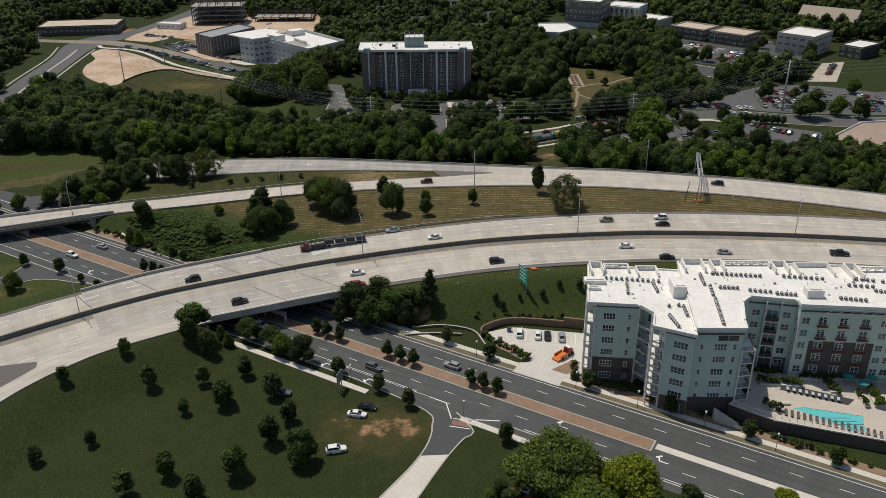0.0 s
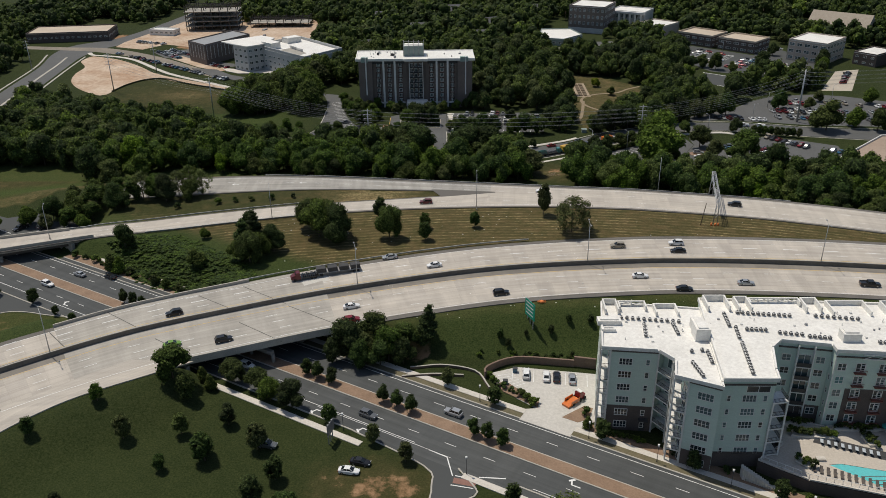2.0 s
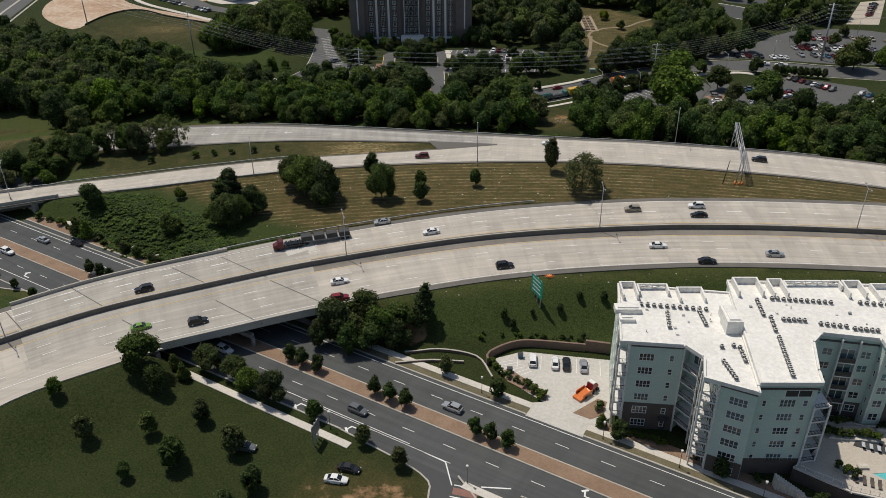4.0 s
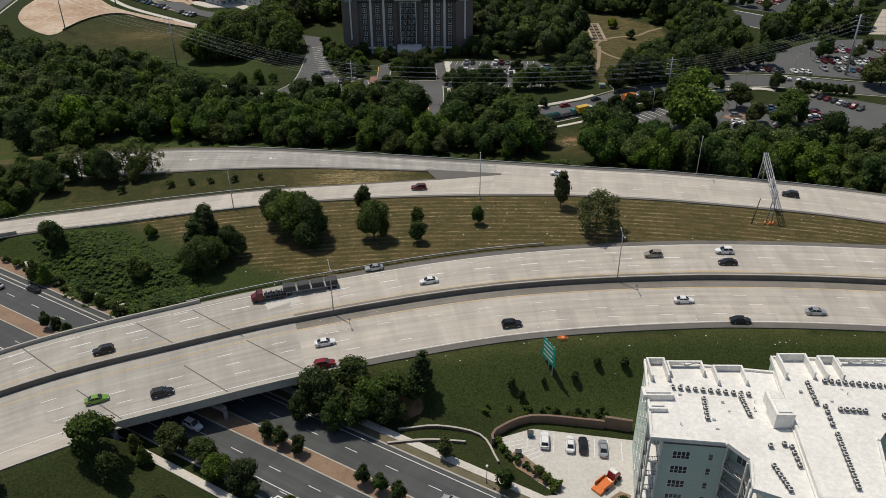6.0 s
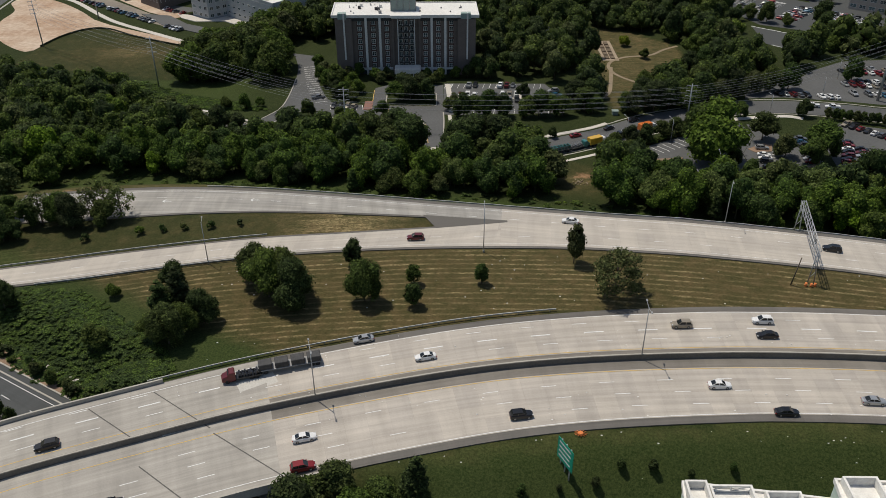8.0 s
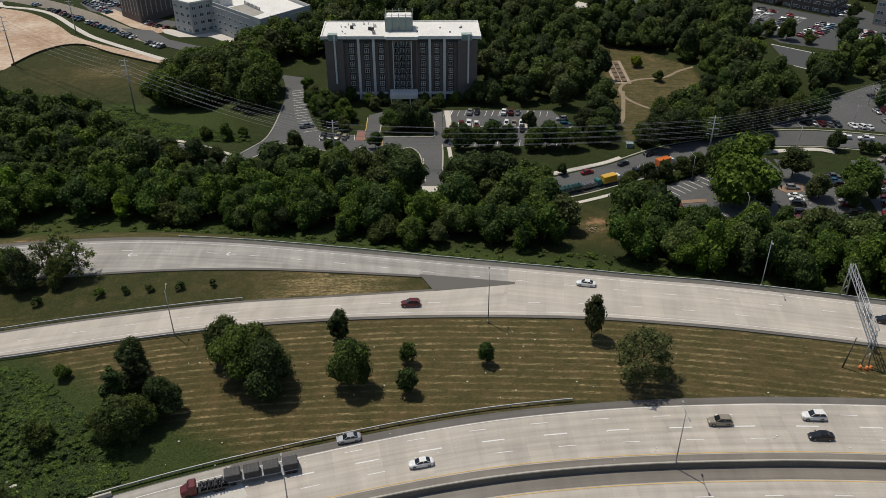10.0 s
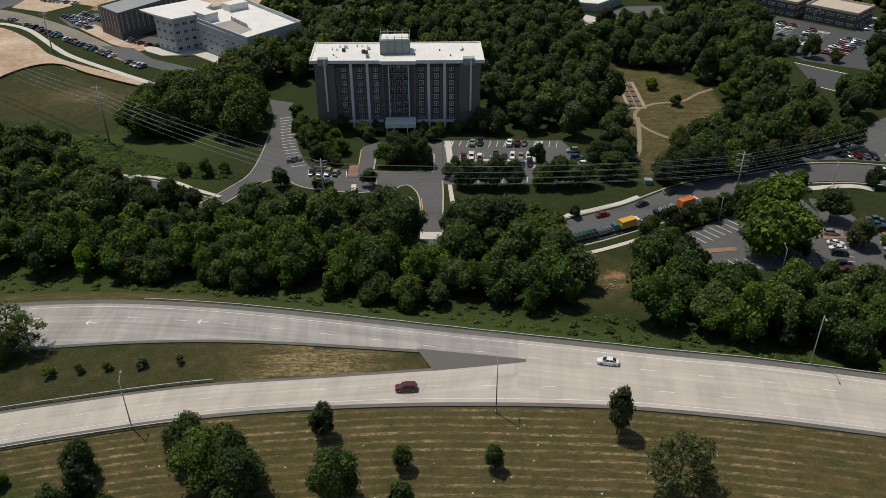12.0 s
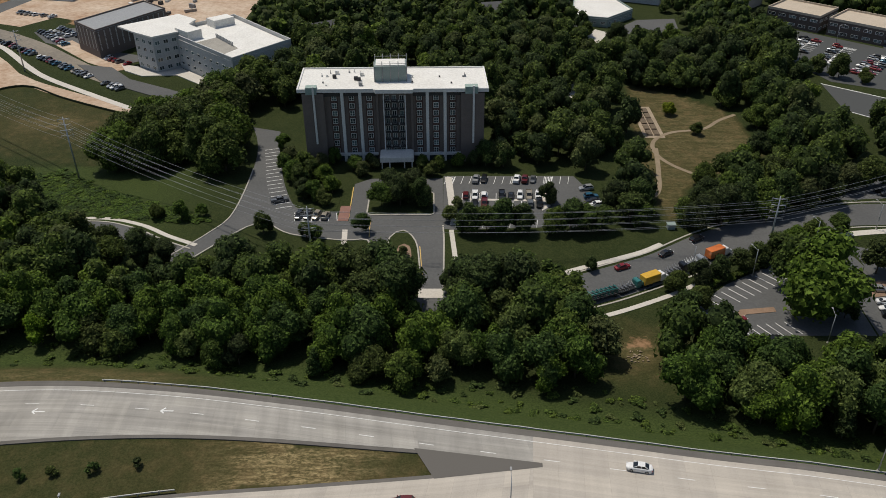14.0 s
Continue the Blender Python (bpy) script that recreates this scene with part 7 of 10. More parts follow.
def crown_skin(rng, h, r, t0, fine, shape="broad", boughs=7):
    """A crown between heights t0 and h: several uneven boughs grown into one another, each with clumps on it."""
    d, f = ball(fine)
    cs, rs, qs = [], [], []
    for k in range(boughs):
        a = k * 2.39996 + rng.normal() * 0.4
        q = (k + 0.3 + 0.5 * rng.random()) / boughs
        if shape == "cone":
            cs.append((0.06 * r * math.cos(a), 0.06 * r * math.sin(a), 0.06 + 0.8 * q))
            rs.append(r * (1.0 - 0.80 * q))
            qs.append(0.30)
        elif shape == "oval":
            w = r * 0.42 * math.sin(math.pi * (0.15 + 0.75 * q))
            cs.append((w * math.cos(a), w * math.sin(a), 0.12 + 0.72 * q))
            rs.append(r * (0.50 + 0.22 * rng.random()) * (1.08 - 0.4 * q))
            qs.append(0.24 + 0.06 * rng.random())
        else:
            w = r * (0.74 - 0.62 * q ** 1.6) * (0.75 + 0.4 * rng.random())
            cs.append((w * math.cos(a), w * math.sin(a), 0.22 + 0.52 * q + rng.normal() * 0.04))
            rs.append(r * (0.36 + 0.26 * rng.random()))
            qs.append((0.20 + 0.10 * rng.random()) if k else 0.34)
    if shape == "broad":
        cs.append((0, 0, 0.42))
        rs.append(r * 0.55)
        qs.append(0.36)
    cs, rs, qs = np.array(cs), np.array(rs), np.array(qs)
    half = np.stack([rs, rs, qs], 1)
    vs, fs, base = [], [], 0
    for k in range(len(cs)):
        rad = 0.72 + 0.26 * billows(rng, d, 16, 0.62) + rng.normal(size=len(d)) * 0.06
        v = cs[k] + d * rad[:, None] * half[k]
        mid = v[f].mean(1)
        hid = np.zeros(len(f), bool)
        for j in range(len(cs)):
            if j != k:
                hid |= (((mid - cs[j]) / half[j]) ** 2).sum(1) < 0.60
        vs.append(v)
        fs.append(f[~hid] + base)
        base += len(v)
    v, f = np.vstack(vs), np.vstack(fs)
    used, inv = np.unique(f, return_inverse=True)
    v, f = v[used], inv.reshape(f.shape)
    z = v[:, 2]
    v[:, 2] = t0 + (h - t0) * (z - z.min()) / (z.max() - z.min())
    return v, f


def leaf_cards(rng, v, f, count, size, lift=0.3):
    """Leaf sprays on a crown's skin: small three-sided blades facing roughly outward, ragged past the outline."""
    a, b, c = v[f[:, 0]], v[f[:, 1]], v[f[:, 2]]
    nrm = np.cross(b - a, c - a)
    area = np.linalg.norm(nrm, axis=1)
    nrm /= area[:, None] + 1e-9
    w = area * np.clip(nrm[:, 2] + 0.75, 0.12, 1.5)
    k = rng.choice(len(f), count, p=w / w.sum())
    u, q = rng.random((count, 1)), rng.random((count, 1))
    flip = (u + q) > 1
    u, q = np.where(flip, 1 - u, u), np.where(flip, 1 - q, q)
    p = a[k] + (b - a)[k] * u + (c - a)[k] * q + nrm[k] * (lift * (rng.random((count, 1)) ** 2.2 * 2.4 - 0.12))
    n2 = nrm[k] + rng.normal(size=(count, 3)) * 0.42 + np.array([0, 0, 0.25])
    n2 /= np.linalg.norm(n2, axis=1)[:, None]
    e = np.cross(n2, rng.normal(size=(count, 3)))
    e /= np.linalg.norm(e, axis=1)[:, None]
    g = np.cross(n2, e)
    s = (size * (0.55 + 0.8 * rng.random(count)))[:, None]
    verts = np.stack([p - e * s * 0.6 - g * s * 0.3, p + e * s * 0.6 - g * s * 0.38, p + g * s * 0.62 + e * s * (0.5 * rng.random((count, 1)) - 0.25)], 1).reshape(-1, 3)
    return verts, np.arange(count * 3).reshape(-1, 3)


def stacked_skin(rng, lobes, fine=1):
    """Several small leafy masses joined, for layered conifers and open crowns."""
    d, f = ball(fine)
    vs, fs = [], []
    for cx, cy, cz, r, sq in lobes:
        rad = r * (0.86 + 0.28 * rng.random(len(d)))
        fs.append(f + len(d) * len(vs))
        vs.append(d * rad[:, None] * np.array([1, 1, sq]) + np.array([cx, cy, cz]))
    return np.vstack(vs), np.vstack(fs)


def make_tree(name, seed, h, r, shape="broad", leaves=1500, leaf=LEAF, size=0.85, trunk_show=0.16, label="", category="tree", fine=2, boughs=7):
    """A tree of height h and crown radius r: tapered trunk with limbs, and a crown of boughs with leaf sprays."""
    rng = np.random.default_rng(seed)
    t0 = h * trunk_show
    limbs = []
    if shape == "pine":
        lobes = []
        for k in range(13):
            q = k / 12
            a = k * 2.4 + rng.random()
            lobes.append((0.42 * r * (1 - 0.6 * q) * math.cos(a), 0.42 * r * (1 - 0.6 * q) * math.sin(a), h * (0.22 + 0.70 * q), r * (0.66 - 0.42 * q) * (0.8 + 0.4 * rng.random()), 0.55))
        v, f = stacked_skin(rng, lobes, 2)
        limbs = [lo[:3] for lo in lobes[:6]]
    elif shape == "sparse":
        lobes = []
        for k in range(26):
            a, q = k * 2.4, (k + rng.random()) / 26
            w = r * (0.45 + 0.50 * rng.random()) * math.sin(math.pi * (0.25 + 0.66 * q))
            lobes.append((w * math.cos(a), w * math.sin(a), t0 + (h - t0) * (0.10 + 0.82 * q), r * (0.13 + 0.11 * rng.random()), 0.75))
        v, f = stacked_skin(rng, lobes, 1)
        limbs = [lo[:3] for lo in lobes[::2]]
    else:
        v, f = crown_skin(rng, h, r, t0, fine, shape, boughs)
        for k in range(6):
            a = k * 1.05 + rng.random() * 0.5
            limbs.append((r * 0.6 * math.cos(a), r * 0.6 * math.sin(a), t0 + (h - t0) * (0.3 + 0.08 * k)))
    tree = empty(name)
    bm = bmesh.new()
    lean = Vector((rng.normal() * 0.02 * h, rng.normal() * 0.02 * h, 0))
    tr = max(0.07, 0.022 * h)
    if shape != "shrub":
        add_tube(bm, (0, 0, -0.4), Vector((0, 0, h * 0.35)) + lean * 0.5, tr, tr * 0.75, 7)
        add_tube(bm, Vector((0, 0, h * 0.35)) + lean * 0.5, Vector((0, 0, h * 0.8)) + lean, tr * 0.75, tr * 0.25, 6)
    for x, y, z in limbs:
        add_tube(bm, (0, 0, max(0.1, z * 0.62)), (x * 0.9, y * 0.9, z), tr * 0.45, tr * 0.12, 5)
    part("trunk", bm, BARK, tree)
    lv, lf = leaf_cards(rng, v, f, leaves, size, 0.075 * r + 0.05 if shape != "sparse" else 0.5)
    if shape == "sparse":
        v, f = np.zeros((0, 3)), np.zeros((0, 3), int)
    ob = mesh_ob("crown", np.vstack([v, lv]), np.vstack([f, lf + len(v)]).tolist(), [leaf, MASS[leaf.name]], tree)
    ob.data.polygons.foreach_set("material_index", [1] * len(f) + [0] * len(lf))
    ob.data.polygons.foreach_set("use_smooth", [True] * len(f) + [False] * len(lf))
    ob["label"] = "uneven green leafy crown"
    tagged(tree, label or "leafy green tree standing in grass", category)
    return tree


def put_tree(src, x, y, scale=1.0, turn=None, z=None, group="", label="", tall=1.0):
    turn = RT.uniform(0, 360) if turn is None else turn
    z = gz(x, y) if z is None else z
    ob = copy_thing(src, pose(x, y, z, 0, 0, turn))
    ob.scale = (scale, scale, scale * tall)
    return tagged(ob, label, "", group)


RT = random.Random(11)

# kinds of tree; each is set down once where it belongs and copied from there
BROAD = [make_tree("tree", 21 + k, h, r, "broad", 2500, (LEAF, LEAF_DARK, LEAF_OLIVE, LEAF_MID, LEAF_MID, LEAF, LEAF_DARK)[k], 0.62, 0.06, "tall broadleaf tree in the woodland belt") for k, (h, r) in enumerate(((13, 5.6), (15, 6.2), (11, 5.0), (14, 5.4), (12, 5.8), (12.5, 6.4), (14.5, 5.6)))]
BANK = [make_tree("tree", 121 + k, h, r, "broad", 5600, (LEAF, LEAF_DARK, LEAF_MID)[k], 0.40, 0.05, "full broadleaf tree on the mown highway bank", fine=2, boughs=9) for k, (h, r) in enumerate(((12.5, 5.4), (13, 5.2), (12, 5.0)))]
PINE = [make_tree("tree", 41 + k, h, r, "pine", 1700, LEAF_DARK, 0.6, 0.3, "dark conifer with layered branches") for k, (h, r) in enumerate(((15, 4.0), (12, 3.4)))]
LAWN = [make_tree("tree", 51 + k, 6.5, 2.5, "oval", 1500, (LEAF_DARK, LEAF_MID, LEAF_OLIVE, LEAF_DARK)[k], 0.36, 0.14, "young broadleaf tree on mown lawn", fine=1, boughs=9) for k in range(4)]
STREET = [make_tree("street_tree", 61 + k, 4.3, 1.45, "oval", 1300, LEAF_DARK, 0.25, 0.16, "dense trimmed young tree in the mulched median", fine=1, boughs=6) for k in range(2)]
CONIFER = [make_tree("conifer", 71, 4.5, 1.7, "cone", 1400, LEAF, 0.26, 0.04, "bright green cone-shaped evergreen", fine=2, boughs=5)]
SHRUB = [make_tree("shrub", 75 + k, 1.6, 1.1, "shrub", 300, (LEAF, LEAF_DARK)[k], 0.24, 0.0, "rounded dark evergreen shrub in mulch", "shrub", fine=1, boughs=4) for k in range(2)]
SPARSE = [make_tree("tree", 81 + k, 11, 4.6, "sparse", 1500, (LEAF_OLIVE, LEAF)[k], 0.46, 0.1, "open-crowned tree with visible limbs") for k in range(2)]
BIGSPARSE = [make_tree("tree", 85, 12.0, 7.0, "sparse", 4800, LEAF_OLIVE, 0.44, 0.12, "open-crowned tree with visible limbs on the bank")]
USED = set()


def tree_at(kinds, x, y, k=None, scale=1.0, **kw):
    """Set a tree of one of the kinds at a place; the first of each kind is moved there, later ones are copies."""
    src = kinds[k % len(kinds)] if k is not None else RT.choice(kinds)
    if src.name not in USED:
        USED.add(src.name)
        tall = kw.get("tall", 1.0)
        src.matrix_basis = pose(x, y, kw.get("z", gz(x, y)), 0, 0, RT.uniform(0, 360))
        src.scale = (scale, scale, scale * tall)
        return tagged(src, kw.get("label", ""), "", kw.get("group", ""))
    return put_tree(src, x, y, scale, **kw)


# young trees on the lawn inside the ramp: place and size
LAWN_TREES = [(-97, 159, .72), (-86, 171, .75), (-77, 162, 1.0), (-65, 152, .66), (-83, 140, .62), (-93, 134, .75), (-69, 124, 1.0), (-62, 130, 1.0), (-54, 123, 1.0),
              (-66, 176, 1.1), (-64, 164, .9), (-56, 155, 1.15), (-54, 168, .9), (-57, 157.5, .9), (-45, 159, 1.1), (-42, 141, 1.15), (-39, 149, .95), (-47, 130, 1.25)]
for k, (x, y, s) in enumerate(LAWN_TREES):
    tree_at(LAWN, x, y, k, s, group="young trees on the lawn")
tree_at(BROAD, -34, 135, 6, 0.62)
for x, y, s in ((-70.8, 180.6, 0.74), (-57, 185, 0.55), (-50, 182, 0.5), (-46, 177.5, 0.52), (-40, 174.5, 0.52)):
    tree_at(BROAD, x, y, None, s)
for k, s in enumerate((-25, -21.5, -17, -1, 3, 7.2, 24.5, 28, 32)):
    tree_at(STREET, *bl(s, 0.0), k, 1.2, group="street trees in the median")
for k, s in enumerate((-97.5, -93.2, -89.2)):
    tree_at(STREET, *bl(s, 1.6), k, 1.05, tall=1.15, group="street trees in the median")
for x, y in ((-30, 169), (-19, 161.5), (-11, 155), (12, 142), (-2, 184), (9.5, 176), (34, 163), (52, 153), (68, 144), (84, 135)):
    tree_at(LAWN, x, y, None, 0.8, group="street trees along the pavement")
for x, y, s in ((-65, 185, 1), (-62, 181.5, 1), (31, 167, .8), (-113, 247, 1.5), (-110, 246, 1.4)):
    tree_at(CONIFER, x, y, 0, s)
GOLD = [make_tree("tree", 91, 14.5, 8.0, "broad", 13000, LEAF_FRESH, 0.42, 0.06, "full green broadleaf tree beside the boulevard", fine=3, boughs=14), make_tree("tree", 92, 12, 6.2, "broad", 9000, LEAF_LIGHT, 0.4, 0.06, "bright yellow-green broadleaf tree beside the boulevard", fine=3, boughs=12)]
for x, y, k, s in ((21.5, 126, 0, 1.0), (36.2, 121.5, 1, 1.0), (27, 116, 0, .75), (68, 121, 1, .42)):
    tree_at(GOLD, x, y, k, s)
for x, y, s in ((48, 120, .5), (56, 117, .5), (10, 124, .35), (7.5, 121, .35), (12, 120, .4), (30, 121, .5)):
    tree_at(BROAD, x, y, None, s)
# trees on the grass between highway and ramps
for x, y, k, s in ((-71, 265, 1, .66), (-46.5, 261, 0, 1.08), (-39.5, 257.5, 1, 1.02), (-51, 268, 2, .9), (-60, 250.5, 1, .74), (-66, 243, 2, .86), (-70.5, 244.5, 0, .55), (-63.5, 246, 0, .7), (-43.5, 264, 0, .95)):
    tree_at(BANK, x, y, k, s)
for x, y, k, s in ((-67, 256, 0, .85), (-70, 252, 1, .95)):
    tree_at(PINE, x, y, k, s)
for x, y, s, t in ((-27, 274, 1.15, 1.1), (-11, 265.5, .85, 1.05), (-10.5, 256, .95, 1.05), (30, 274, 1.15, 1.5), (6, 265, .8, 1.1), ):
    tree_at(LAWN, x, y, None, s, tall=t)
tree_at(BANK, -22.6, 258.6, 2, 0.82, tall=1.15)
tree_at(BIGSPARSE, 38.0, 259.0, 0, 1.0)
for x, y, s in ((-29, 197, .76), (-24, 196, .74), (-18, 195.5, .72), (-13.5, 198.5, .6), (-22, 200.5, .62), (-27.5, 200, .6), (-20, 192.5, .52), (-25, 192.5, .52), (-14, 194, .5), (-32, 195, .48)):
    tree_at(BROAD, x, y, None, s)


for x, y, s in ((-98.5, 303, .95), (-104, 306, 1.0), (-108, 303.6, .9), (-120.5, 299.7, 1.0)):
    tree_at(SPARSE, x, y, None, s)
for x, y, k, s in ((-111, 297.5, 1, .85), (-115.5, 300.5, 2, .8), (-102, 300, 0, .62), (-128, 290.9, 1, .8)):
    tree_at(BANK, x, y, k, s)
for x, y, s in ((-124, 299, .6), (-130, 297, .62), (-137, 295, .66), (-144, 292, .68), (-151, 288, .64), (-136, 288, .55), (-143, 284, .6), (-150, 280, .58), (-128, 291, .5), (-158, 284, .6), (-131, 303, .55), (-139, 301, .6), (-146, 298, .6), (-113, 260, .55), (-154, 331, 1.0), (-144, 327, .95), (-134, 333, .9), (-124, 291, .4), (-168, 279, .5), (-176, 276, .55), (-137, 281, .45), (-84, 244, .5), (-138, 214, .5), (-150, 205, .5), (-86, 262, .3)):
    tree_at(BROAD, x, y, None, s)
for x, y, s in ((-96, 238, .55), (-91, 235, .6), (-86, 232.5, .55), (-129, 226, .8), (-119, 219, .5), (-112, 215, .5), (-143, 231, .7)):
    tree_at(LAWN, x, y, None, s)
for x, y, s in ((26, 203, .42), (31, 206, .4), (37, 206, .42), (12, 201, .45), (14, 199, .4), (19, 202, .3), (44, 205, .35), (52, 206, .35)):
    tree_at(LAWN, x, y, None, s, label="small young shrub-like tree on the bank")
for k in range(34):
    x = RT.uniform(6, 34)
    tree_at(SHRUB, x, 195.5 + RT.uniform(-0.3, 2.2) - 0.03 * abs(x - 15), None, RT.uniform(0.45, 0.8), group="shrubs above the wall")
for x, y, s in ((10.8, 184.2, 1.0), (12.4, 183, 1.1), (14.2, 181.4, 1.0), (16.0, 179.6, 1.2), (17.6, 178.0, 1.2), (19.4, 176.2, 1.2), (9.4, 186.2, .9), (8.6, 188, .9), (31.6, 172.2, 1.3)):
    tree_at(SHRUB, x, y, None, s, group="shrubs in the planting bed")
for k in range(9):
    tree_at(SHRUB, 36 + k * 0.85 + RT.uniform(-.2, .2), 164.6 - k * 0.34 + RT.uniform(-.3, .3), None, 0.75, group="shrubs along the house")
for k in range(22):
    s = RT.uniform(66, 130)
    p = bl(s, RT.uniform(16.2, 17.2))
    tree_at(SHRUB, p[0], p[1], None, RT.uniform(0.6, 1.1), group="shrubs below the terrace")
for px0, py0, px1, py1, n in ((76, 161.5, 85, 160.4, 12), (92, 161, 92.6, 157.4, 5), (101.8, 159, 100.8, 152, 8), (74.2, 152.2, 76.2, 150.6, 4)):
    for k in range(n):
        u = k / max(1, n - 1)
        tree_at(SHRUB, px0 + (px1 - px0) * u + RT.uniform(-.4, .4), py0 + (py1 - py0) * u + RT.uniform(-.5, .5), None, RT.uniform(0.7, 1.1), z=3.45, group="shrubs in the planters")
for k in range(17):
    tree_at(SHRUB, *bl(-138 + 4.3 * k, 15.2 + RT.uniform(-.8, .8)), None, RT.uniform(0.9, 1.7), group="shrubs beside the boulevard")
for px0, py0, px1, py1, n in ((74.5, 165.7, 81.5, 164.8, 9), (86.5, 163.4, 95.5, 162.8, 10), (104.5, 154, 104.6, 149.5, 5), (97.7, 152, 97.7, 157, 5)):
    for k in range(n):
        u = k / (n - 1)
        tree_at(SHRUB, px0 + (px1 - px0) * u, py0 + (py1 - py0) * u + RT.uniform(-.1, .1), None, RT.uniform(0.5, 0.9), z=3.5, group="shrubs in the planters")
# trees round the tower, its car park, the far street and the park
for x, y, s in ((-25.5, 412, 0.66), (-19.5, 412.5, 0.72), (-13.5, 412, 0.66), (-22.5, 417.5, 0.66), (-16, 417.5, 0.66), (-53, 424, 0.6), (-53, 436, 0.62), (-59, 443, 0.6), (-64, 455, 0.45), (-48, 439, 0.5), (-47, 416, 0.5), (-46, 418, 0.42), (-33, 433.5, 0.5), (-10, 433.5, 0.42), (-86, 404, 0.45), (-94, 405, 0.4), (-80, 406, 0.32), (-112, 391, 0.85), (-50.5, 416, 0.36), (-60, 436, 0.5), (-44, 443, 0.42), (-31.5, 441, 0.36), (-13.6, 440, 0.36), (-1, 440, 0.42), (4, 440, 0.4), (2, 396, 0.68), (7, 395.8, 0.7), (12, 396, 0.7)):
    tree_at(BROAD, x, y, None, s)
for x, y, s in ((17, 396, 0.66), (-56, 429, 0.55), (-50, 431, 0.5), (-45, 428, 0.55), (-42, 421, 0.5), (-51, 418, 0.46), (-44, 413, 0.42), (-36, 437, 0.45), (-30, 438, 0.4), (-14, 437.5, 0.4), (-8, 438, 0.42), (8, 441, 0.6), (14, 440, 0.65), (27, 396.4, 0.66), (31.5, 396.4, 0.7), (36, 396.6, 0.7), (41, 397, 0.66), (50, 402, 0.8), (47, 408, 0.7), (54, 409, 0.7), (20, 352, 1.05), (26, 350, 0.95), (13, 357, 1.05), (22, 357, 0.9), (27, 343, 0.9), (4, 356, 1.1), (1, 349, 1.05), (9, 350, 1.0), (-19, 362, 1.05), (-25, 363.5, 1.0), (-31, 365, 1.0), (-17, 355, 1.1), (-24, 356, 1.0), (-36, 364, 0.9), (31, 337, 1.0), (24, 338, 0.95), (70, 397.5, 0.8), (77, 401, 0.85), (84, 404.5, 0.85), (91, 407.5, 0.9), (98, 410, 0.85), (105, 412.5, 0.9), (112, 415, 0.85), (74, 408, 0.8), (82, 413, 0.9), (90, 417, 0.85), (98, 419, 0.9), (106, 422, 0.85), (66, 403, 0.6), (53, 400, 0.6), (26.5, 414, 0.5), (-30, 396, 0.42), (-59, 395, 0.52)):
    tree_at(BROAD, x, y, None, s)
for x, y, s in ((-46, 393, 0.42), (-43, 391.5, 0.4), (-16.8, 383, 0.3), (-3.8, 402, 0.5), (-2, 410, 0.4), (35, 375.5, 0.3), (89, 359, 1.7), (86, 365, 1.2), (111.7, 374.4, 0.85), (115, 359.4, 0.8), (127.8, 359.5, 1.05), (122.2, 354.7, 0.7), (135, 397, 0.5), (95, 354, 0.5), (62, 368.5, 0.55), (68.5, 372, 0.5), (75, 375.5, 0.55), (81, 379, 0.55), (88, 383.5, 0.6), (94, 387, 0.6), (101, 391, 0.6), (110, 396, 0.5), (104, 416, 0.8), (113, 419, 0.9), (122, 423, 0.85), (131, 425, 0.85), (139, 427, 0.8), (96, 413, 0.7), (56, 366, 0.5), (60, 358, 0.55), (55, 352, 0.6), (86.5, 467, 0.4), (89, 524, 0.95), (103, 495, 0.8), (110, 472, 0.8), (112, 455, 0.85)):
    tree_at(BROAD, x, y, None, s)
for x, y, s in ((101, 444, 0.75), (93, 437, 0.75), (86, 431, 0.72), (78, 425.5, 0.66), (108, 446, 0.8), (118, 462, 0.85), (119, 478, 0.8), (117, 492, 0.85), (128, 452, 0.8), (120, 440, 0.8), (110, 433, 0.75), (100, 427, 0.72)  , (180, 400, 1.2), (196, 404, 0.8), (204, 398, 0.8), (186, 436, 0.6)):
    tree_at(BROAD, x, y, None, s)
tree_at(GOLD, 80, 486, 1, .42)
for x, y in ((170, 438), (196, 452), (222, 446), (258, 456), (170, 521), (190, 524), (177, 479), (211, 566), (231, 534), (155, 534), (162, 527), (148, 531), (183, 506), (189, 500), (195, 492), (201, 484), (216, 500), (221, 511), (226, 521), (231, 531), (210, 488), (204, 598), (150, 600), (146, 585), (120, 600), (128, 612), (140, 604), (122, 585), (135, 580), (118, 572), (141, 566), (100, 575), (86, 568), (74, 572), (62, 585), (116, 640), (110, 628), (146, 640), (172, 640), (196, 640), (230, 602), (246, 590)):
    tree_at(BROAD, x, y, None, RT.uniform(.5, .78))
for k in range(9):
    tree_at(LAWN, 143 + 2.4 * k, 394.5 - 0.8 * k + RT.uniform(-.3, .3), None, 0.72, group="trimmed trees along the far street")
for k in range(26):
    tree_at(SHRUB, 61 + 1.15 * k, 365.2 + 0.66 * k + RT.uniform(-.2, .2), None, 1.1, group="hedge along the far street")

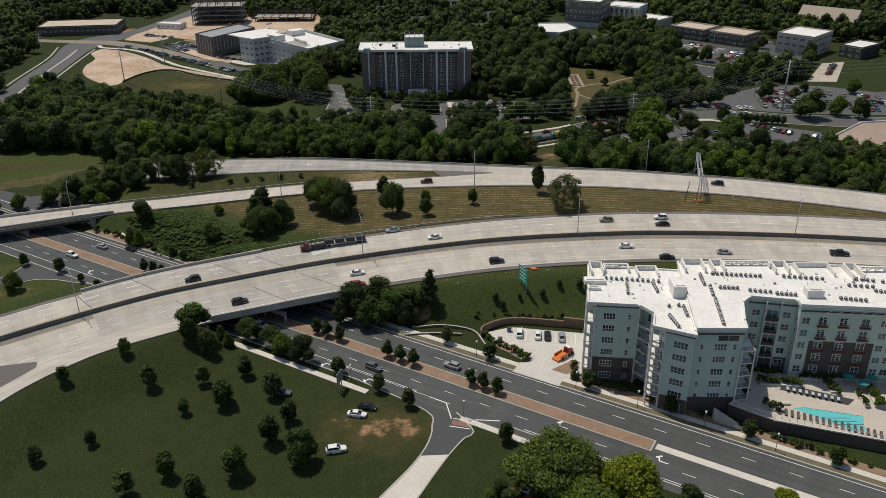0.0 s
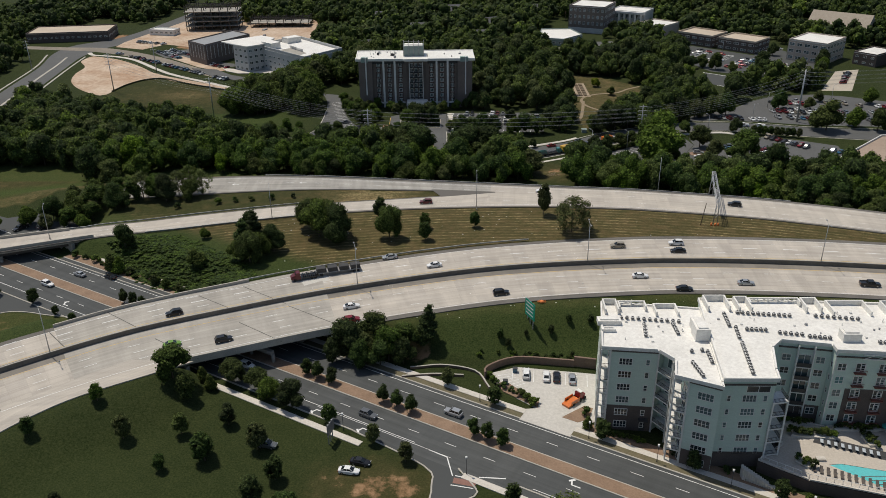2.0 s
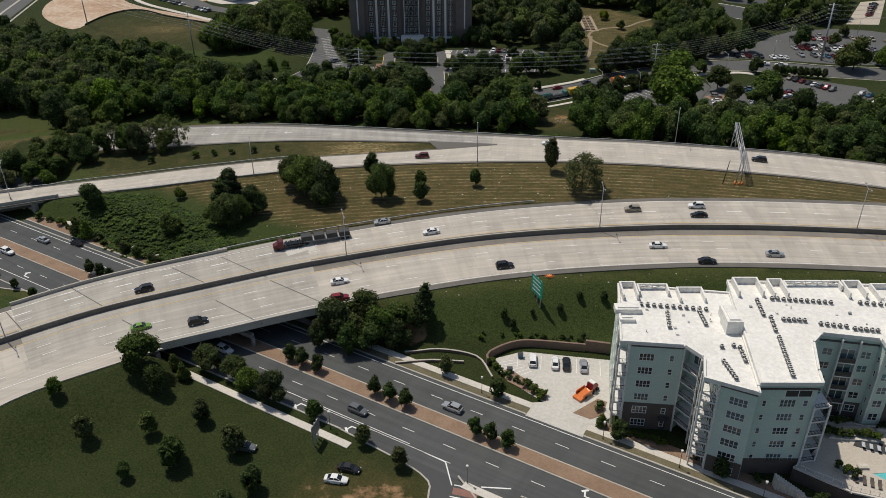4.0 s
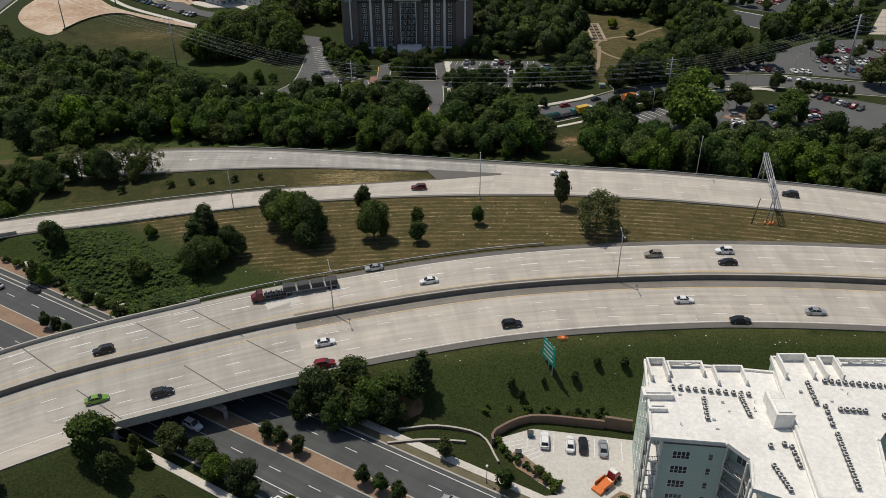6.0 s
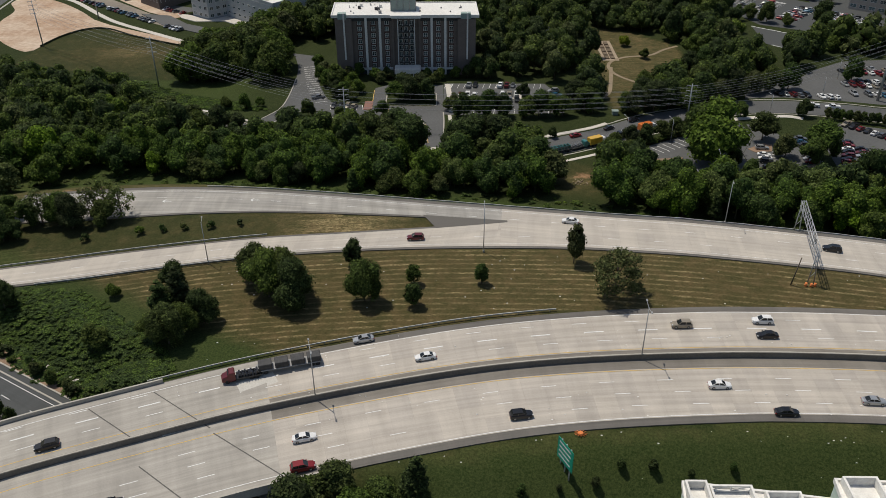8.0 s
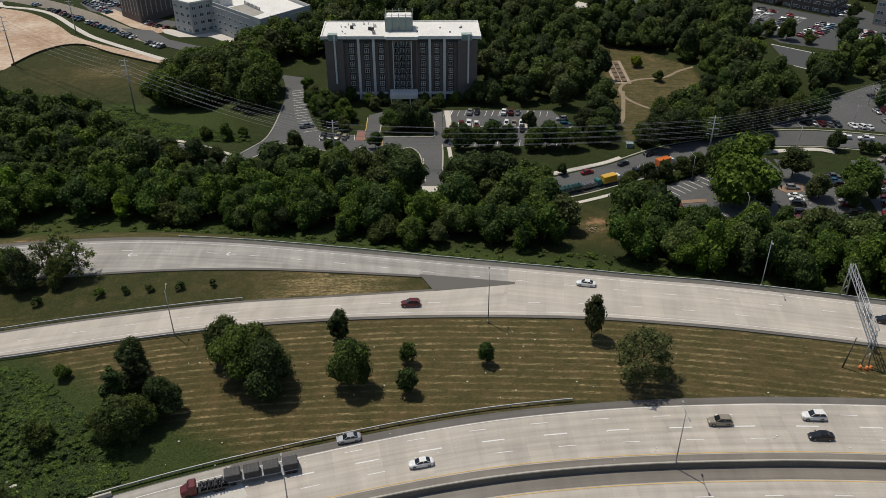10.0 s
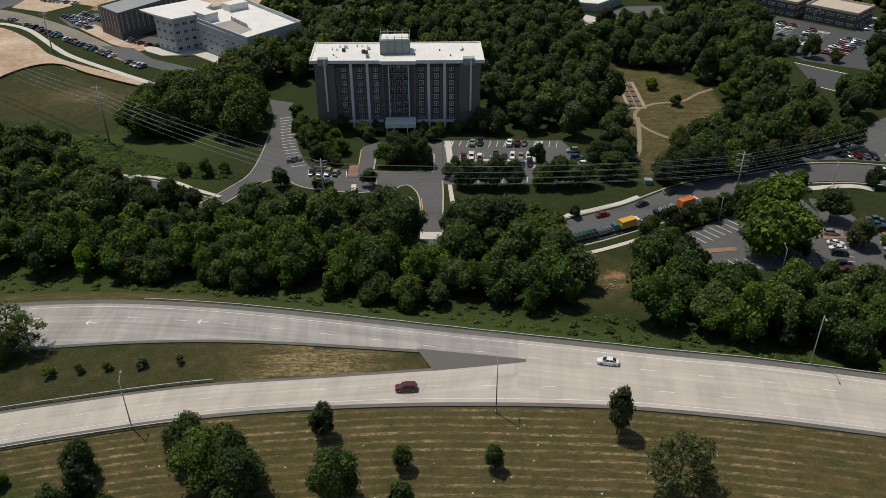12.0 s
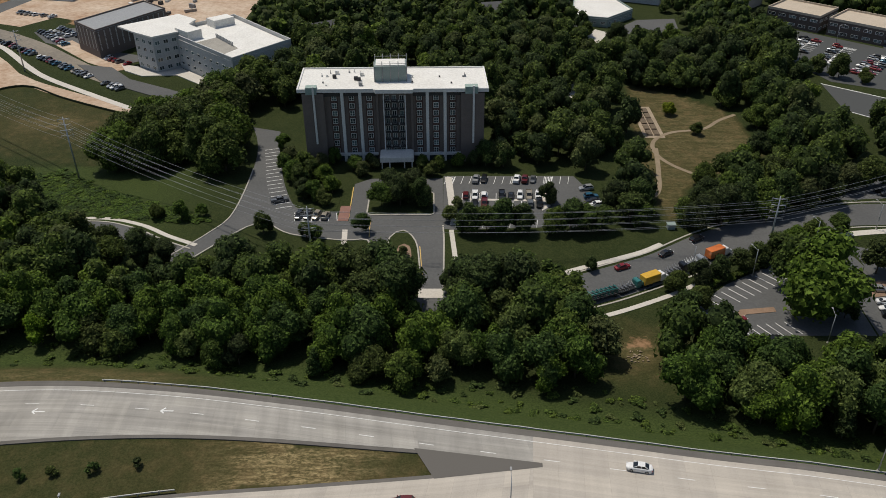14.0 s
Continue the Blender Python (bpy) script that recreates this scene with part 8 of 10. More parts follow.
for x, y in ((-104, 290), (-90, 293.4), (-84, 294.6), (-78, 295.6), (-62, 297.5), (-70, 296)):
    tree_at(SHRUB, x, y, None, RT.uniform(1.0, 1.5))
for x, y, s in ((-100, 383, .7), (-89, 378, .75), (-122, 397, .8), (-131, 404, .8), (-82, 376, .6), (-141, 412, .7), (-96, 376, .8)):
    tree_at(BROAD, x, y, None, s)
tree_at(PINE, -7.5, 199.5, 0, .78)
tree_at(PINE, -9, 198.5, 1, .6)
# the woodland belt and the groves behind it
KEEP_OUT = [(np.array([(-80, 388), (-62, 396), (-50, 400), (50, 402), (52, 436), (-60, 440), (-64, 478), (-80, 478), (-78, 430)]), 1.0),
            (np.array([(-14, 340), (-3.5, 340), (-4, 402), (-24, 402), (-24, 366), (-14, 362)]), 1.0),
            (np.array([(-60, 436), (12, 436), (12, 470), (-60, 470)]), 3.0), (np.array([(110, 402), (140, 414), (178, 404), (300, 396), (300, 474), (150, 446), (116, 426)]), 1.0),
            (np.array([(26, 352), (60, 362), (90, 380), (140, 398), (140, 420), (104, 412), (60, 397), (26, 378)]), 2.0),
            (np.array([(56, 352), (74, 340), (92, 376), (78, 374)]), 1.0), (np.array([(60, 336), (98, 333), (128, 334), (152, 328), (176, 350), (178, 392), (150, 402), (108, 400)]), 1.0),
            (np.array([(62, 400), (74, 424), (108, 447), (106, 490), (90, 510), (66, 520), (62, 450)]), 1.0),
            (np.array([(33, 324), (46, 324), (50, 352), (33, 350)]), 0.0)]
KEEP_OUT += [(np.array([(-220, 470), (-116, 447), (-76, 425), (-76, 440), (-118, 466), (-146, 520), (-206, 545)]), 1.0),
            (np.array([(-300, 500), (-200, 500), (-150, 520), (-70, 530), (-60, 600), (-130, 620), (-330, 760)]), 1.0),
            (np.array([(140, 440), (160, 465), (215, 430), (260, 420), (260, 600), (150, 615), (140, 520)]), 1.0),
            (np.array([(-5, 405), (60, 405), (60, 395), (-5, 380)]), 0.0), (np.array([(-225, 318), (-160, 322), (-158, 336), (-170, 348), (-225, 350)]), 0.0)]


def scatter(poly, gap, rng, jitter=0.45, free=False):
    """Uneven places inside a polygon, about gap metres apart, clear of streets, lots and lawns."""
    poly = np.array(poly, float)
    (x0, y0), (x1, y1) = poly.min(0), poly.max(0)
    pts, row, y = [], 0, y0
    while y < y1:
        x = x0 + (gap / 2 if row % 2 else 0)
        while x < x1:
            pts.append((x + rng.uniform(-1, 1) * gap * jitter, y + rng.uniform(-1, 1) * gap * jitter))
            x += gap
        y += gap * 0.87
        row += 1
    p = np.array(pts)
    ok = inside(p[:, 0], p[:, 1], poly)
    for out, _ in ([] if free else KEEP_OUT):
        ok &= ~inside(p[:, 0], p[:, 1], out)
    return [tuple(q) for q in p[ok]]


BELT = [(-250, 305), (-205, 330), (-160, 340), (-120, 343), (-84, 337), (-55, 332), (-5, 325), (20, 327), (44, 325), (60, 315), (85, 306), (125, 292), (170, 270), (215, 262), (260, 240), (330, 250), (330, 330), (240, 330), (186, 312), (156, 334),
        (150, 342), (112, 324), (90, 336), (60, 341), (28, 352), (26, 366), (-2, 366), (-2, 372), (-4, 358), (-18, 364), (-60, 369), (-84, 367), (-98, 366), (-108, 376), (-116, 396), (-128, 409), (-148, 428), (-164, 438), (-210, 450), (-290, 500), (-420, 470), (-420, 330), (-330, 330)]
WOODS = [[(-420, 470), (-330, 470), (-292, 540), (-275, 600), (-300, 620), (-420, 625)], 
         [(-62, 474), (58, 474), (62, 520), (64, 640), (-60, 640), (-75, 560), (-60, 520)], [(66, 520), (90, 512), (108, 490), (140, 528), (148, 552), (124, 558), (70, 552)],
         [(108, 447), (96, 436), (84, 424), (110, 416), (150, 424), (150, 460), (133, 470), (140, 525), (118, 505), (112, 480)], [(10, 440), (60, 412), (64, 450), (62, 474), (12, 474)]]
WOODS += [[(-230, 730), (-110, 705), (-60, 640), (66, 645), (70, 690), (130, 720), (200, 725), (330, 670), (420, 700), (420, 860), (-250, 860)], [(-420, 645), (-345, 648), (-345, 700), (-275, 720), (-262, 860), (-420, 860)],
         [(275, 600), (330, 580), (330, 520), (420, 480), (420, 690), (340, 680), (285, 640)], [(262, 420), (330, 420), (330, 500), (290, 560), (272, 500)], [(240, 335), (330, 330), (330, 410), (215, 408), (236, 372)]]
RB = random.Random(5)
LINES_OUT = [(spline([(-150, 395), (-140, 400), (-117, 403.5), (-102, 397.5), (-90, 389)], 4), 5.5), (spline([(-261, 430), (-268, 480), (-276, 530), (-282, 580), (-284, 625), (-262, 664), (-247, 740), (-239, 840)], 8), 15.0), (spline([(-440, 635), (-301, 627), (-265, 616), (-177, 543)], 8), 9.0)]
belt = scatter(BELT, 7.0, RB)
bd = to_polyline(np.array([p[0] for p in belt]), np.array([p[1] for p in belt]), RAMP_NORTH)
order = np.argsort(bd + 1000 * np.array([abs(p[0]) > 190 for p in belt]))
for i in order[:40]:
    x, y = belt[i]
    tree_at(BROAD if RB.random() < 0.92 else PINE, x, y, None, RB.uniform(0.6, 1.08) * (0.75 if bd[i] < 22 else 1.0), group="woodland belt trees")


def woodland(name, places, label, lo, hi, leaves, size, seed, low=False, fine=2, squash=1.0, boughs=6, tones=(0.30, 0.27, 0.27, 0.12, 0.04)):
    """Many trees that nobody could count: one mesh of trunks and uneven leafy crowns."""
    rng = np.random.default_rng(seed)
    kinds = []
    for k in range(9):
        h, r = (6.5, 7.0 + rng.random()) if low else (12.5 + 3 * rng.random(), 5.0 + 1.6 * rng.random())
        v, f = crown_skin(rng, h, r, 0.0 if low else 0.6, fine, "broad" if not low else "low", boughs)
        bm = bmesh.new()
        add_tube(bm, (0, 0, -0.5), (0, 0, h * 0.5), 0.3, 0.15, 5)
        bm.verts.index_update()
        tv = np.array([q.co[:] for q in bm.verts])
        tf = [[q.index for q in g.verts] for g in bm.faces]
        bm.free()
        tf = np.array([[g[0], g[q], g[q + 1]] for g in tf for q in range(1, len(g) - 1)])
        lv, lf = leaf_cards(rng, v, f, leaves, size, 0.075 * r)
        kinds.append((np.vstack([v, tv, lv]), np.vstack([f, tf + len(v), lf + len(v) + len(tv)]), len(f), len(tf)))
    vs, fs, ms, base = [], [], [], 0
    for x, y in places:
        v, f, nt, nb = kinds[rng.integers(9)]
        sc, a = rng.uniform(lo, hi), rng.random() * 6.283
        c, s = math.cos(a), math.sin(a)
        w = v * sc * np.array([1, 1, squash])
        vs.append(np.stack([w[:, 0] * c - w[:, 1] * s + x, w[:, 0] * s + w[:, 1] * c + y, w[:, 2] + gz(x, y)], 1))
        fs.append(f + base)
        mi = np.zeros(len(f), np.int32)
        tone = rng.choice(5, p=tones)
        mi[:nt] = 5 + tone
        mi[nt : nt + nb] = 10
        mi[nt + nb :] = tone
        ms.append(mi)
        base += len(v)
    vs, fs, ms = np.concatenate(vs), np.concatenate(fs), np.concatenate(ms)
    me = bpy.data.meshes.new(name)
    me.vertices.add(len(vs))
    me.vertices.foreach_set("co", vs.astype(np.float32).ravel())
    me.loops.add(len(fs) * 3)
    me.loops.foreach_set("vertex_index", fs.astype(np.int32).ravel())
    me.polygons.add(len(fs))
    me.polygons.foreach_set("loop_start", np.arange(0, len(fs) * 3, 3, dtype=np.int32))
    me.polygons.foreach_set("material_index", ms)
    me.polygons.foreach_set("use_smooth", ms > 4)
    me.update(calc_edges=True)
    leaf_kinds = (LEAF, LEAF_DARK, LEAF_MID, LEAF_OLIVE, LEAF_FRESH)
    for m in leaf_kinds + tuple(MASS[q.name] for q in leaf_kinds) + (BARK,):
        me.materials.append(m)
    return tagged(new(name, me), label, "woodland", kind="stuff")


def clear_of_lines(places):
    p = np.array(places)
    ok = np.ones(len(p), bool)
    for ln, w in LINES_OUT:
        ok &= to_polyline(p[:, 0], p[:, 1], ln) > w
    for f in FOOT:
        ok &= ~inside(p[:, 0], p[:, 1], f) & (to_polyline(p[:, 0], p[:, 1], f, True) > 4.0)
    return [tuple(q) for q in p[ok]]


def in_reach(places):
    """Keep to the wedge of land that lies open to the flight line."""
    return [p for p in places if abs(p[0]) < 0.6 * math.hypot(p[1], 121) + 22]


north_wood = scatter([(176, 642), (215, 612), (234, 598), (262, 580), (300, 590), (282, 636), (250, 664), (210, 690), (158, 700), (150, 676)], 11.0, RB, free=True)
woodland("woodland_edge", clear_of_lines(in_reach([belt[i] for i in order[40:170]])), "dense mixed green trees along the slip road", 0.6, 1.02, 1700, 0.62, 30)
woodland("woodland_belt", clear_of_lines(in_reach([belt[i] for i in order[170:]])), "dense mixed green woodland behind the slip road", 0.62, 1.1, 800, 0.8, 31)
grove = scatter([(-127, 446), (-116, 438), (-100, 440), (-97, 452), (-88, 440), (-80, 428), (-77.5, 436), (-82, 462), (-84, 484), (-79, 506), (-96, 504), (-104, 486), (-118, 484), (-129, 470)], 8.6, RB, free=True)
for x, y in clear_of_lines(grove):
    tree_at(BROAD, x, y, RB.choice((0, 2, 3, 5, 0)), RB.uniform(1.1, 1.45), group="grove beside the mown field")
infill = scatter([(148, 447), (174, 466), (200, 470), (206, 482), (196, 496), (182, 500), (166, 472), (150, 484)], 8.5, RB, free=True) + scatter([(-90, 506), (-70, 492), (-60, 512), (-58, 640), (-104, 644), (-108, 600), (-76, 556), (-92, 522)], 9.0, RB, free=True) + scatter([(112, 550), (142, 536), (150, 560), (144, 600), (125, 640), (112, 604)], 9.0, RB, free=True)
far_places = clear_of_lines(in_reach(north_wood + infill + [p for w in WOODS for p in scatter(w, 10.0, RB)]))
middle = [p for p in far_places if p[1] < 570 and abs(p[0]) < 170]
woodland("middle_woods", middle, "dense dark green woods round the park and tower", 0.66, 1.15, 650, 0.85, 34)
woodland("far_woods", [p for p in far_places if p not in set(middle)], "dense dark green woods between far houses", 0.66, 1.15, 120, 1.5, 33, fine=1)
undergrowth = [p for p in scatter([(-205, 328), (-84, 332), (-5, 319), (28, 313), (60, 307), (95, 300), (150, 280), (150, 290), (90, 308), (60, 320), (20, 328), (-5, 327), (-55, 334), (-120, 345), (-205, 340)], 2.9, RB) if RB.random() < 0.6]
tall_growth = scatter([(-160, 436), (-140, 420), (-126, 412), (-104, 407), (-84, 401), (-76, 402), (-82, 408), (-100, 418), (-120, 431), (-142, 448)], 1.9, RB, free=True)
woodland("meadow_growth", tall_growth, "tall unmown green growth beside the lane", 0.14, 0.30, 130, 1.5, 36, True, 1, 0.30, 3, (0.1, 0.3, 0.6, 0.0, 0.0))
woodland("undergrowth", undergrowth, "low tangled green scrub at the wood's edge", 0.08, 0.24, 130, 1.9, 35, True, 1, 0.5, 4)
slope_scrub = [p for p in scatter([(-120, 262), (-112, 267), (-96, 265), (-78, 251), (-66, 240), (-62, 233), (-68, 229), (-80, 228), (-104, 242)], 1.5, RB)]
woodland("bank_scrub", slope_scrub, "leafy ground cover on the bank beside the underpass", 0.14, 0.28, 170, 1.3, 37, True, 1, 0.26, 3, (0.0, 0.5, 0.5, 0.0, 0.0))


# ---------------------------------------------------------------- vehicles
def paint_mat(name, c, metal=0.2):
    m = plain_mat(name, c, 0.28, metal)
    m.node_tree.nodes["Principled BSDF"].inputs["Coat Weight"].default_value = 0.4
    return m


PAINT = {"white": paint_mat("white_paint", (0.72, 0.72, 0.71), 0), "silver": paint_mat("silver_paint", (0.42, 0.43, 0.44), 0.5), "grey": paint_mat("grey_paint", (0.14, 0.145, 0.15), 0.4), "black": paint_mat("black_paint", (0.012, 0.012, 0.014)),
         "red": paint_mat("red_paint", (0.21, 0.010, 0.014)), "blue": paint_mat("blue_paint", (0.02, 0.10, 0.17)), "dark_red": paint_mat("dark_red_paint", (0.12, 0.015, 0.018)), "tan": paint_mat("tan_paint", (0.30, 0.26, 0.20)),
         "green": paint_mat("lime_paint", (0.16, 0.30, 0.04)), "orange": paint_mat("orange_paint", (0.62, 0.16, 0.03), 0), "yellow": paint_mat("yellow_paint", (0.62, 0.36, 0.03), 0), "teal": paint_mat("teal_paint", (0.03, 0.16, 0.15), 0)}
CAR_GLASS = plain_mat("car_glass", (0.015, 0.018, 0.02), 0.06)
RUBBER = plain_mat("tyre_rubber", (0.02, 0.02, 0.02), 0.8)
RIM = plain_mat("alloy_rim", (0.35, 0.35, 0.36), 0.35, 0.8)
HEADLIGHT = plain_mat("headlight_lens", (0.55, 0.56, 0.57), 0.15)
TAILLIGHT = plain_mat("taillight_lens", (0.30, 0.01, 0.01), 0.2)


def loft(bm, stations, mi=0):
    """A rounded hull from stations (x, half width low, half width high, z low, z high)."""
    rings = []
    for x, wl, wh, zl, zh in stations:
        m = zl + (zh - zl) * 0.55
        r = min(0.09, (zh - zl) * 0.3)
        prof = [(-wl, zl), (wl, zl), (max(wl, wh), m), (wh, zh - r), (wh - r * 1.3, zh), (-wh + r * 1.3, zh), (-wh, zh - r), (-max(wl, wh), m)]
        rings.append([bm.verts.new((x, y, z)) for y, z in prof])
    for a, b in zip(rings[:-1], rings[1:]):
        for k in range(8):
            f = bm.faces.new([a[k], a[(k + 1) % 8], b[(k + 1) % 8], b[k]])
            f.material_index, f.smooth = mi, False
    bm.faces.new(rings[0][::-1]).material_index = mi
    bm.faces.new(rings[-1]).material_index = mi


CARS = {}
CARS['sedan'] = dict(L=4.75, W=0.91, hull=[(-2.36, 0.62, 0.58, 0.38, 0.86), (-2.1, 0.86, 0.8, 0.26, 0.98), (-1.2, 0.91, 0.86, 0.22, 1.0), (0, 0.91, 0.87, 0.22, 0.98), (1.1, 0.91, 0.85, 0.22, 0.92), (1.9, 0.86, 0.78, 0.26, 0.8), (2.37, 0.6, 0.55, 0.36, 0.64)], roof=[(-1.75, 0.72, 0.98), (-0.95, 0.62, 1.42), (0.35, 0.62, 1.42), (1.15, 0.7, 0.93)], wheel=1.38, r=0.33)
CARS['suv'] = dict(L=4.7, W=0.95, hull=[(-2.34, 0.8, 0.74, 0.42, 1.05), (-2.1, 0.93, 0.88, 0.3, 1.12), (-1.2, 0.95, 0.9, 0.28, 1.12), (0, 0.95, 0.91, 0.28, 1.1), (1.1, 0.95, 0.9, 0.28, 1.06), (1.95, 0.9, 0.84, 0.32, 0.96), (2.35, 0.7, 0.66, 0.44, 0.8)], roof=[(-2.15, 0.78, 1.1), (-1.75, 0.7, 1.68), (0.2, 0.7, 1.7), (1.05, 0.78, 1.06)], wheel=1.38, r=0.38)
CARS['pickup'] = dict(L=5.6, W=0.98, hull=[(-2.8, 0.92, 0.92, 0.5, 1.1), (-2.7, 0.98, 0.95, 0.36, 1.14), (-0.9, 0.98, 0.95, 0.34, 1.14), (0.4, 0.98, 0.94, 0.34, 1.14), (1.5, 0.97, 0.93, 0.34, 1.12), (2.5, 0.92, 0.86, 0.4, 1.02), (2.8, 0.75, 0.7, 0.5, 0.88)], roof=[(-1.0, 0.82, 1.12), (-0.75, 0.74, 1.75), (0.75, 0.74, 1.78), (1.45, 0.82, 1.1)], wheel=1.75, r=0.41)


def make_car(kind, label, category="car", lights=True):
    c = CARS[kind]
    car = empty("car" if kind != "pickup" else "pickup")
    bm = bmesh.new()
    loft(bm, c["hull"])
    r = c["roof"]
    # roof panel and pillars over the glass
    top = [bm.verts.new((x, s * w, z + 0.03)) for x, w, z in (r[1], r[2]) for s in (-1, 1)]
    bm.faces.new([top[0], top[2], top[3], top[1]])
    add_box(bm, r[1][0], -r[1][1], r[1][2] - 0.02, r[2][0], r[1][1], r[1][2] + 0.028)
    for x0, x1 in ((r[1], r[0]), (r[2], r[3])):
        for s in (-1, 1):
            add_tube(bm, (x0[0], s * (x0[1] - 0.02), x0[2]), (x1[0], s * (x1[1] - 0.02), x1[2] - 0.02), 0.05, n=5)
    xm = (r[1][0] + r[2][0]) / 2
    for s in (-1, 1):
        add_tube(bm, (xm, s * (r[1][1] - 0.01), r[1][2]), (xm, s * (r[0][1] + 0.02), r[0][2] - 0.05), 0.05, n=5)
        add_box(bm, r[3][0] - 0.35, s * (c["W"] + 0.08) - 0.08, r[3][2] + 0.02, r[3][0] - 0.15, s * (c["W"] + 0.08) + 0.08, r[3][2] + 0.16)
    if kind == "pickup":
        for y0, y1 in ((-0.95, -0.86), (0.86, 0.95)):
            add_box(bm, -2.72, y0, 1.13, -1.0, y1, 1.32)
        add_box(bm, -2.78, -0.95, 1.1, -2.68, 0.95, 1.32)
    body = part("body", bm, PAINT["white"], car, "glossy painted body")
    bm = bmesh.new()
    vs = [bm.verts.new((x, s * w, z - (0.02 if k in (0, 3) else 0.0))) for k, (x, w, z) in enumerate(r) for s in (-1, 1)]
    for q in ((0, 1, 3, 2), (2, 3, 5, 4), (4, 5, 7, 6), (0, 2, 4, 6), (1, 7, 5, 3), (0, 6, 7, 1)):
        bm.faces.new([vs[i] for i in q])
    bmesh.ops.recalc_face_normals(bm, faces=bm.faces)
    part("window_glass", bm, CAR_GLASS, car, "dark car windows")
    bm = bmesh.new()
    rad = c["r"]
    add_tube(bm, (0, -0.12, 0), (0, 0.12, 0), rad, rad, 14)
    add_tube(bm, (0, -0.135, 0), (0, 0.135, 0), rad * 0.6, rad * 0.6, 10, 1)
    wm = None
    for x in (-c["wheel"], c["wheel"]):
        for s in (-1, 1):
            if wm is None:
                o = part("wheel", bm, [RUBBER, RIM], car)
                wm = o.data
            else:
                o = new("wheel", wm)
                o.parent = car
            o.location = (x, s * (c["W"] - 0.1), rad)
    for x, m, nm in () if not lights else ((c["L"] / 2 - 0.12, HEADLIGHT, "headlight"), (-c["L"] / 2 + 0.08, TAILLIGHT, "taillight")):
        for s in (-1, 1):
            bm = bmesh.new()
            z = 0.68 if kind == "sedan" else 0.88
            add_box(bm, x - 0.1, s * 0.6 - 0.14, z - 0.07, x + 0.1, s * 0.6 + 0.14, z + 0.07)
            part(nm, bm, m, car)
    return tagged(car, label, category)


CAR_SRC = {k: make_car(k, "parked car", "car" if k != "pickup" else "pickup truck") for k in CARS}
for k in list(CARS):
    CAR_SRC[k + "_far"] = make_car(k, "parked car", "car" if k != "pickup" else "pickup truck", False)
CAR_USED = set()
CAR_WORD = {"sedan": "saloon car", "suv": "sport utility car", "pickup": "pickup truck"}


def car_at(kind, color, x, y, turn, z=None, where="parked on grey asphalt", group=""):
    far = group in ("cars in far car parks", "cars by the building site", "cars before the tower")
    src = CAR_SRC[kind + "_far" if far else kind]
    z = gz(x, y) if z is None else z
    m = pose(x, y, z, 0, 0, turn)
    if src.name not in CAR_USED:
        CAR_USED.add(src.name)
        ob = src
        ob.matrix_basis = m
    else:
        ob = copy_thing(src, m)
    for ch in ob.children:
        if ch.name.startswith("body"):
            ch.material_slots[0].link = "OBJECT"
            ch.material_slots[0].material = PAINT[color]
    word = color.replace("_", " ")
    return tagged(ob, f"{word} {CAR_WORD[kind]} {where}", "", group)


RC = random.Random(17)
# highway traffic, heading along the road
def road_turn(x, y):
    i = int(np.argmin(np.hypot(MEDIAN[:, 0] - x, MEDIAN[:, 1] - y)))
    t = MEDIAN[min(i + 1, len(MEDIAN) - 1)] - MEDIAN[i - 1]
    return math.degrees(math.atan2(t[1], t[0]))


for kind, col, x, y in (("sedan", "green", -75, 193.8), ("suv", "black", -61.7, 195.5), ("sedan", "white", -29.6, 211.6), ("suv", "red", -28.6, 204), ("suv", "black", 12.8, 217.1), ("sedan", "white", 53.9, 225.2), ("sedan", "black", 64.8, 217.1), ("sedan", "silver", 83.2, 220.5)):
    car_at(kind, col, x, y, road_turn(x, y), ZH(x, y) + 0.03, "on the pale highway", "highway traffic")
for kind, col, x, y in (("suv", "black", -79.8, 210.2), ("sedan", "white", -6.9, 235.8), ("suv", "tan", 50.9, 245.8), ("suv", "white", 69.5, 247.2), ("sedan", "black", 68.9, 241.8)):
    car_at(kind, col, x, y, road_turn(x, y) + 180, ZH(x, y) + 0.03, "on the pale highway", "highway traffic")
car_at("sedan", "silver", -21.2, 242.4, road_turn(-21, 243) + 180, ZH(-21, 0) + 0.02, "stopped on the highway shoulder", "highway traffic")
car_at("pickup", "black", 118, 219.5, road_turn(118, 219), ZH(118, 0) + 0.03, "on the pale highway", "highway traffic")
car_at("suv", "dark_red", -11.5, 287.0, 182, ZH(-11, 0) + 0.03, "on the slip road", "highway traffic")
car_at("sedan", "white", 31.4, 294.4, 168, ZH(31, 0) + 0.03, "on the slip road", "highway traffic")
car_at("suv", "black", 97.5, 278.8, 163, ZH(97, 0) + 0.03, "on the slip road", "highway traffic")
bt = math.degrees(math.atan2(BU[1], BU[0]))
for kind, col, x, y, back in (("suv", "silver", -0.5, 172.0, 180), ("suv", "grey", -21.0, 171.1, 0), ("sedan", "black", -111.8, 242.5, 180), ("sedan", "silver", -122.5, 244.3, 180), ("suv", "white", -129.9, 237.6, 0), ("suv", "white", -55.3, 192.1, 0)):
    car_at(kind, col, x, y, bt + back, 0.085, "on the dark boulevard", "boulevard traffic")
for kind, col, x, y, a in (("suv", "grey", -43, 160, -12), ("sedan", "black", -21, 154.3, -14), ("sedan", "white", -23.2, 151.4, -8), ("suv", "white", -26.4, 138.4, 14)):
    car_at(kind, col, x, y, a, None, "parked on the lawn", "cars on the lawn")
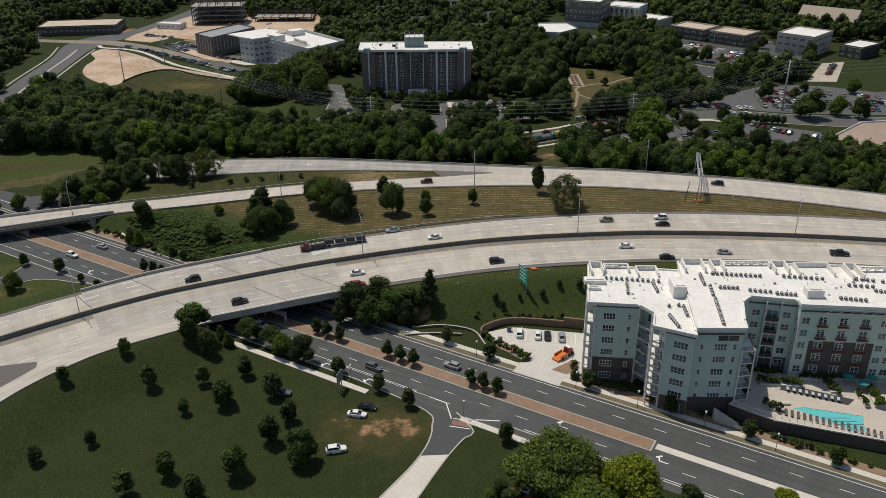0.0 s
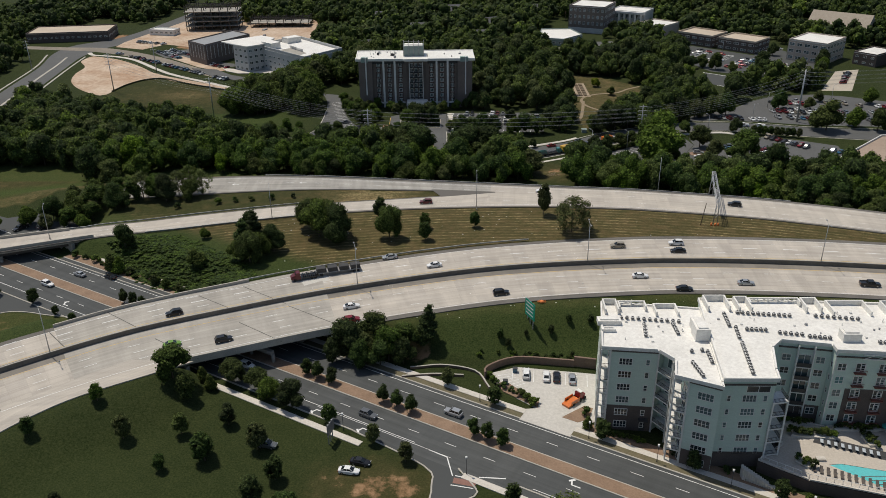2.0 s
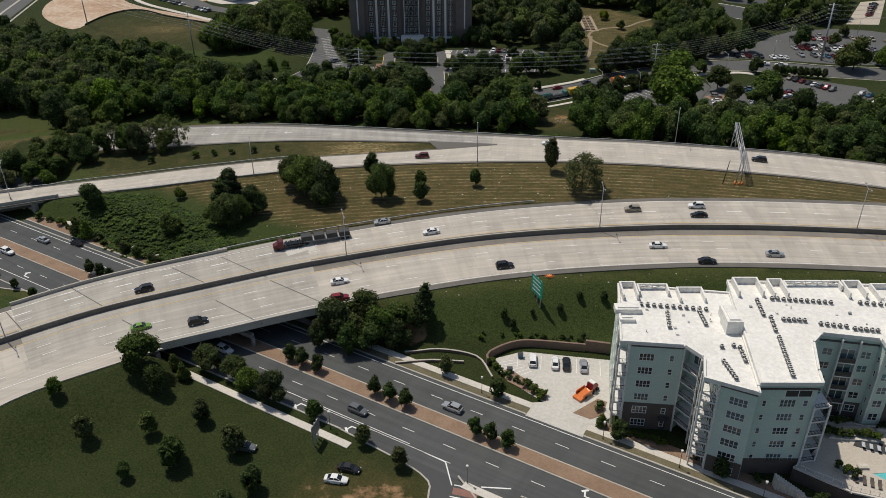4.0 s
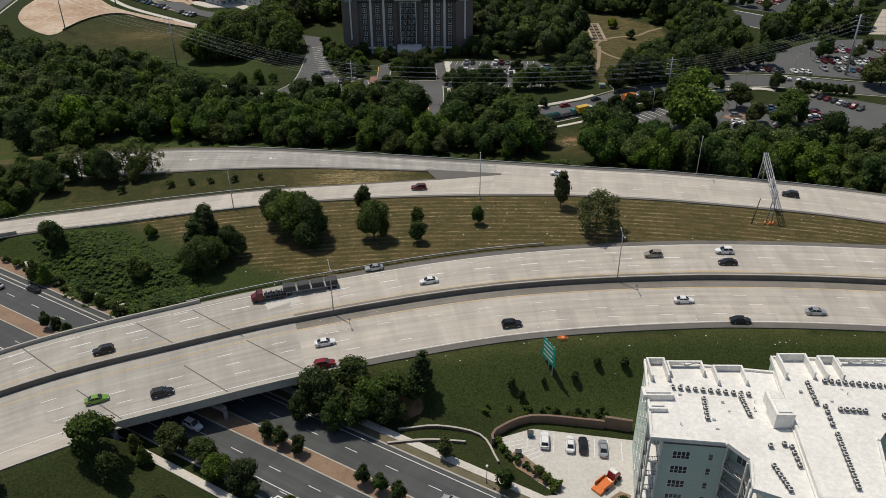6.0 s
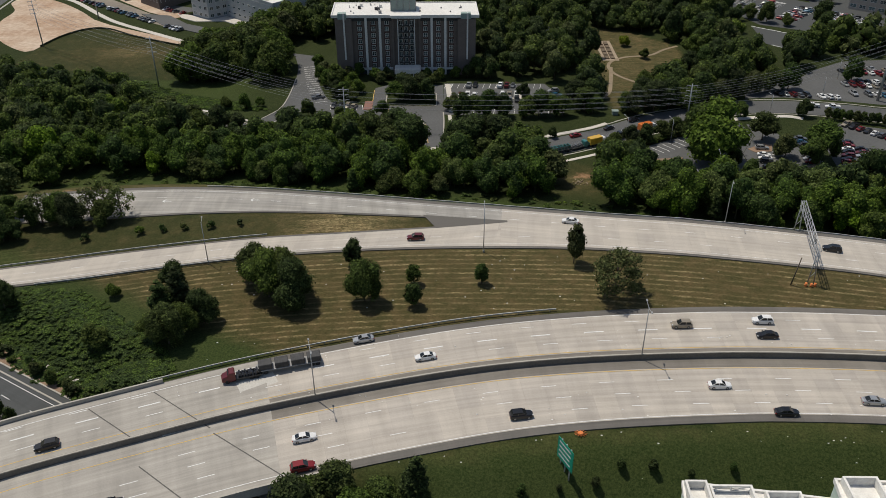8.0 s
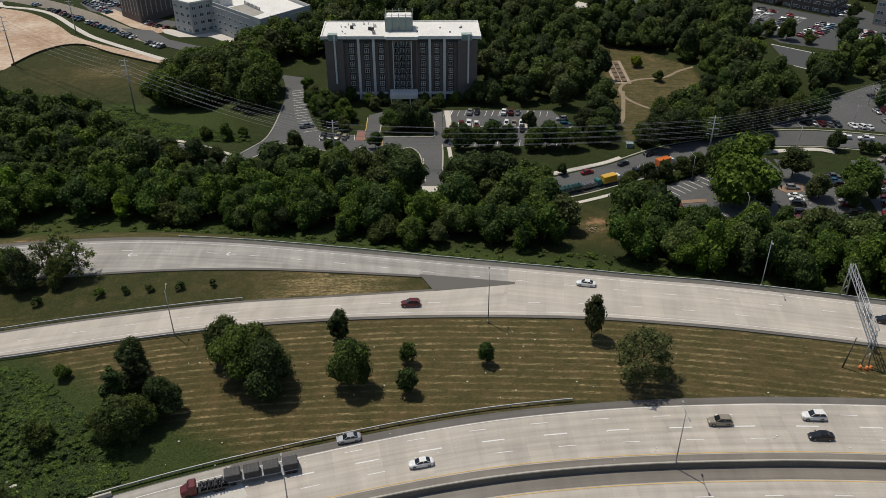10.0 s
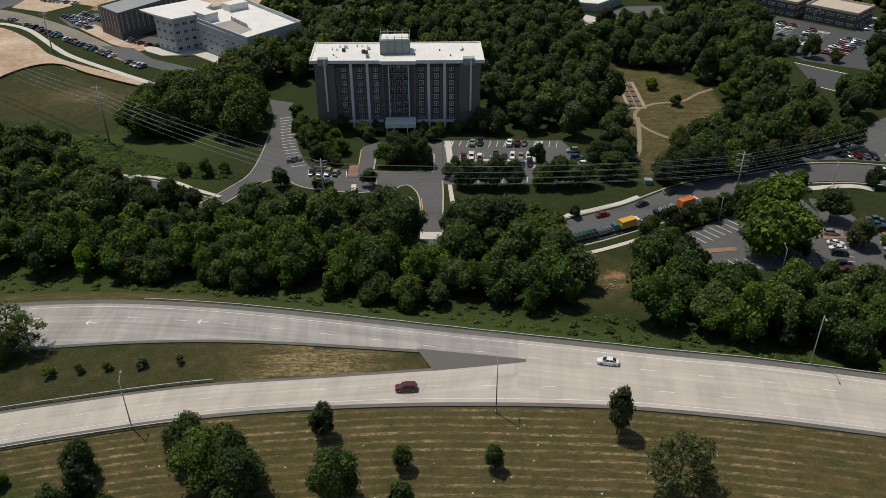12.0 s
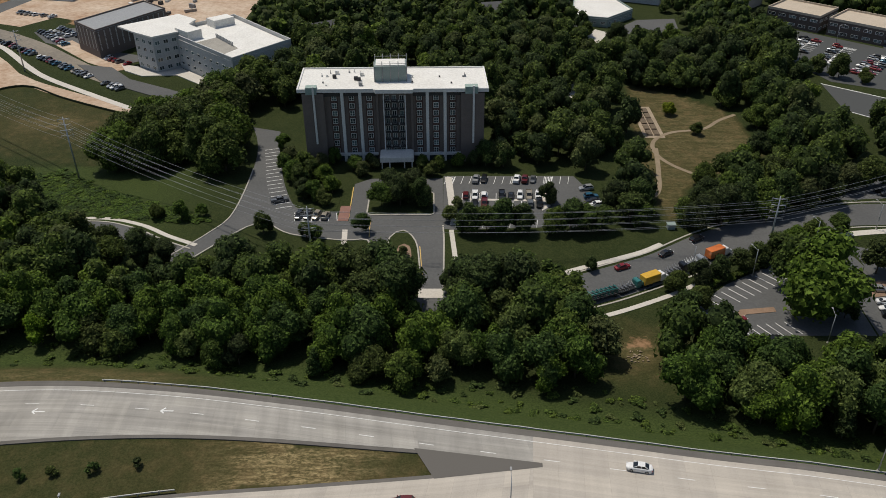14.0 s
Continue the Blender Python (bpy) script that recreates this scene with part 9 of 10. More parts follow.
for kind, col, x, y in (("suv", "white", 18.2, 188.3), ("sedan", "white", 23.3, 187.3), ("sedan", "black", 25.9, 187.0), ("sedan", "silver", 29.8, 186.2)):
    car_at(kind, col, x, y, 85, 0.145, "in a pale car park bay", "cars in the car park")
car_at("suv", "white", 15.8, 127.0, 70, None, "parked in a shaded earth yard")
car_at("sedan", "black", 13.2, 124.4, 20, None, "parked in a shaded earth yard")
for k, (s_, d_, a_) in enumerate(((-163, 22, 60), (-170, 25, 62), (-176, 20, 240), (-160, 26, 60))):
    q = bl(s_, d_)
    car_at(("sedan", "suv", "pickup", "sedan")[k], ("white", "grey", "black", "silver")[k], q[0], q[1], a_, 0.1, "waiting at the crossing", "boulevard traffic")
COLORS = ["white", "silver", "grey", "black", "black", "white", "red", "blue", "dark_red", "tan", "silver", "grey"]
KINDS = ["sedan", "sedan", "suv", "suv", "pickup"]


def car_row(x0, y0, x1, y1, n, turn, z, fill=0.8, where="in a bay of the car park", group="cars in far car parks"):
    for k in range(n):
        if RC.random() > fill:
            continue
        u = k / max(1, n - 1)
        car_at(RC.choice(KINDS), RC.choice(COLORS), x0 + (x1 - x0) * u, y0 + (y1 - y0) * u, turn + RC.uniform(-3, 3) + RC.choice((0, 180)), z, where, group)


ZP = ZF + 0.055
car_row(-3.6, 429.6, 34, 429.6, 15, 80, ZP, 0.35, "in a bay before the tower", "cars before the tower")
car_row(1.0, 418.2, 24, 418.2, 9, 86, ZP, 0.65, "in a bay before the tower", "cars before the tower")
car_row(1.0, 413.0, 24, 413.0, 9, 86, ZP, 0.3, "in a bay before the tower", "cars before the tower")
car_row(39.5, 426, 41.5, 412, 6, 10, ZP, 0.8, "in a bay before the tower", "cars before the tower")
car_row(-50.2, 405.2, -42, 405, 4, 80, ZP, 0.9, "in a bay beside the drive", "cars before the tower")
car_row(-66.2, 446, -58, 415, 10, 20, ZP, 0.25, "in a bay beside the drive", "cars before the tower")
car_at("sedan", "yellow", -9.9, 350.5, 90, ZF + 0.05, "parked at the drive's end")
car_at("sedan", "black", -6.6, 351.5, 90, ZF + 0.05, "parked at the drive's end")
car_at("sedan", "grey", -12.6, 350.8, 90, ZF + 0.05, "parked at the drive's end")
car_at("sedan", "red", 43.6, 376.6, 25, ZF + 0.065, "on the far street")
car_at("sedan", "black", 57, 383.6, 33, ZF + 0.065, "on the far street")
car_at("suv", "black", 67.6, 391.6, 32, ZF + 0.065, "on the far street")
car_at("sedan", "red", 68.2, 352.4, 25, ZF + 0.06, "in a marked bay of the far lot")
car_at("suv", "black", 74.2, 344.6, 30, ZF + 0.06, "in a marked bay of the far lot")
car_row(105.4, 346, 109, 366, 8, -8, ZP, 0.7)
car_row(121.4, 346, 125, 374, 11, -8, ZP, 0.6)
car_row(133, 348, 141, 371, 9, -10, ZP, 0.95)
car_row(138.4, 348, 145, 368, 8, -10, ZP, 0.4)
car_row(148, 388, 162, 371, 9, 40, ZP, 0.95)
car_row(164, 370, 173, 366, 4, 40, ZP, 0.8)
car_row(133, 420.6, 158, 416, 10, 105, ZP, 0.85, "along the far street")
car_at("pickup", "white", 141.8, 407, 172, ZP, "on the far street")
car_at("pickup", "white", 149.4, 405.4, 170, ZP, "on the far street")
car_row(164, 421, 196, 415, 12, 100, ZP, 0.85)
car_row(165, 432, 200, 424, 13, 100, ZP, 0.85)
car_row(167, 437, 202, 429, 13, 100, ZP, 0.7)
car_row(170, 449, 206, 440, 13, 100, ZP, 0.85)
car_row(172, 454, 208, 445, 13, 100, ZP, 0.7)
car_row(208, 414, 250, 407, 15, 100, ZP, 0.8)
car_row(210, 424, 254, 416, 15, 100, ZP, 0.85)
car_row(212, 429, 256, 421, 15, 100, ZP, 0.7)
car_row(214, 441, 250, 434, 13, 100, ZP, 0.7)
for a, b in OFFICE_ROWS:
    d = math.degrees(math.atan2(b[1] - a[1], b[0] - a[0]))
    c, e = math.cos(radians(d + 90)) * 2.7, math.sin(radians(d + 90)) * 2.7
    n = max(3, int(math.dist(a, b) / 2.8))
    for w in (-1, 1):
        car_row(a[0] + c * w, a[1] + e * w, b[0] + c * w, b[1] + e * w, n, d + 90, ZP, 0.55)
car_row(226, 490, 238, 512, 7, 20, ZP + 0.04, 0.6)
car_row(-250, 607, -150, 527, 46, 50, -6.1, 0.72, "parked beside the site road", "cars by the building site")
car_row(-216, 610, -204, 604, 5, 40, -6.04, 0.9, "parked beside the site road", "cars by the building site")
car_row(-222, 612, -200, 590, 10, 45, -6.04, 0.9, "parked in the lot by the brown offices", "cars by the building site")
car_row(-214, 618, -196, 602, 8, 45, -6.04, 0.8, "parked in the lot by the brown offices", "cars by the building site")
car_row(-170, 568, -158, 560, 6, 60, -6.04, 0.9, "parked beside the site road", "cars by the building site")
car_row(-250, 648, -228, 640, 9, 60, -6.1, 0.7, "parked beside the shop", "cars by the building site")
car_row(-196, 622, -160, 640, 12, 60, -6.04, 0.6, "parked beside the site road", "cars by the building site")



def lorry(label, cab, load, x, y, turn, z, kind="box"):
    t = empty("lorry", pose(x, y, z, 0, 0, turn))
    bm = bmesh.new()
    loft(bm, [(1.2, 1.1, 1.05, .5, 2.3), (1.4, 1.15, 1.1, .45, 2.6), (2.4, 1.15, 1.1, .45, 2.6), (2.9, 1.15, 1.05, .45, 1.9), (3.9, 1.1, .95, .5, 1.5), (4.1, .9, .85, .6, 1.3)])
    part("cab", bm, PAINT[cab], t, "painted lorry cab")
    bm = bmesh.new()
    add_box(bm, 2.3, -1.0, 1.7, 2.75, 1.0, 2.4)
    part("windscreen", bm, CAR_GLASS, t)
    bm = bmesh.new()
    add_box(bm, -4.2, -0.5, 0.5, 3.6, 0.5, 0.75)
    part("chassis", bm, DARK_METAL, t)
    bm = bmesh.new()
    if kind == "box":
        add_box(bm, -4.3, -1.2, 0.8, 1.0, 1.2, 3.2)
        bmesh.ops.bevel(bm, geom=list(bm.edges), offset=0.06, segments=1, affect="EDGES")
    else:
        add_box(bm, -4.3, -1.2, 0.8, 1.0, 1.2, 1.05)
        for k in range(8):
            a = -4.2 + 0.62 * k
            add_tube(bm, (a, -1.1, 1.1), (a + 0.7, 1.1, 2.0 + 0.3 * (k % 3)), 0.12, n=5)
            add_box(bm, a, -0.8, 1.05, a + 0.4, 0.8, 1.5 + 0.25 * (k % 2))
    part("load", bm, PAINT[load] if load in PAINT else DARK_METAL, t, "load body behind the cab")
    for xx in (-3.2, -2.1, 2.9):
        for s in (-1, 1):
            bm = bmesh.new()
            add_tube(bm, (xx, s * 0.85, 0.5), (xx, s * 1.15, 0.5), 0.5, 0.5, 12)
            part("wheel", bm, RUBBER, t)
    return tagged(t, label, "lorry")


lorry("dark red lorry cab hauling a long trailer", "dark_red", "black", -46.2, 230.1, road_turn(-42, 216) + 180, ZH(-46, 0) + 0.03, "gear")


def trailer(x, y, turn, z):
    """Low trailer that carries four dark crates."""
    t = empty("flat_trailer", pose(x, y, z, 0, 0, turn))
    bm = bmesh.new()
    add_box(bm, -7.0, -1.25, 0.95, 7.0, 1.25, 1.15)
    part("bed", bm, GREY_METAL, t)
    for k in range(4):
        bm = bmesh.new()
        a = -6.8 + 3.5 * k
        add_box(bm, a, -1.15, 1.16, a + 2.9, 1.15, 2.5)
        bmesh.ops.bevel(bm, geom=list(bm.edges), offset=0.1, segments=1, affect="EDGES")
        for q in range(4):
            add_box(bm, a + 0.2 + 0.7 * q, -1.2, 1.2, a + 0.3 + 0.7 * q, 1.2, 2.6)
        part("crate", bm, DARK_METAL, t, "dark ribbed crate")
    for xx in (-6, -4.8, 5.2):
        for s in (-1, 1):
            bm = bmesh.new()
            add_tube(bm, (xx, s * 0.85, 0.5), (xx, s * 1.18, 0.5), 0.5, 0.5, 12)
            part("wheel", bm, RUBBER, t)
    return tagged(t, "long flat trailer with four dark crates", "trailer")


trailer(-36.4, 233.6, road_turn(-33, 220) + 180, ZH(-36, 0) + 0.03)
for lab, cab, load, x, y, kind in (("white lorry with teal hood beside the kerb", "teal", "grey", 44.0, 366.6, "gear"), ("white lorry with a yellow box beside the kerb", "white", "yellow", 51.0, 370.0, "box"), ("grey works lorry with machinery beside the kerb", "black", "grey", 58.0, 374.6, "gear"), ("pale grey lorry with rails beside the kerb", "silver", "silver", 63.6, 378.2, "gear"), ("white lorry with an orange box body", "white", "orange", 71.6, 383.0, "box")):
    lorry(lab, cab, load, x, y, 29, ZF + 0.065, kind)


def pipe_trailer(x, y, turn, z):
    """A long low trailer with a dark teal rack of pipes and pumps."""
    t = empty("pipe_trailer", pose(x, y, z, 0, 0, turn))
    bm = bmesh.new()
    add_box(bm, -5.6, -1.15, 0.8, 5.6, 1.15, 1.0)
    part("bed", bm, DARK_METAL, t)
    for k in range(9):
        bm = bmesh.new()
        add_box(bm, -5.5 + 1.3 * k, -1.15, 1.0, -5.38 + 1.3 * k, 1.15, 2.5)
        part("rack_frame", bm, PAINT["teal"], t)
    for k in range(7):
        bm = bmesh.new()
        add_tube(bm, (-5.5, -0.95 + 0.31 * k, 2.1 + 0.2 * (k % 2)), (5.4, -0.95 + 0.31 * k, 2.1 + 0.2 * (k % 2)), 0.12, n=7)
        part("pipe", bm, PAINT["teal"] if k % 3 else DARK_METAL, t)
    for xx in (-4.6, -3.5, 4.4):
        for sd in (-1, 1):
            bm = bmesh.new()
            add_tube(bm, (xx, sd * 0.85, 0.45), (xx, sd * 1.12, 0.45), 0.45, 0.45, 12)
            part("wheel", bm, RUBBER, t)
    return tagged(t, "long trailer with a dark teal rack of pipes", "trailer")


pipe_trailer(35.0, 362.2, 24, ZF + 0.065)


def orange_loader(x, y, turn, z):
    """An orange tipping trailer with a small red tractor."""
    t = empty("tipping_trailer", pose(x, y, z, 0, 0, turn))
    bm = bmesh.new()
    vs = add_box(bm, -3.6, -1.1, 0.5, 0.4, 1.1, 1.0)
    for v in vs:
        if v.co.x < -3:
            v.co.z -= 0.42
    for s in (-1, 1):
        add_box(bm, -2.6, s * 1.1 - 0.06, 0.7, 0.4, s * 1.1 + 0.06, 1.5)
    part("tray", bm, PAINT["orange"], t, "orange sloping tray")
    bm = bmesh.new()
    loft(bm, [(0.6, .8, .75, .6, 1.4), (0.8, .9, .85, .5, 2.3), (1.8, .9, .85, .5, 2.4), (2.0, .85, .8, .6, 1.6), (2.9, .75, .7, .6, 1.4)])
    part("cab", bm, PAINT["red"], t, "red cab")
    bm = bmesh.new()
    add_box(bm, 0.9, -0.8, 2.4, 1.9, 0.8, 2.55)
    part("cab_roof", bm, WHITE_TRIM, t)
    for xx in (-1.6, 0.9, 2.4):
        for s in (-1, 1):
            bm = bmesh.new()
            add_tube(bm, (xx, s * 0.85, 0.45), (xx, s * 1.15, 0.45), 0.45, 0.45, 12)
            part("wheel", bm, RUBBER, t)
    return tagged(t, "orange tipping trailer with a small red tractor", "trailer")


orange_loader(29.4, 177.4, 42, 0.15)
for x, y in ((15.4, 190.0), (12.6, 184.6)):
    bm = bmesh.new()
    add_box(bm, x - 0.6, y - 0.5, 0.14, x + 0.6, y + 0.5, 1.3)
    bmesh.ops.bevel(bm, geom=list(bm.edges), offset=0.08, segments=1, affect="EDGES")
    b = part("waste_bin", bm, PAINT["blue"])
    bm = bmesh.new()
    add_box(bm, x - 0.65, y - 0.55, 1.3, x + 0.65, y + 0.55, 1.4)
    part("lid", bm, RAIL_DARK, b)
    tagged(b, "blue wheeled waste bin beside the wall", "bin")


# ---------------------------------------------------------------- lamps, poles, signs and wires
LAMP_GLASS = plain_mat("lamp_glass", (0.6, 0.6, 0.58), 0.2)


def highway_lamp(x, y, z, h, turn, arms=1, label="tall grey highway lamp with one arm"):
    t = empty("street_lamp", pose(x, y, z, 0, 0, turn))
    bm = bmesh.new()
    add_tube(bm, (0, 0, -0.3), (0, 0, h), 0.14, 0.08, 8)
    part("pole", bm, STEEL, t)
    bm = bmesh.new()
    add_tube(bm, (0, 0, -0.4), (0, 0, 0.5), 0.28, 0.25, 10)
    part("base", bm, WALL_CONCRETE, t)
    for s in ((1, -1) if arms == 2 else (1,)):
        bm = bmesh.new()
        add_tube(bm, (0, 0, h - 0.3), (s * 2.2, 0, h + 0.3), 0.06, 0.05, 6)
        part("arm", bm, STEEL, t)
        bm = bmesh.new()
        add_box(bm, s * 2.2 - 0.35, -0.16, h + 0.24, s * 2.2 + 0.35, 0.16, h + 0.4)
        hd = part("lamp_head", bm, GREY_METAL, t)
        bm = bmesh.new()
        add_box(bm, s * 2.2 - 0.28, -0.12, h + 0.2, s * 2.2 + 0.28, 0.12, h + 0.236)
        part("lens", bm, LAMP_GLASS, hd)
    return tagged(t, label, "street lamp")


run_m, at_m = along(MEDIAN)
for x in (-106.5, -29.0, 39.8, 108):
    i = int(np.argmin(np.abs(MX - x)))
    highway_lamp(MEDIAN[i][0], MEDIAN[i][1], ZH(x, 0) + 0.6, 13.0, road_turn(*MEDIAN[i]) + 90, 2, "tall grey highway lamp with two arms on the median wall")
highway_lamp(6.9, 280.0, ZH(7, 0), 13.5, 90)
highway_lamp(-66, 277.0, ZH(-66, 0) - 0.2, 12.5, 100)
highway_lamp(74, 293.6, ZH(74, 0) - 0.2, 13.0, -105)
highway_lamp(-140, 263, ZH(-140, 0), 12.0, 105)
for x, y, t in ((78, 373, 120), (100, 388, 120), (87, 344, 90), (122, 398, 120), (150, 418, -60), (62, 374.5, 120), (128, 365, 0), (205, 455, 0), (180, 575, 0), (230, 540, 0), (165, 440, 0), (14, 371, -60)):
    highway_lamp(x, y, ZF, 8.5, t, 1, "slim grey car park lamp")
for s, d in ((19.5, 12.2), (48, 12.2), (64, 12.2), (80, 12.2), (96, 12.2), (-3, -13.6), (29.5, -12.4), (-26, 12.2)):
    p = bl(s, d)
    bm = bmesh.new()
    add_tube(bm, (0, 0, -0.2), (0, 0, 4.2), 0.07, 0.05, 7)
    add_tube(bm, (0, 0, -0.2), (0, 0, 0.6), 0.14, 0.1, 8)
    o = part("post_lamp", bm, RAIL_DARK)
    bm = bmesh.new()
    add_tube(bm, (0, 0, 4.2), (0, 0, 4.8), 0.2, 0.26, 8)
    part("lantern", bm, LAMP_GLASS, o)
    o.matrix_basis = pose(p[0], p[1], 0.15)
    tagged(o, "dark post lamp with a small lantern on the pavement", "street lamp", "pavement lamps")


def power_pole(x, y, z, h, turn, arms=3, label="grey steel power pole with cross arms", r=0.35):
    t = empty("power_pole", pose(x, y, z, 0, 0, turn))
    bm = bmesh.new()
    add_tube(bm, (0, 0, -0.5), (0, 0, h), r, r * 0.45, 10)
    part("pole", bm, STEEL, t)
    tips = []
    for k in range(arms):
        zz = h - 0.9 - 2.0 * k
        bm = bmesh.new()
        add_tube(bm, (-1.9, 0, zz + 0.25), (0, 0, zz), 0.09, 0.12, 6)
        add_tube(bm, (1.9, 0, zz + 0.25), (0, 0, zz), 0.09, 0.12, 6)
        part("cross_arm", bm, STEEL, t)
        for s in (-1.9, 1.9):
            bm = bmesh.new()
            add_tube(bm, (s, 0, zz + 0.25), (s, 0, zz - 0.55), 0.07, 0.05, 6)
            part("insulator", bm, GREY_METAL, t)
            tips.append(t.matrix_basis @ Vector((s, 0, zz - 0.55)))
    tagged(t, label, "power pole")
    return tips


def wire_span(a, b, sag, r=0.034):
    cu = bpy.data.curves.new("power_line", "CURVE")
    cu.dimensions, cu.bevel_depth, cu.bevel_resolution = "3D", r, 1
    sp = cu.splines.new("POLY")
    n = 14
    sp.points.add(n)
    for k in range(n + 1):
        u = k / n
        p = a + (b - a) * u
        sp.points[k].co = (p.x, p.y, p.z - sag * 4 * u * (1 - u), 1)
    cu.materials.append(WIRE)
    return tagged(new("power_line", cu), "thin grey power line between steel poles", "wire", "power lines")


A = power_pole(-133.7, 441.1, -6.6, 23.4, 15, 4)
C = power_pole(-42.2, 379.6, -1.4, 18.0, 5, 4)
D = power_pole(86.9, 387.2, -1.4, 17.0, -10, 4)
E_ = power_pole(171, 414, -1.6, 27.0, -10, 4, r=0.6)
F = power_pole(-212, 500, -6.6, 24, 30, 4)
power_pole(-203, 551, -6.6, 20, 30, 3)
power_pole(-292, 560, -6.6, 20, 40, 3)
for p, q in ((F, A), (A, C), (C, D), (D, E_)):
    for a, b in zip(p, q):
        wire_span(a, b, 2.2)
far_end = [v + Vector((120, 25, 2)) for v in E_]
for a, b in zip(E_, far_end):
    wire_span(a, b, 2.0)


def sign_gantry():
    """Steel truss gantry across the joined slip road, on splayed legs, with an orange base crew."""
    t = empty("sign_gantry")
    n0, n1 = Vector((86.6, 263.8, ZH(86, 0))), Vector((92.2, 289.5, ZH(92, 0)))
    top = 9.0
    for base, nm in ((n0, "near"), (n1, "far")):
        for dx in (-0.8, 0.8):
            bm = bmesh.new()
            add_tube(bm, base + Vector((dx, 0, -0.6)), base + Vector((dx * 0.25, 0, top)), 0.16, 0.13, 8)
            part("leg", bm, STEEL, t)
        bm = bmesh.new()
        for k in range(4):
            u0, u1 = 0.15 + 0.2 * k, 0.35 + 0.2 * k
            s = 1 if k % 2 else -1
            add_tube(bm, base + Vector((s * 0.8 * (1 - 0.75 * u0), 0, top * u0)), base + Vector((-s * 0.8 * (1 - 0.75 * u1), 0, top * u1)), 0.07, n=5)
        part("leg_bracing", bm, STEEL, t)
    d = n1 - n0
    for dx in (-0.6, 0.6):
        for dz in (top - 1.4, top):
            bm = bmesh.new()
            add_tube(bm, n0 + Vector((dx, 0, dz)), n1 + Vector((dx, 0, dz)), 0.11, n=7)
            part("chord", bm, STEEL, t)
    bm = bmesh.new()
    for k in range(14):
        u0, u1 = k / 14, (k + 1) / 14
        for dx in (-0.6, 0.6):
            a, b = (top - 1.4, top) if k % 2 else (top, top - 1.4)
            add_tube(bm, n0 + d * u0 + Vector((dx, 0, a)), n0 + d * u1 + Vector((dx, 0, b)), 0.06, n=5)
        add_tube(bm, n0 + d * u0 + Vector((-0.6, 0, top)), n0 + d * u1 + Vector((0.6, 0, top)), 0.05, n=5)
    part("truss_web", bm, STEEL, t)
    bm = bmesh.new()
    p = n0 + d * 0.3
    add_box(bm, p.x - 0.15, p.y - 1.6, p.z + top - 2.6, p.x + 0.1, p.y + 1.6, p.z + top - 0.2)
    part("sign_back", bm, GREY_METAL, t, "bare grey back of a road sign")
    return tagged(t, "grey steel truss gantry across the slip road", "gantry")


sign_gantry()
bm = bmesh.new()
add_tube(bm, (81.5, 263.0, ZH(81, 0) - 0.6), (82.6, 263.2, ZH(81, 0) + 7.5), 0.16, 0.12, 8)
tagged(part("timber_post", bm, BARK), "leaning dark timber post in the grass", "post")
# orange barrels and a compressor at the gantry's foot
BARREL = rough_mat("orange_plastic", (0.62, 0.17, 0.05), (0.72, 0.24, 0.08), 1.0, 6.0)
for k, (x, y) in enumerate(((85.0, 262.6), (86.2, 262.3), (87.2, 262.5))):
    bm = bmesh.new()
    z = gz(x, y)
    add_tube(bm, (x, y, z - 0.05), (x, y, z + 0.95), 0.36, 0.28, 10)
    add_tube(bm, (x, y, z + 0.35), (x, y, z + 0.5), 0.345, 0.335, 10)
    tagged(part("traffic_barrel", bm, BARREL), "orange traffic barrel standing in the grass", "barrel", "orange barrels")

# green direction sign on the south bank, seen edge on
SIGN_GREEN = rough_mat("sign_green", (0.006, 0.26, 0.17), (0.01, 0.32, 0.215), 1.0, 5.0, rough=0.4, depth=0)


# dark grey carries the shadow on the sign's back in its colour
SIGN_BACK = rough_mat("shaded_sign_back", (0.10, 0.105, 0.11), (0.15, 0.155, 0.16), 1.0, 5.0, rough=0.5, depth=0)


def big_sign(x0, y0, x1, y1, z, low, high, face, label, bars=True):
    t = empty("road_sign")
    a, b = Vector((x0, y0, z)), Vector((x1, y1, z))
    d = (b - a).normalized()
    ang = math.degrees(math.atan2(d.y, d.x))
    ln = (b - a).length
    for u in (0.2, 0.5, 0.8):
        bm = bmesh.new()
        q = a + (b - a) * u
        add_box(bm, q.x - 0.11, q.y - 0.11, gz(q.x, q.y) - 0.5, q.x + 0.11, q.y + 0.11, z + high)
        part("post", bm, STEEL, t)
    bm = bmesh.new()
    add_box(bm, 0, -0.24, low, ln, -0.14, high)
    ob = part("panel", bm, face, t)
    ob.matrix_basis = pose(a.x, a.y, a.z, 0, 0, ang)
    bm = bmesh.new()
    for k in range(6):
        zz = low + (high - low) * (k + 0.5) / 6
        add_box(bm, 0.02, -0.135, zz - 0.05, ln - 0.02, -0.06, zz + 0.05)
    ob = part("stiffener", bm, STEEL if not bars else face, t)
    ob.matrix_basis = pose(a.x, a.y, a.z, 0, 0, ang)
    if bars:
        bm = bmesh.new()
        rng = random.Random(4)
        for k in range(4):
            zz = high - 0.7 - (high - low - 0.6) * k / 4
            add_box(bm, 0.5, -0.256, zz - 0.22, ln - rng.uniform(0.6, 1.6), -0.244, zz + 0.16)
        ob = part("lettering_bars", bm, WHITE_LINE, t)
        ob.matrix_basis = pose(a.x, a.y, a.z, 0, 0, ang)
    return tagged(t, label, "road sign")


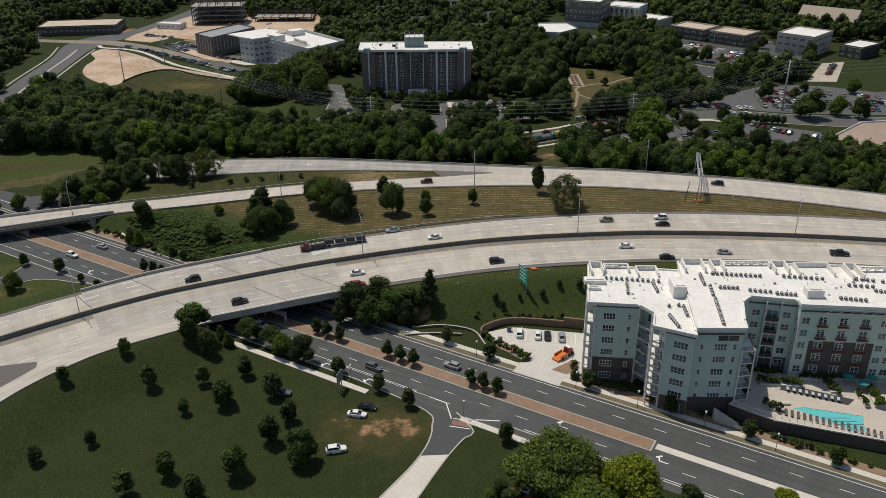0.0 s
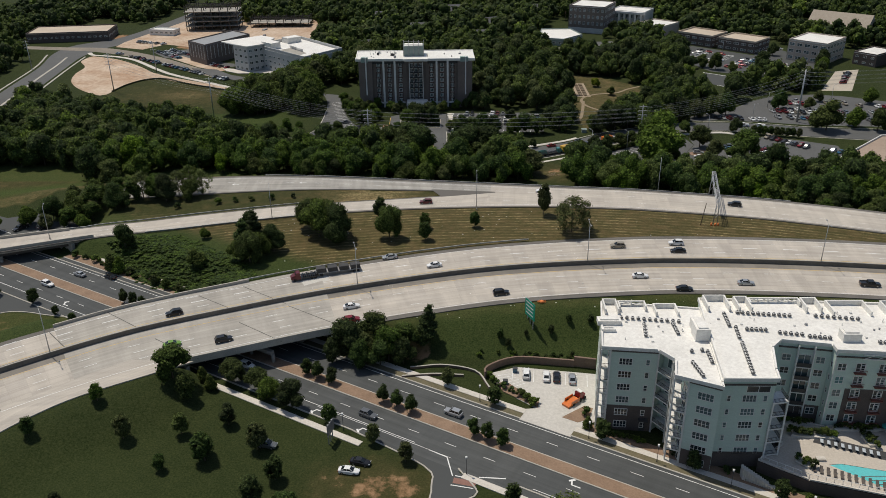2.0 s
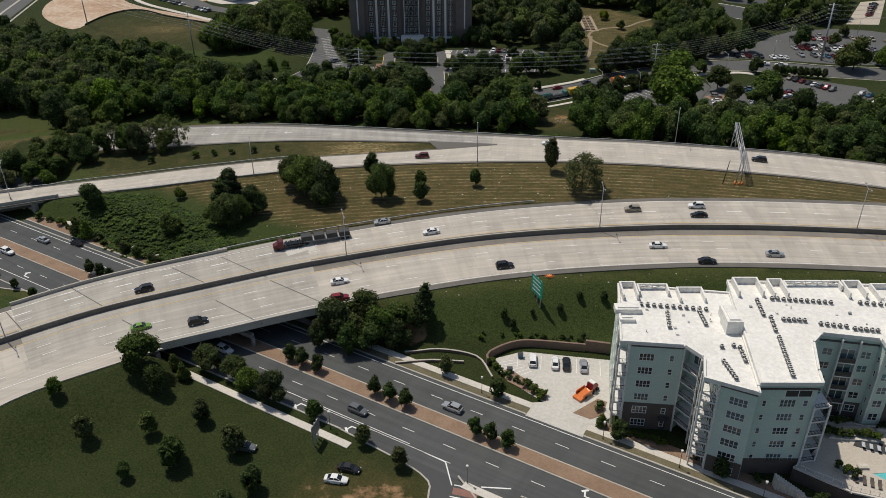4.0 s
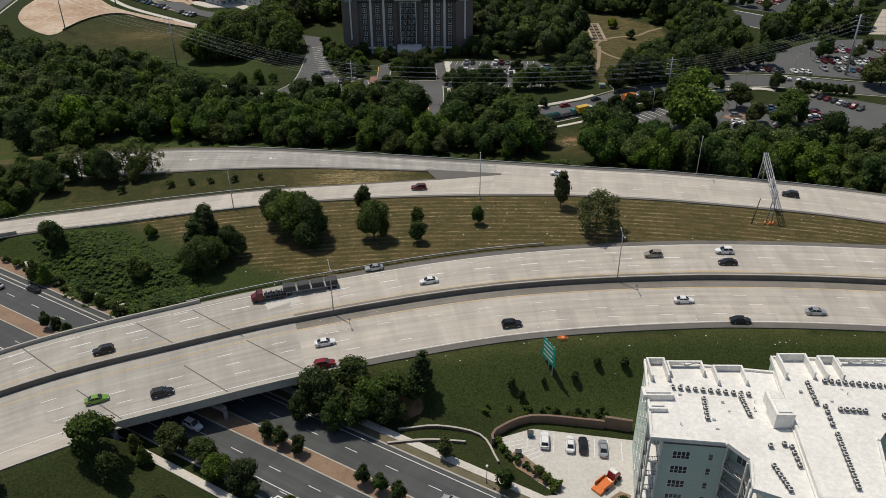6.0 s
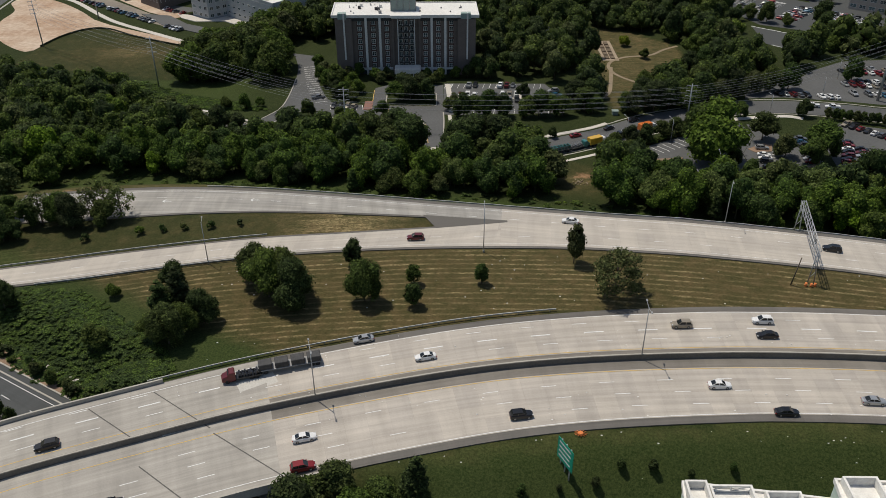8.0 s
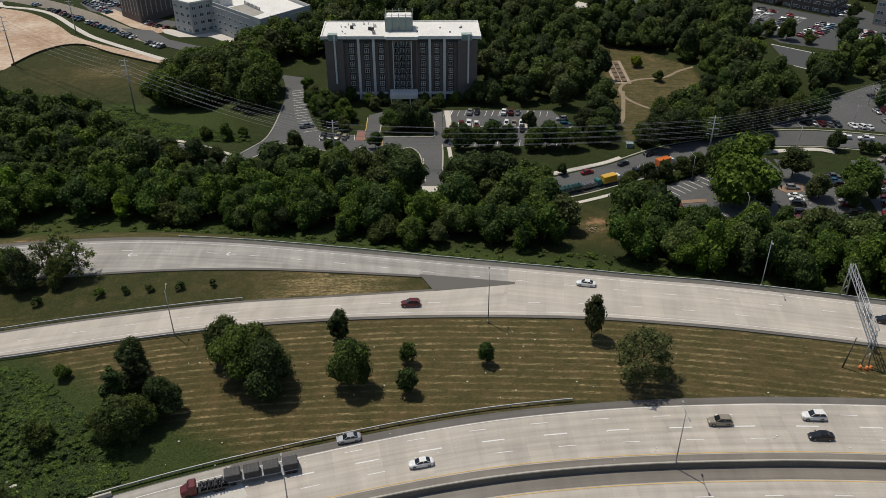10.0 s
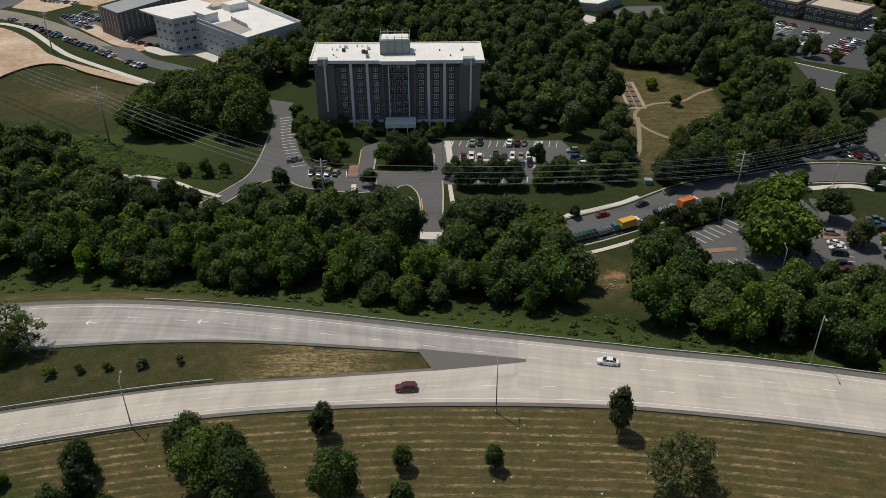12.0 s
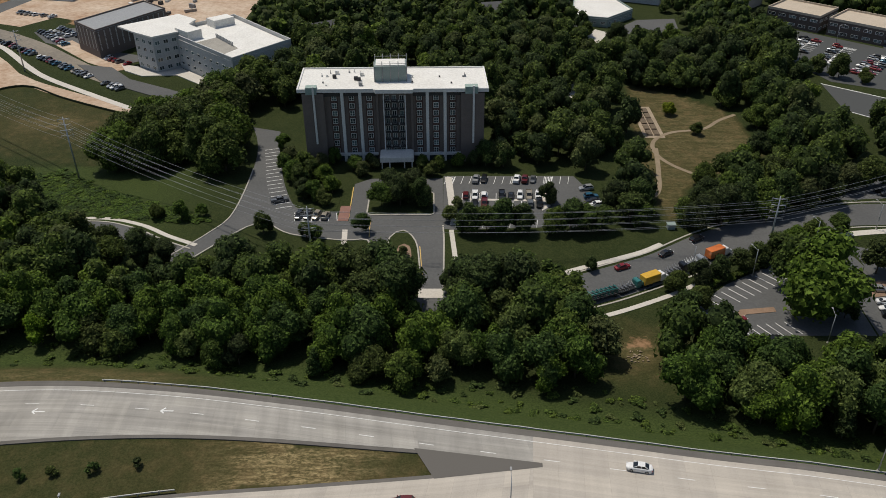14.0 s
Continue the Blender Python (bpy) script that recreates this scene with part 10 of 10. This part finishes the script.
big_sign(19.2, 207.6, 21.4, 203.0, 6.0, 1.6, 6.6, SIGN_GREEN, "large green direction sign on the grass bank")
big_sign(-29.2, 160.2, -28.2, 163.6, 0.3, 2.2, 5.2, SIGN_BACK, "back of a road sign beside the pavement, coloured dark as in shadow", False)
# survey mark: orange painted star on the grass
bm = bmesh.new()
for k in range(6):
    a = k * math.pi / 6
    c, s = math.cos(a), math.sin(a)
    z = gz(24, 212.4) + 0.25
    add_tube(bm, (24 - 1.3 * c, 212.4 - 0.9 * s, z), (24 + 1.3 * c, 212.4 + 0.9 * s, z + 0.02), 0.09, n=4)
add_tube(bm, (24, 212.4, z - 0.3), (24, 212.4, z + 0.25), 0.55, 0.45, 9)
tagged(part("folded_sign", bm, BARREL), "folded orange work sign lying on the grass", "sign")

# litter and stones on the banks, small pale chips
bm = bmesh.new()
RL = random.Random(9)
for k in range(190):
    x = RL.uniform(-60, 110)
    y = RL.choice((RL.uniform(252, 278), RL.uniform(204, 213), RL.uniform(236, 245), RL.uniform(216, 226)))
    hi = 216 < y < 247
    z = ZH(x, y) + 0.04 if hi else gz(x, y)
    s = RL.uniform(0.08, 0.22)
    add_box(bm, x, y, z - 0.05, x + s * 1.6, y + s, z + s * 0.4)
tagged(part("litter", bm, WHITE_TRIM), "scattered pale litter and chippings by the road", "litter", kind="stuff")
# concrete culvert ring in the far clearing
bm = bmesh.new()
for k in range(40):
    a, r = RL.uniform(0, 6.28), RL.uniform(0, 3.2)
    x, y, s = 40 + r * math.cos(a), 338 + r * math.sin(a), RL.uniform(0.2, 0.5)
    add_box(bm, x, y, gz(x, y) - 0.2, x + s, y + s * 0.8, gz(x, y) + s * 0.6)
tagged(part("rubble_heap", bm, PATH_EARTH), "low heap of pale rubble in a clearing", "rubble", kind="stuff")
bm = bmesh.new()
add_box(bm, 60.6, 397.6, ZF, 62.8, 399.4, ZF + 1.5)
add_box(bm, 60.4, 397.4, ZF + 1.5, 63.0, 399.6, ZF + 1.7)
tagged(part("utility_cabinet", bm, GREEN_PANEL), "grey-green utility cabinet beside the far street", "cabinet")
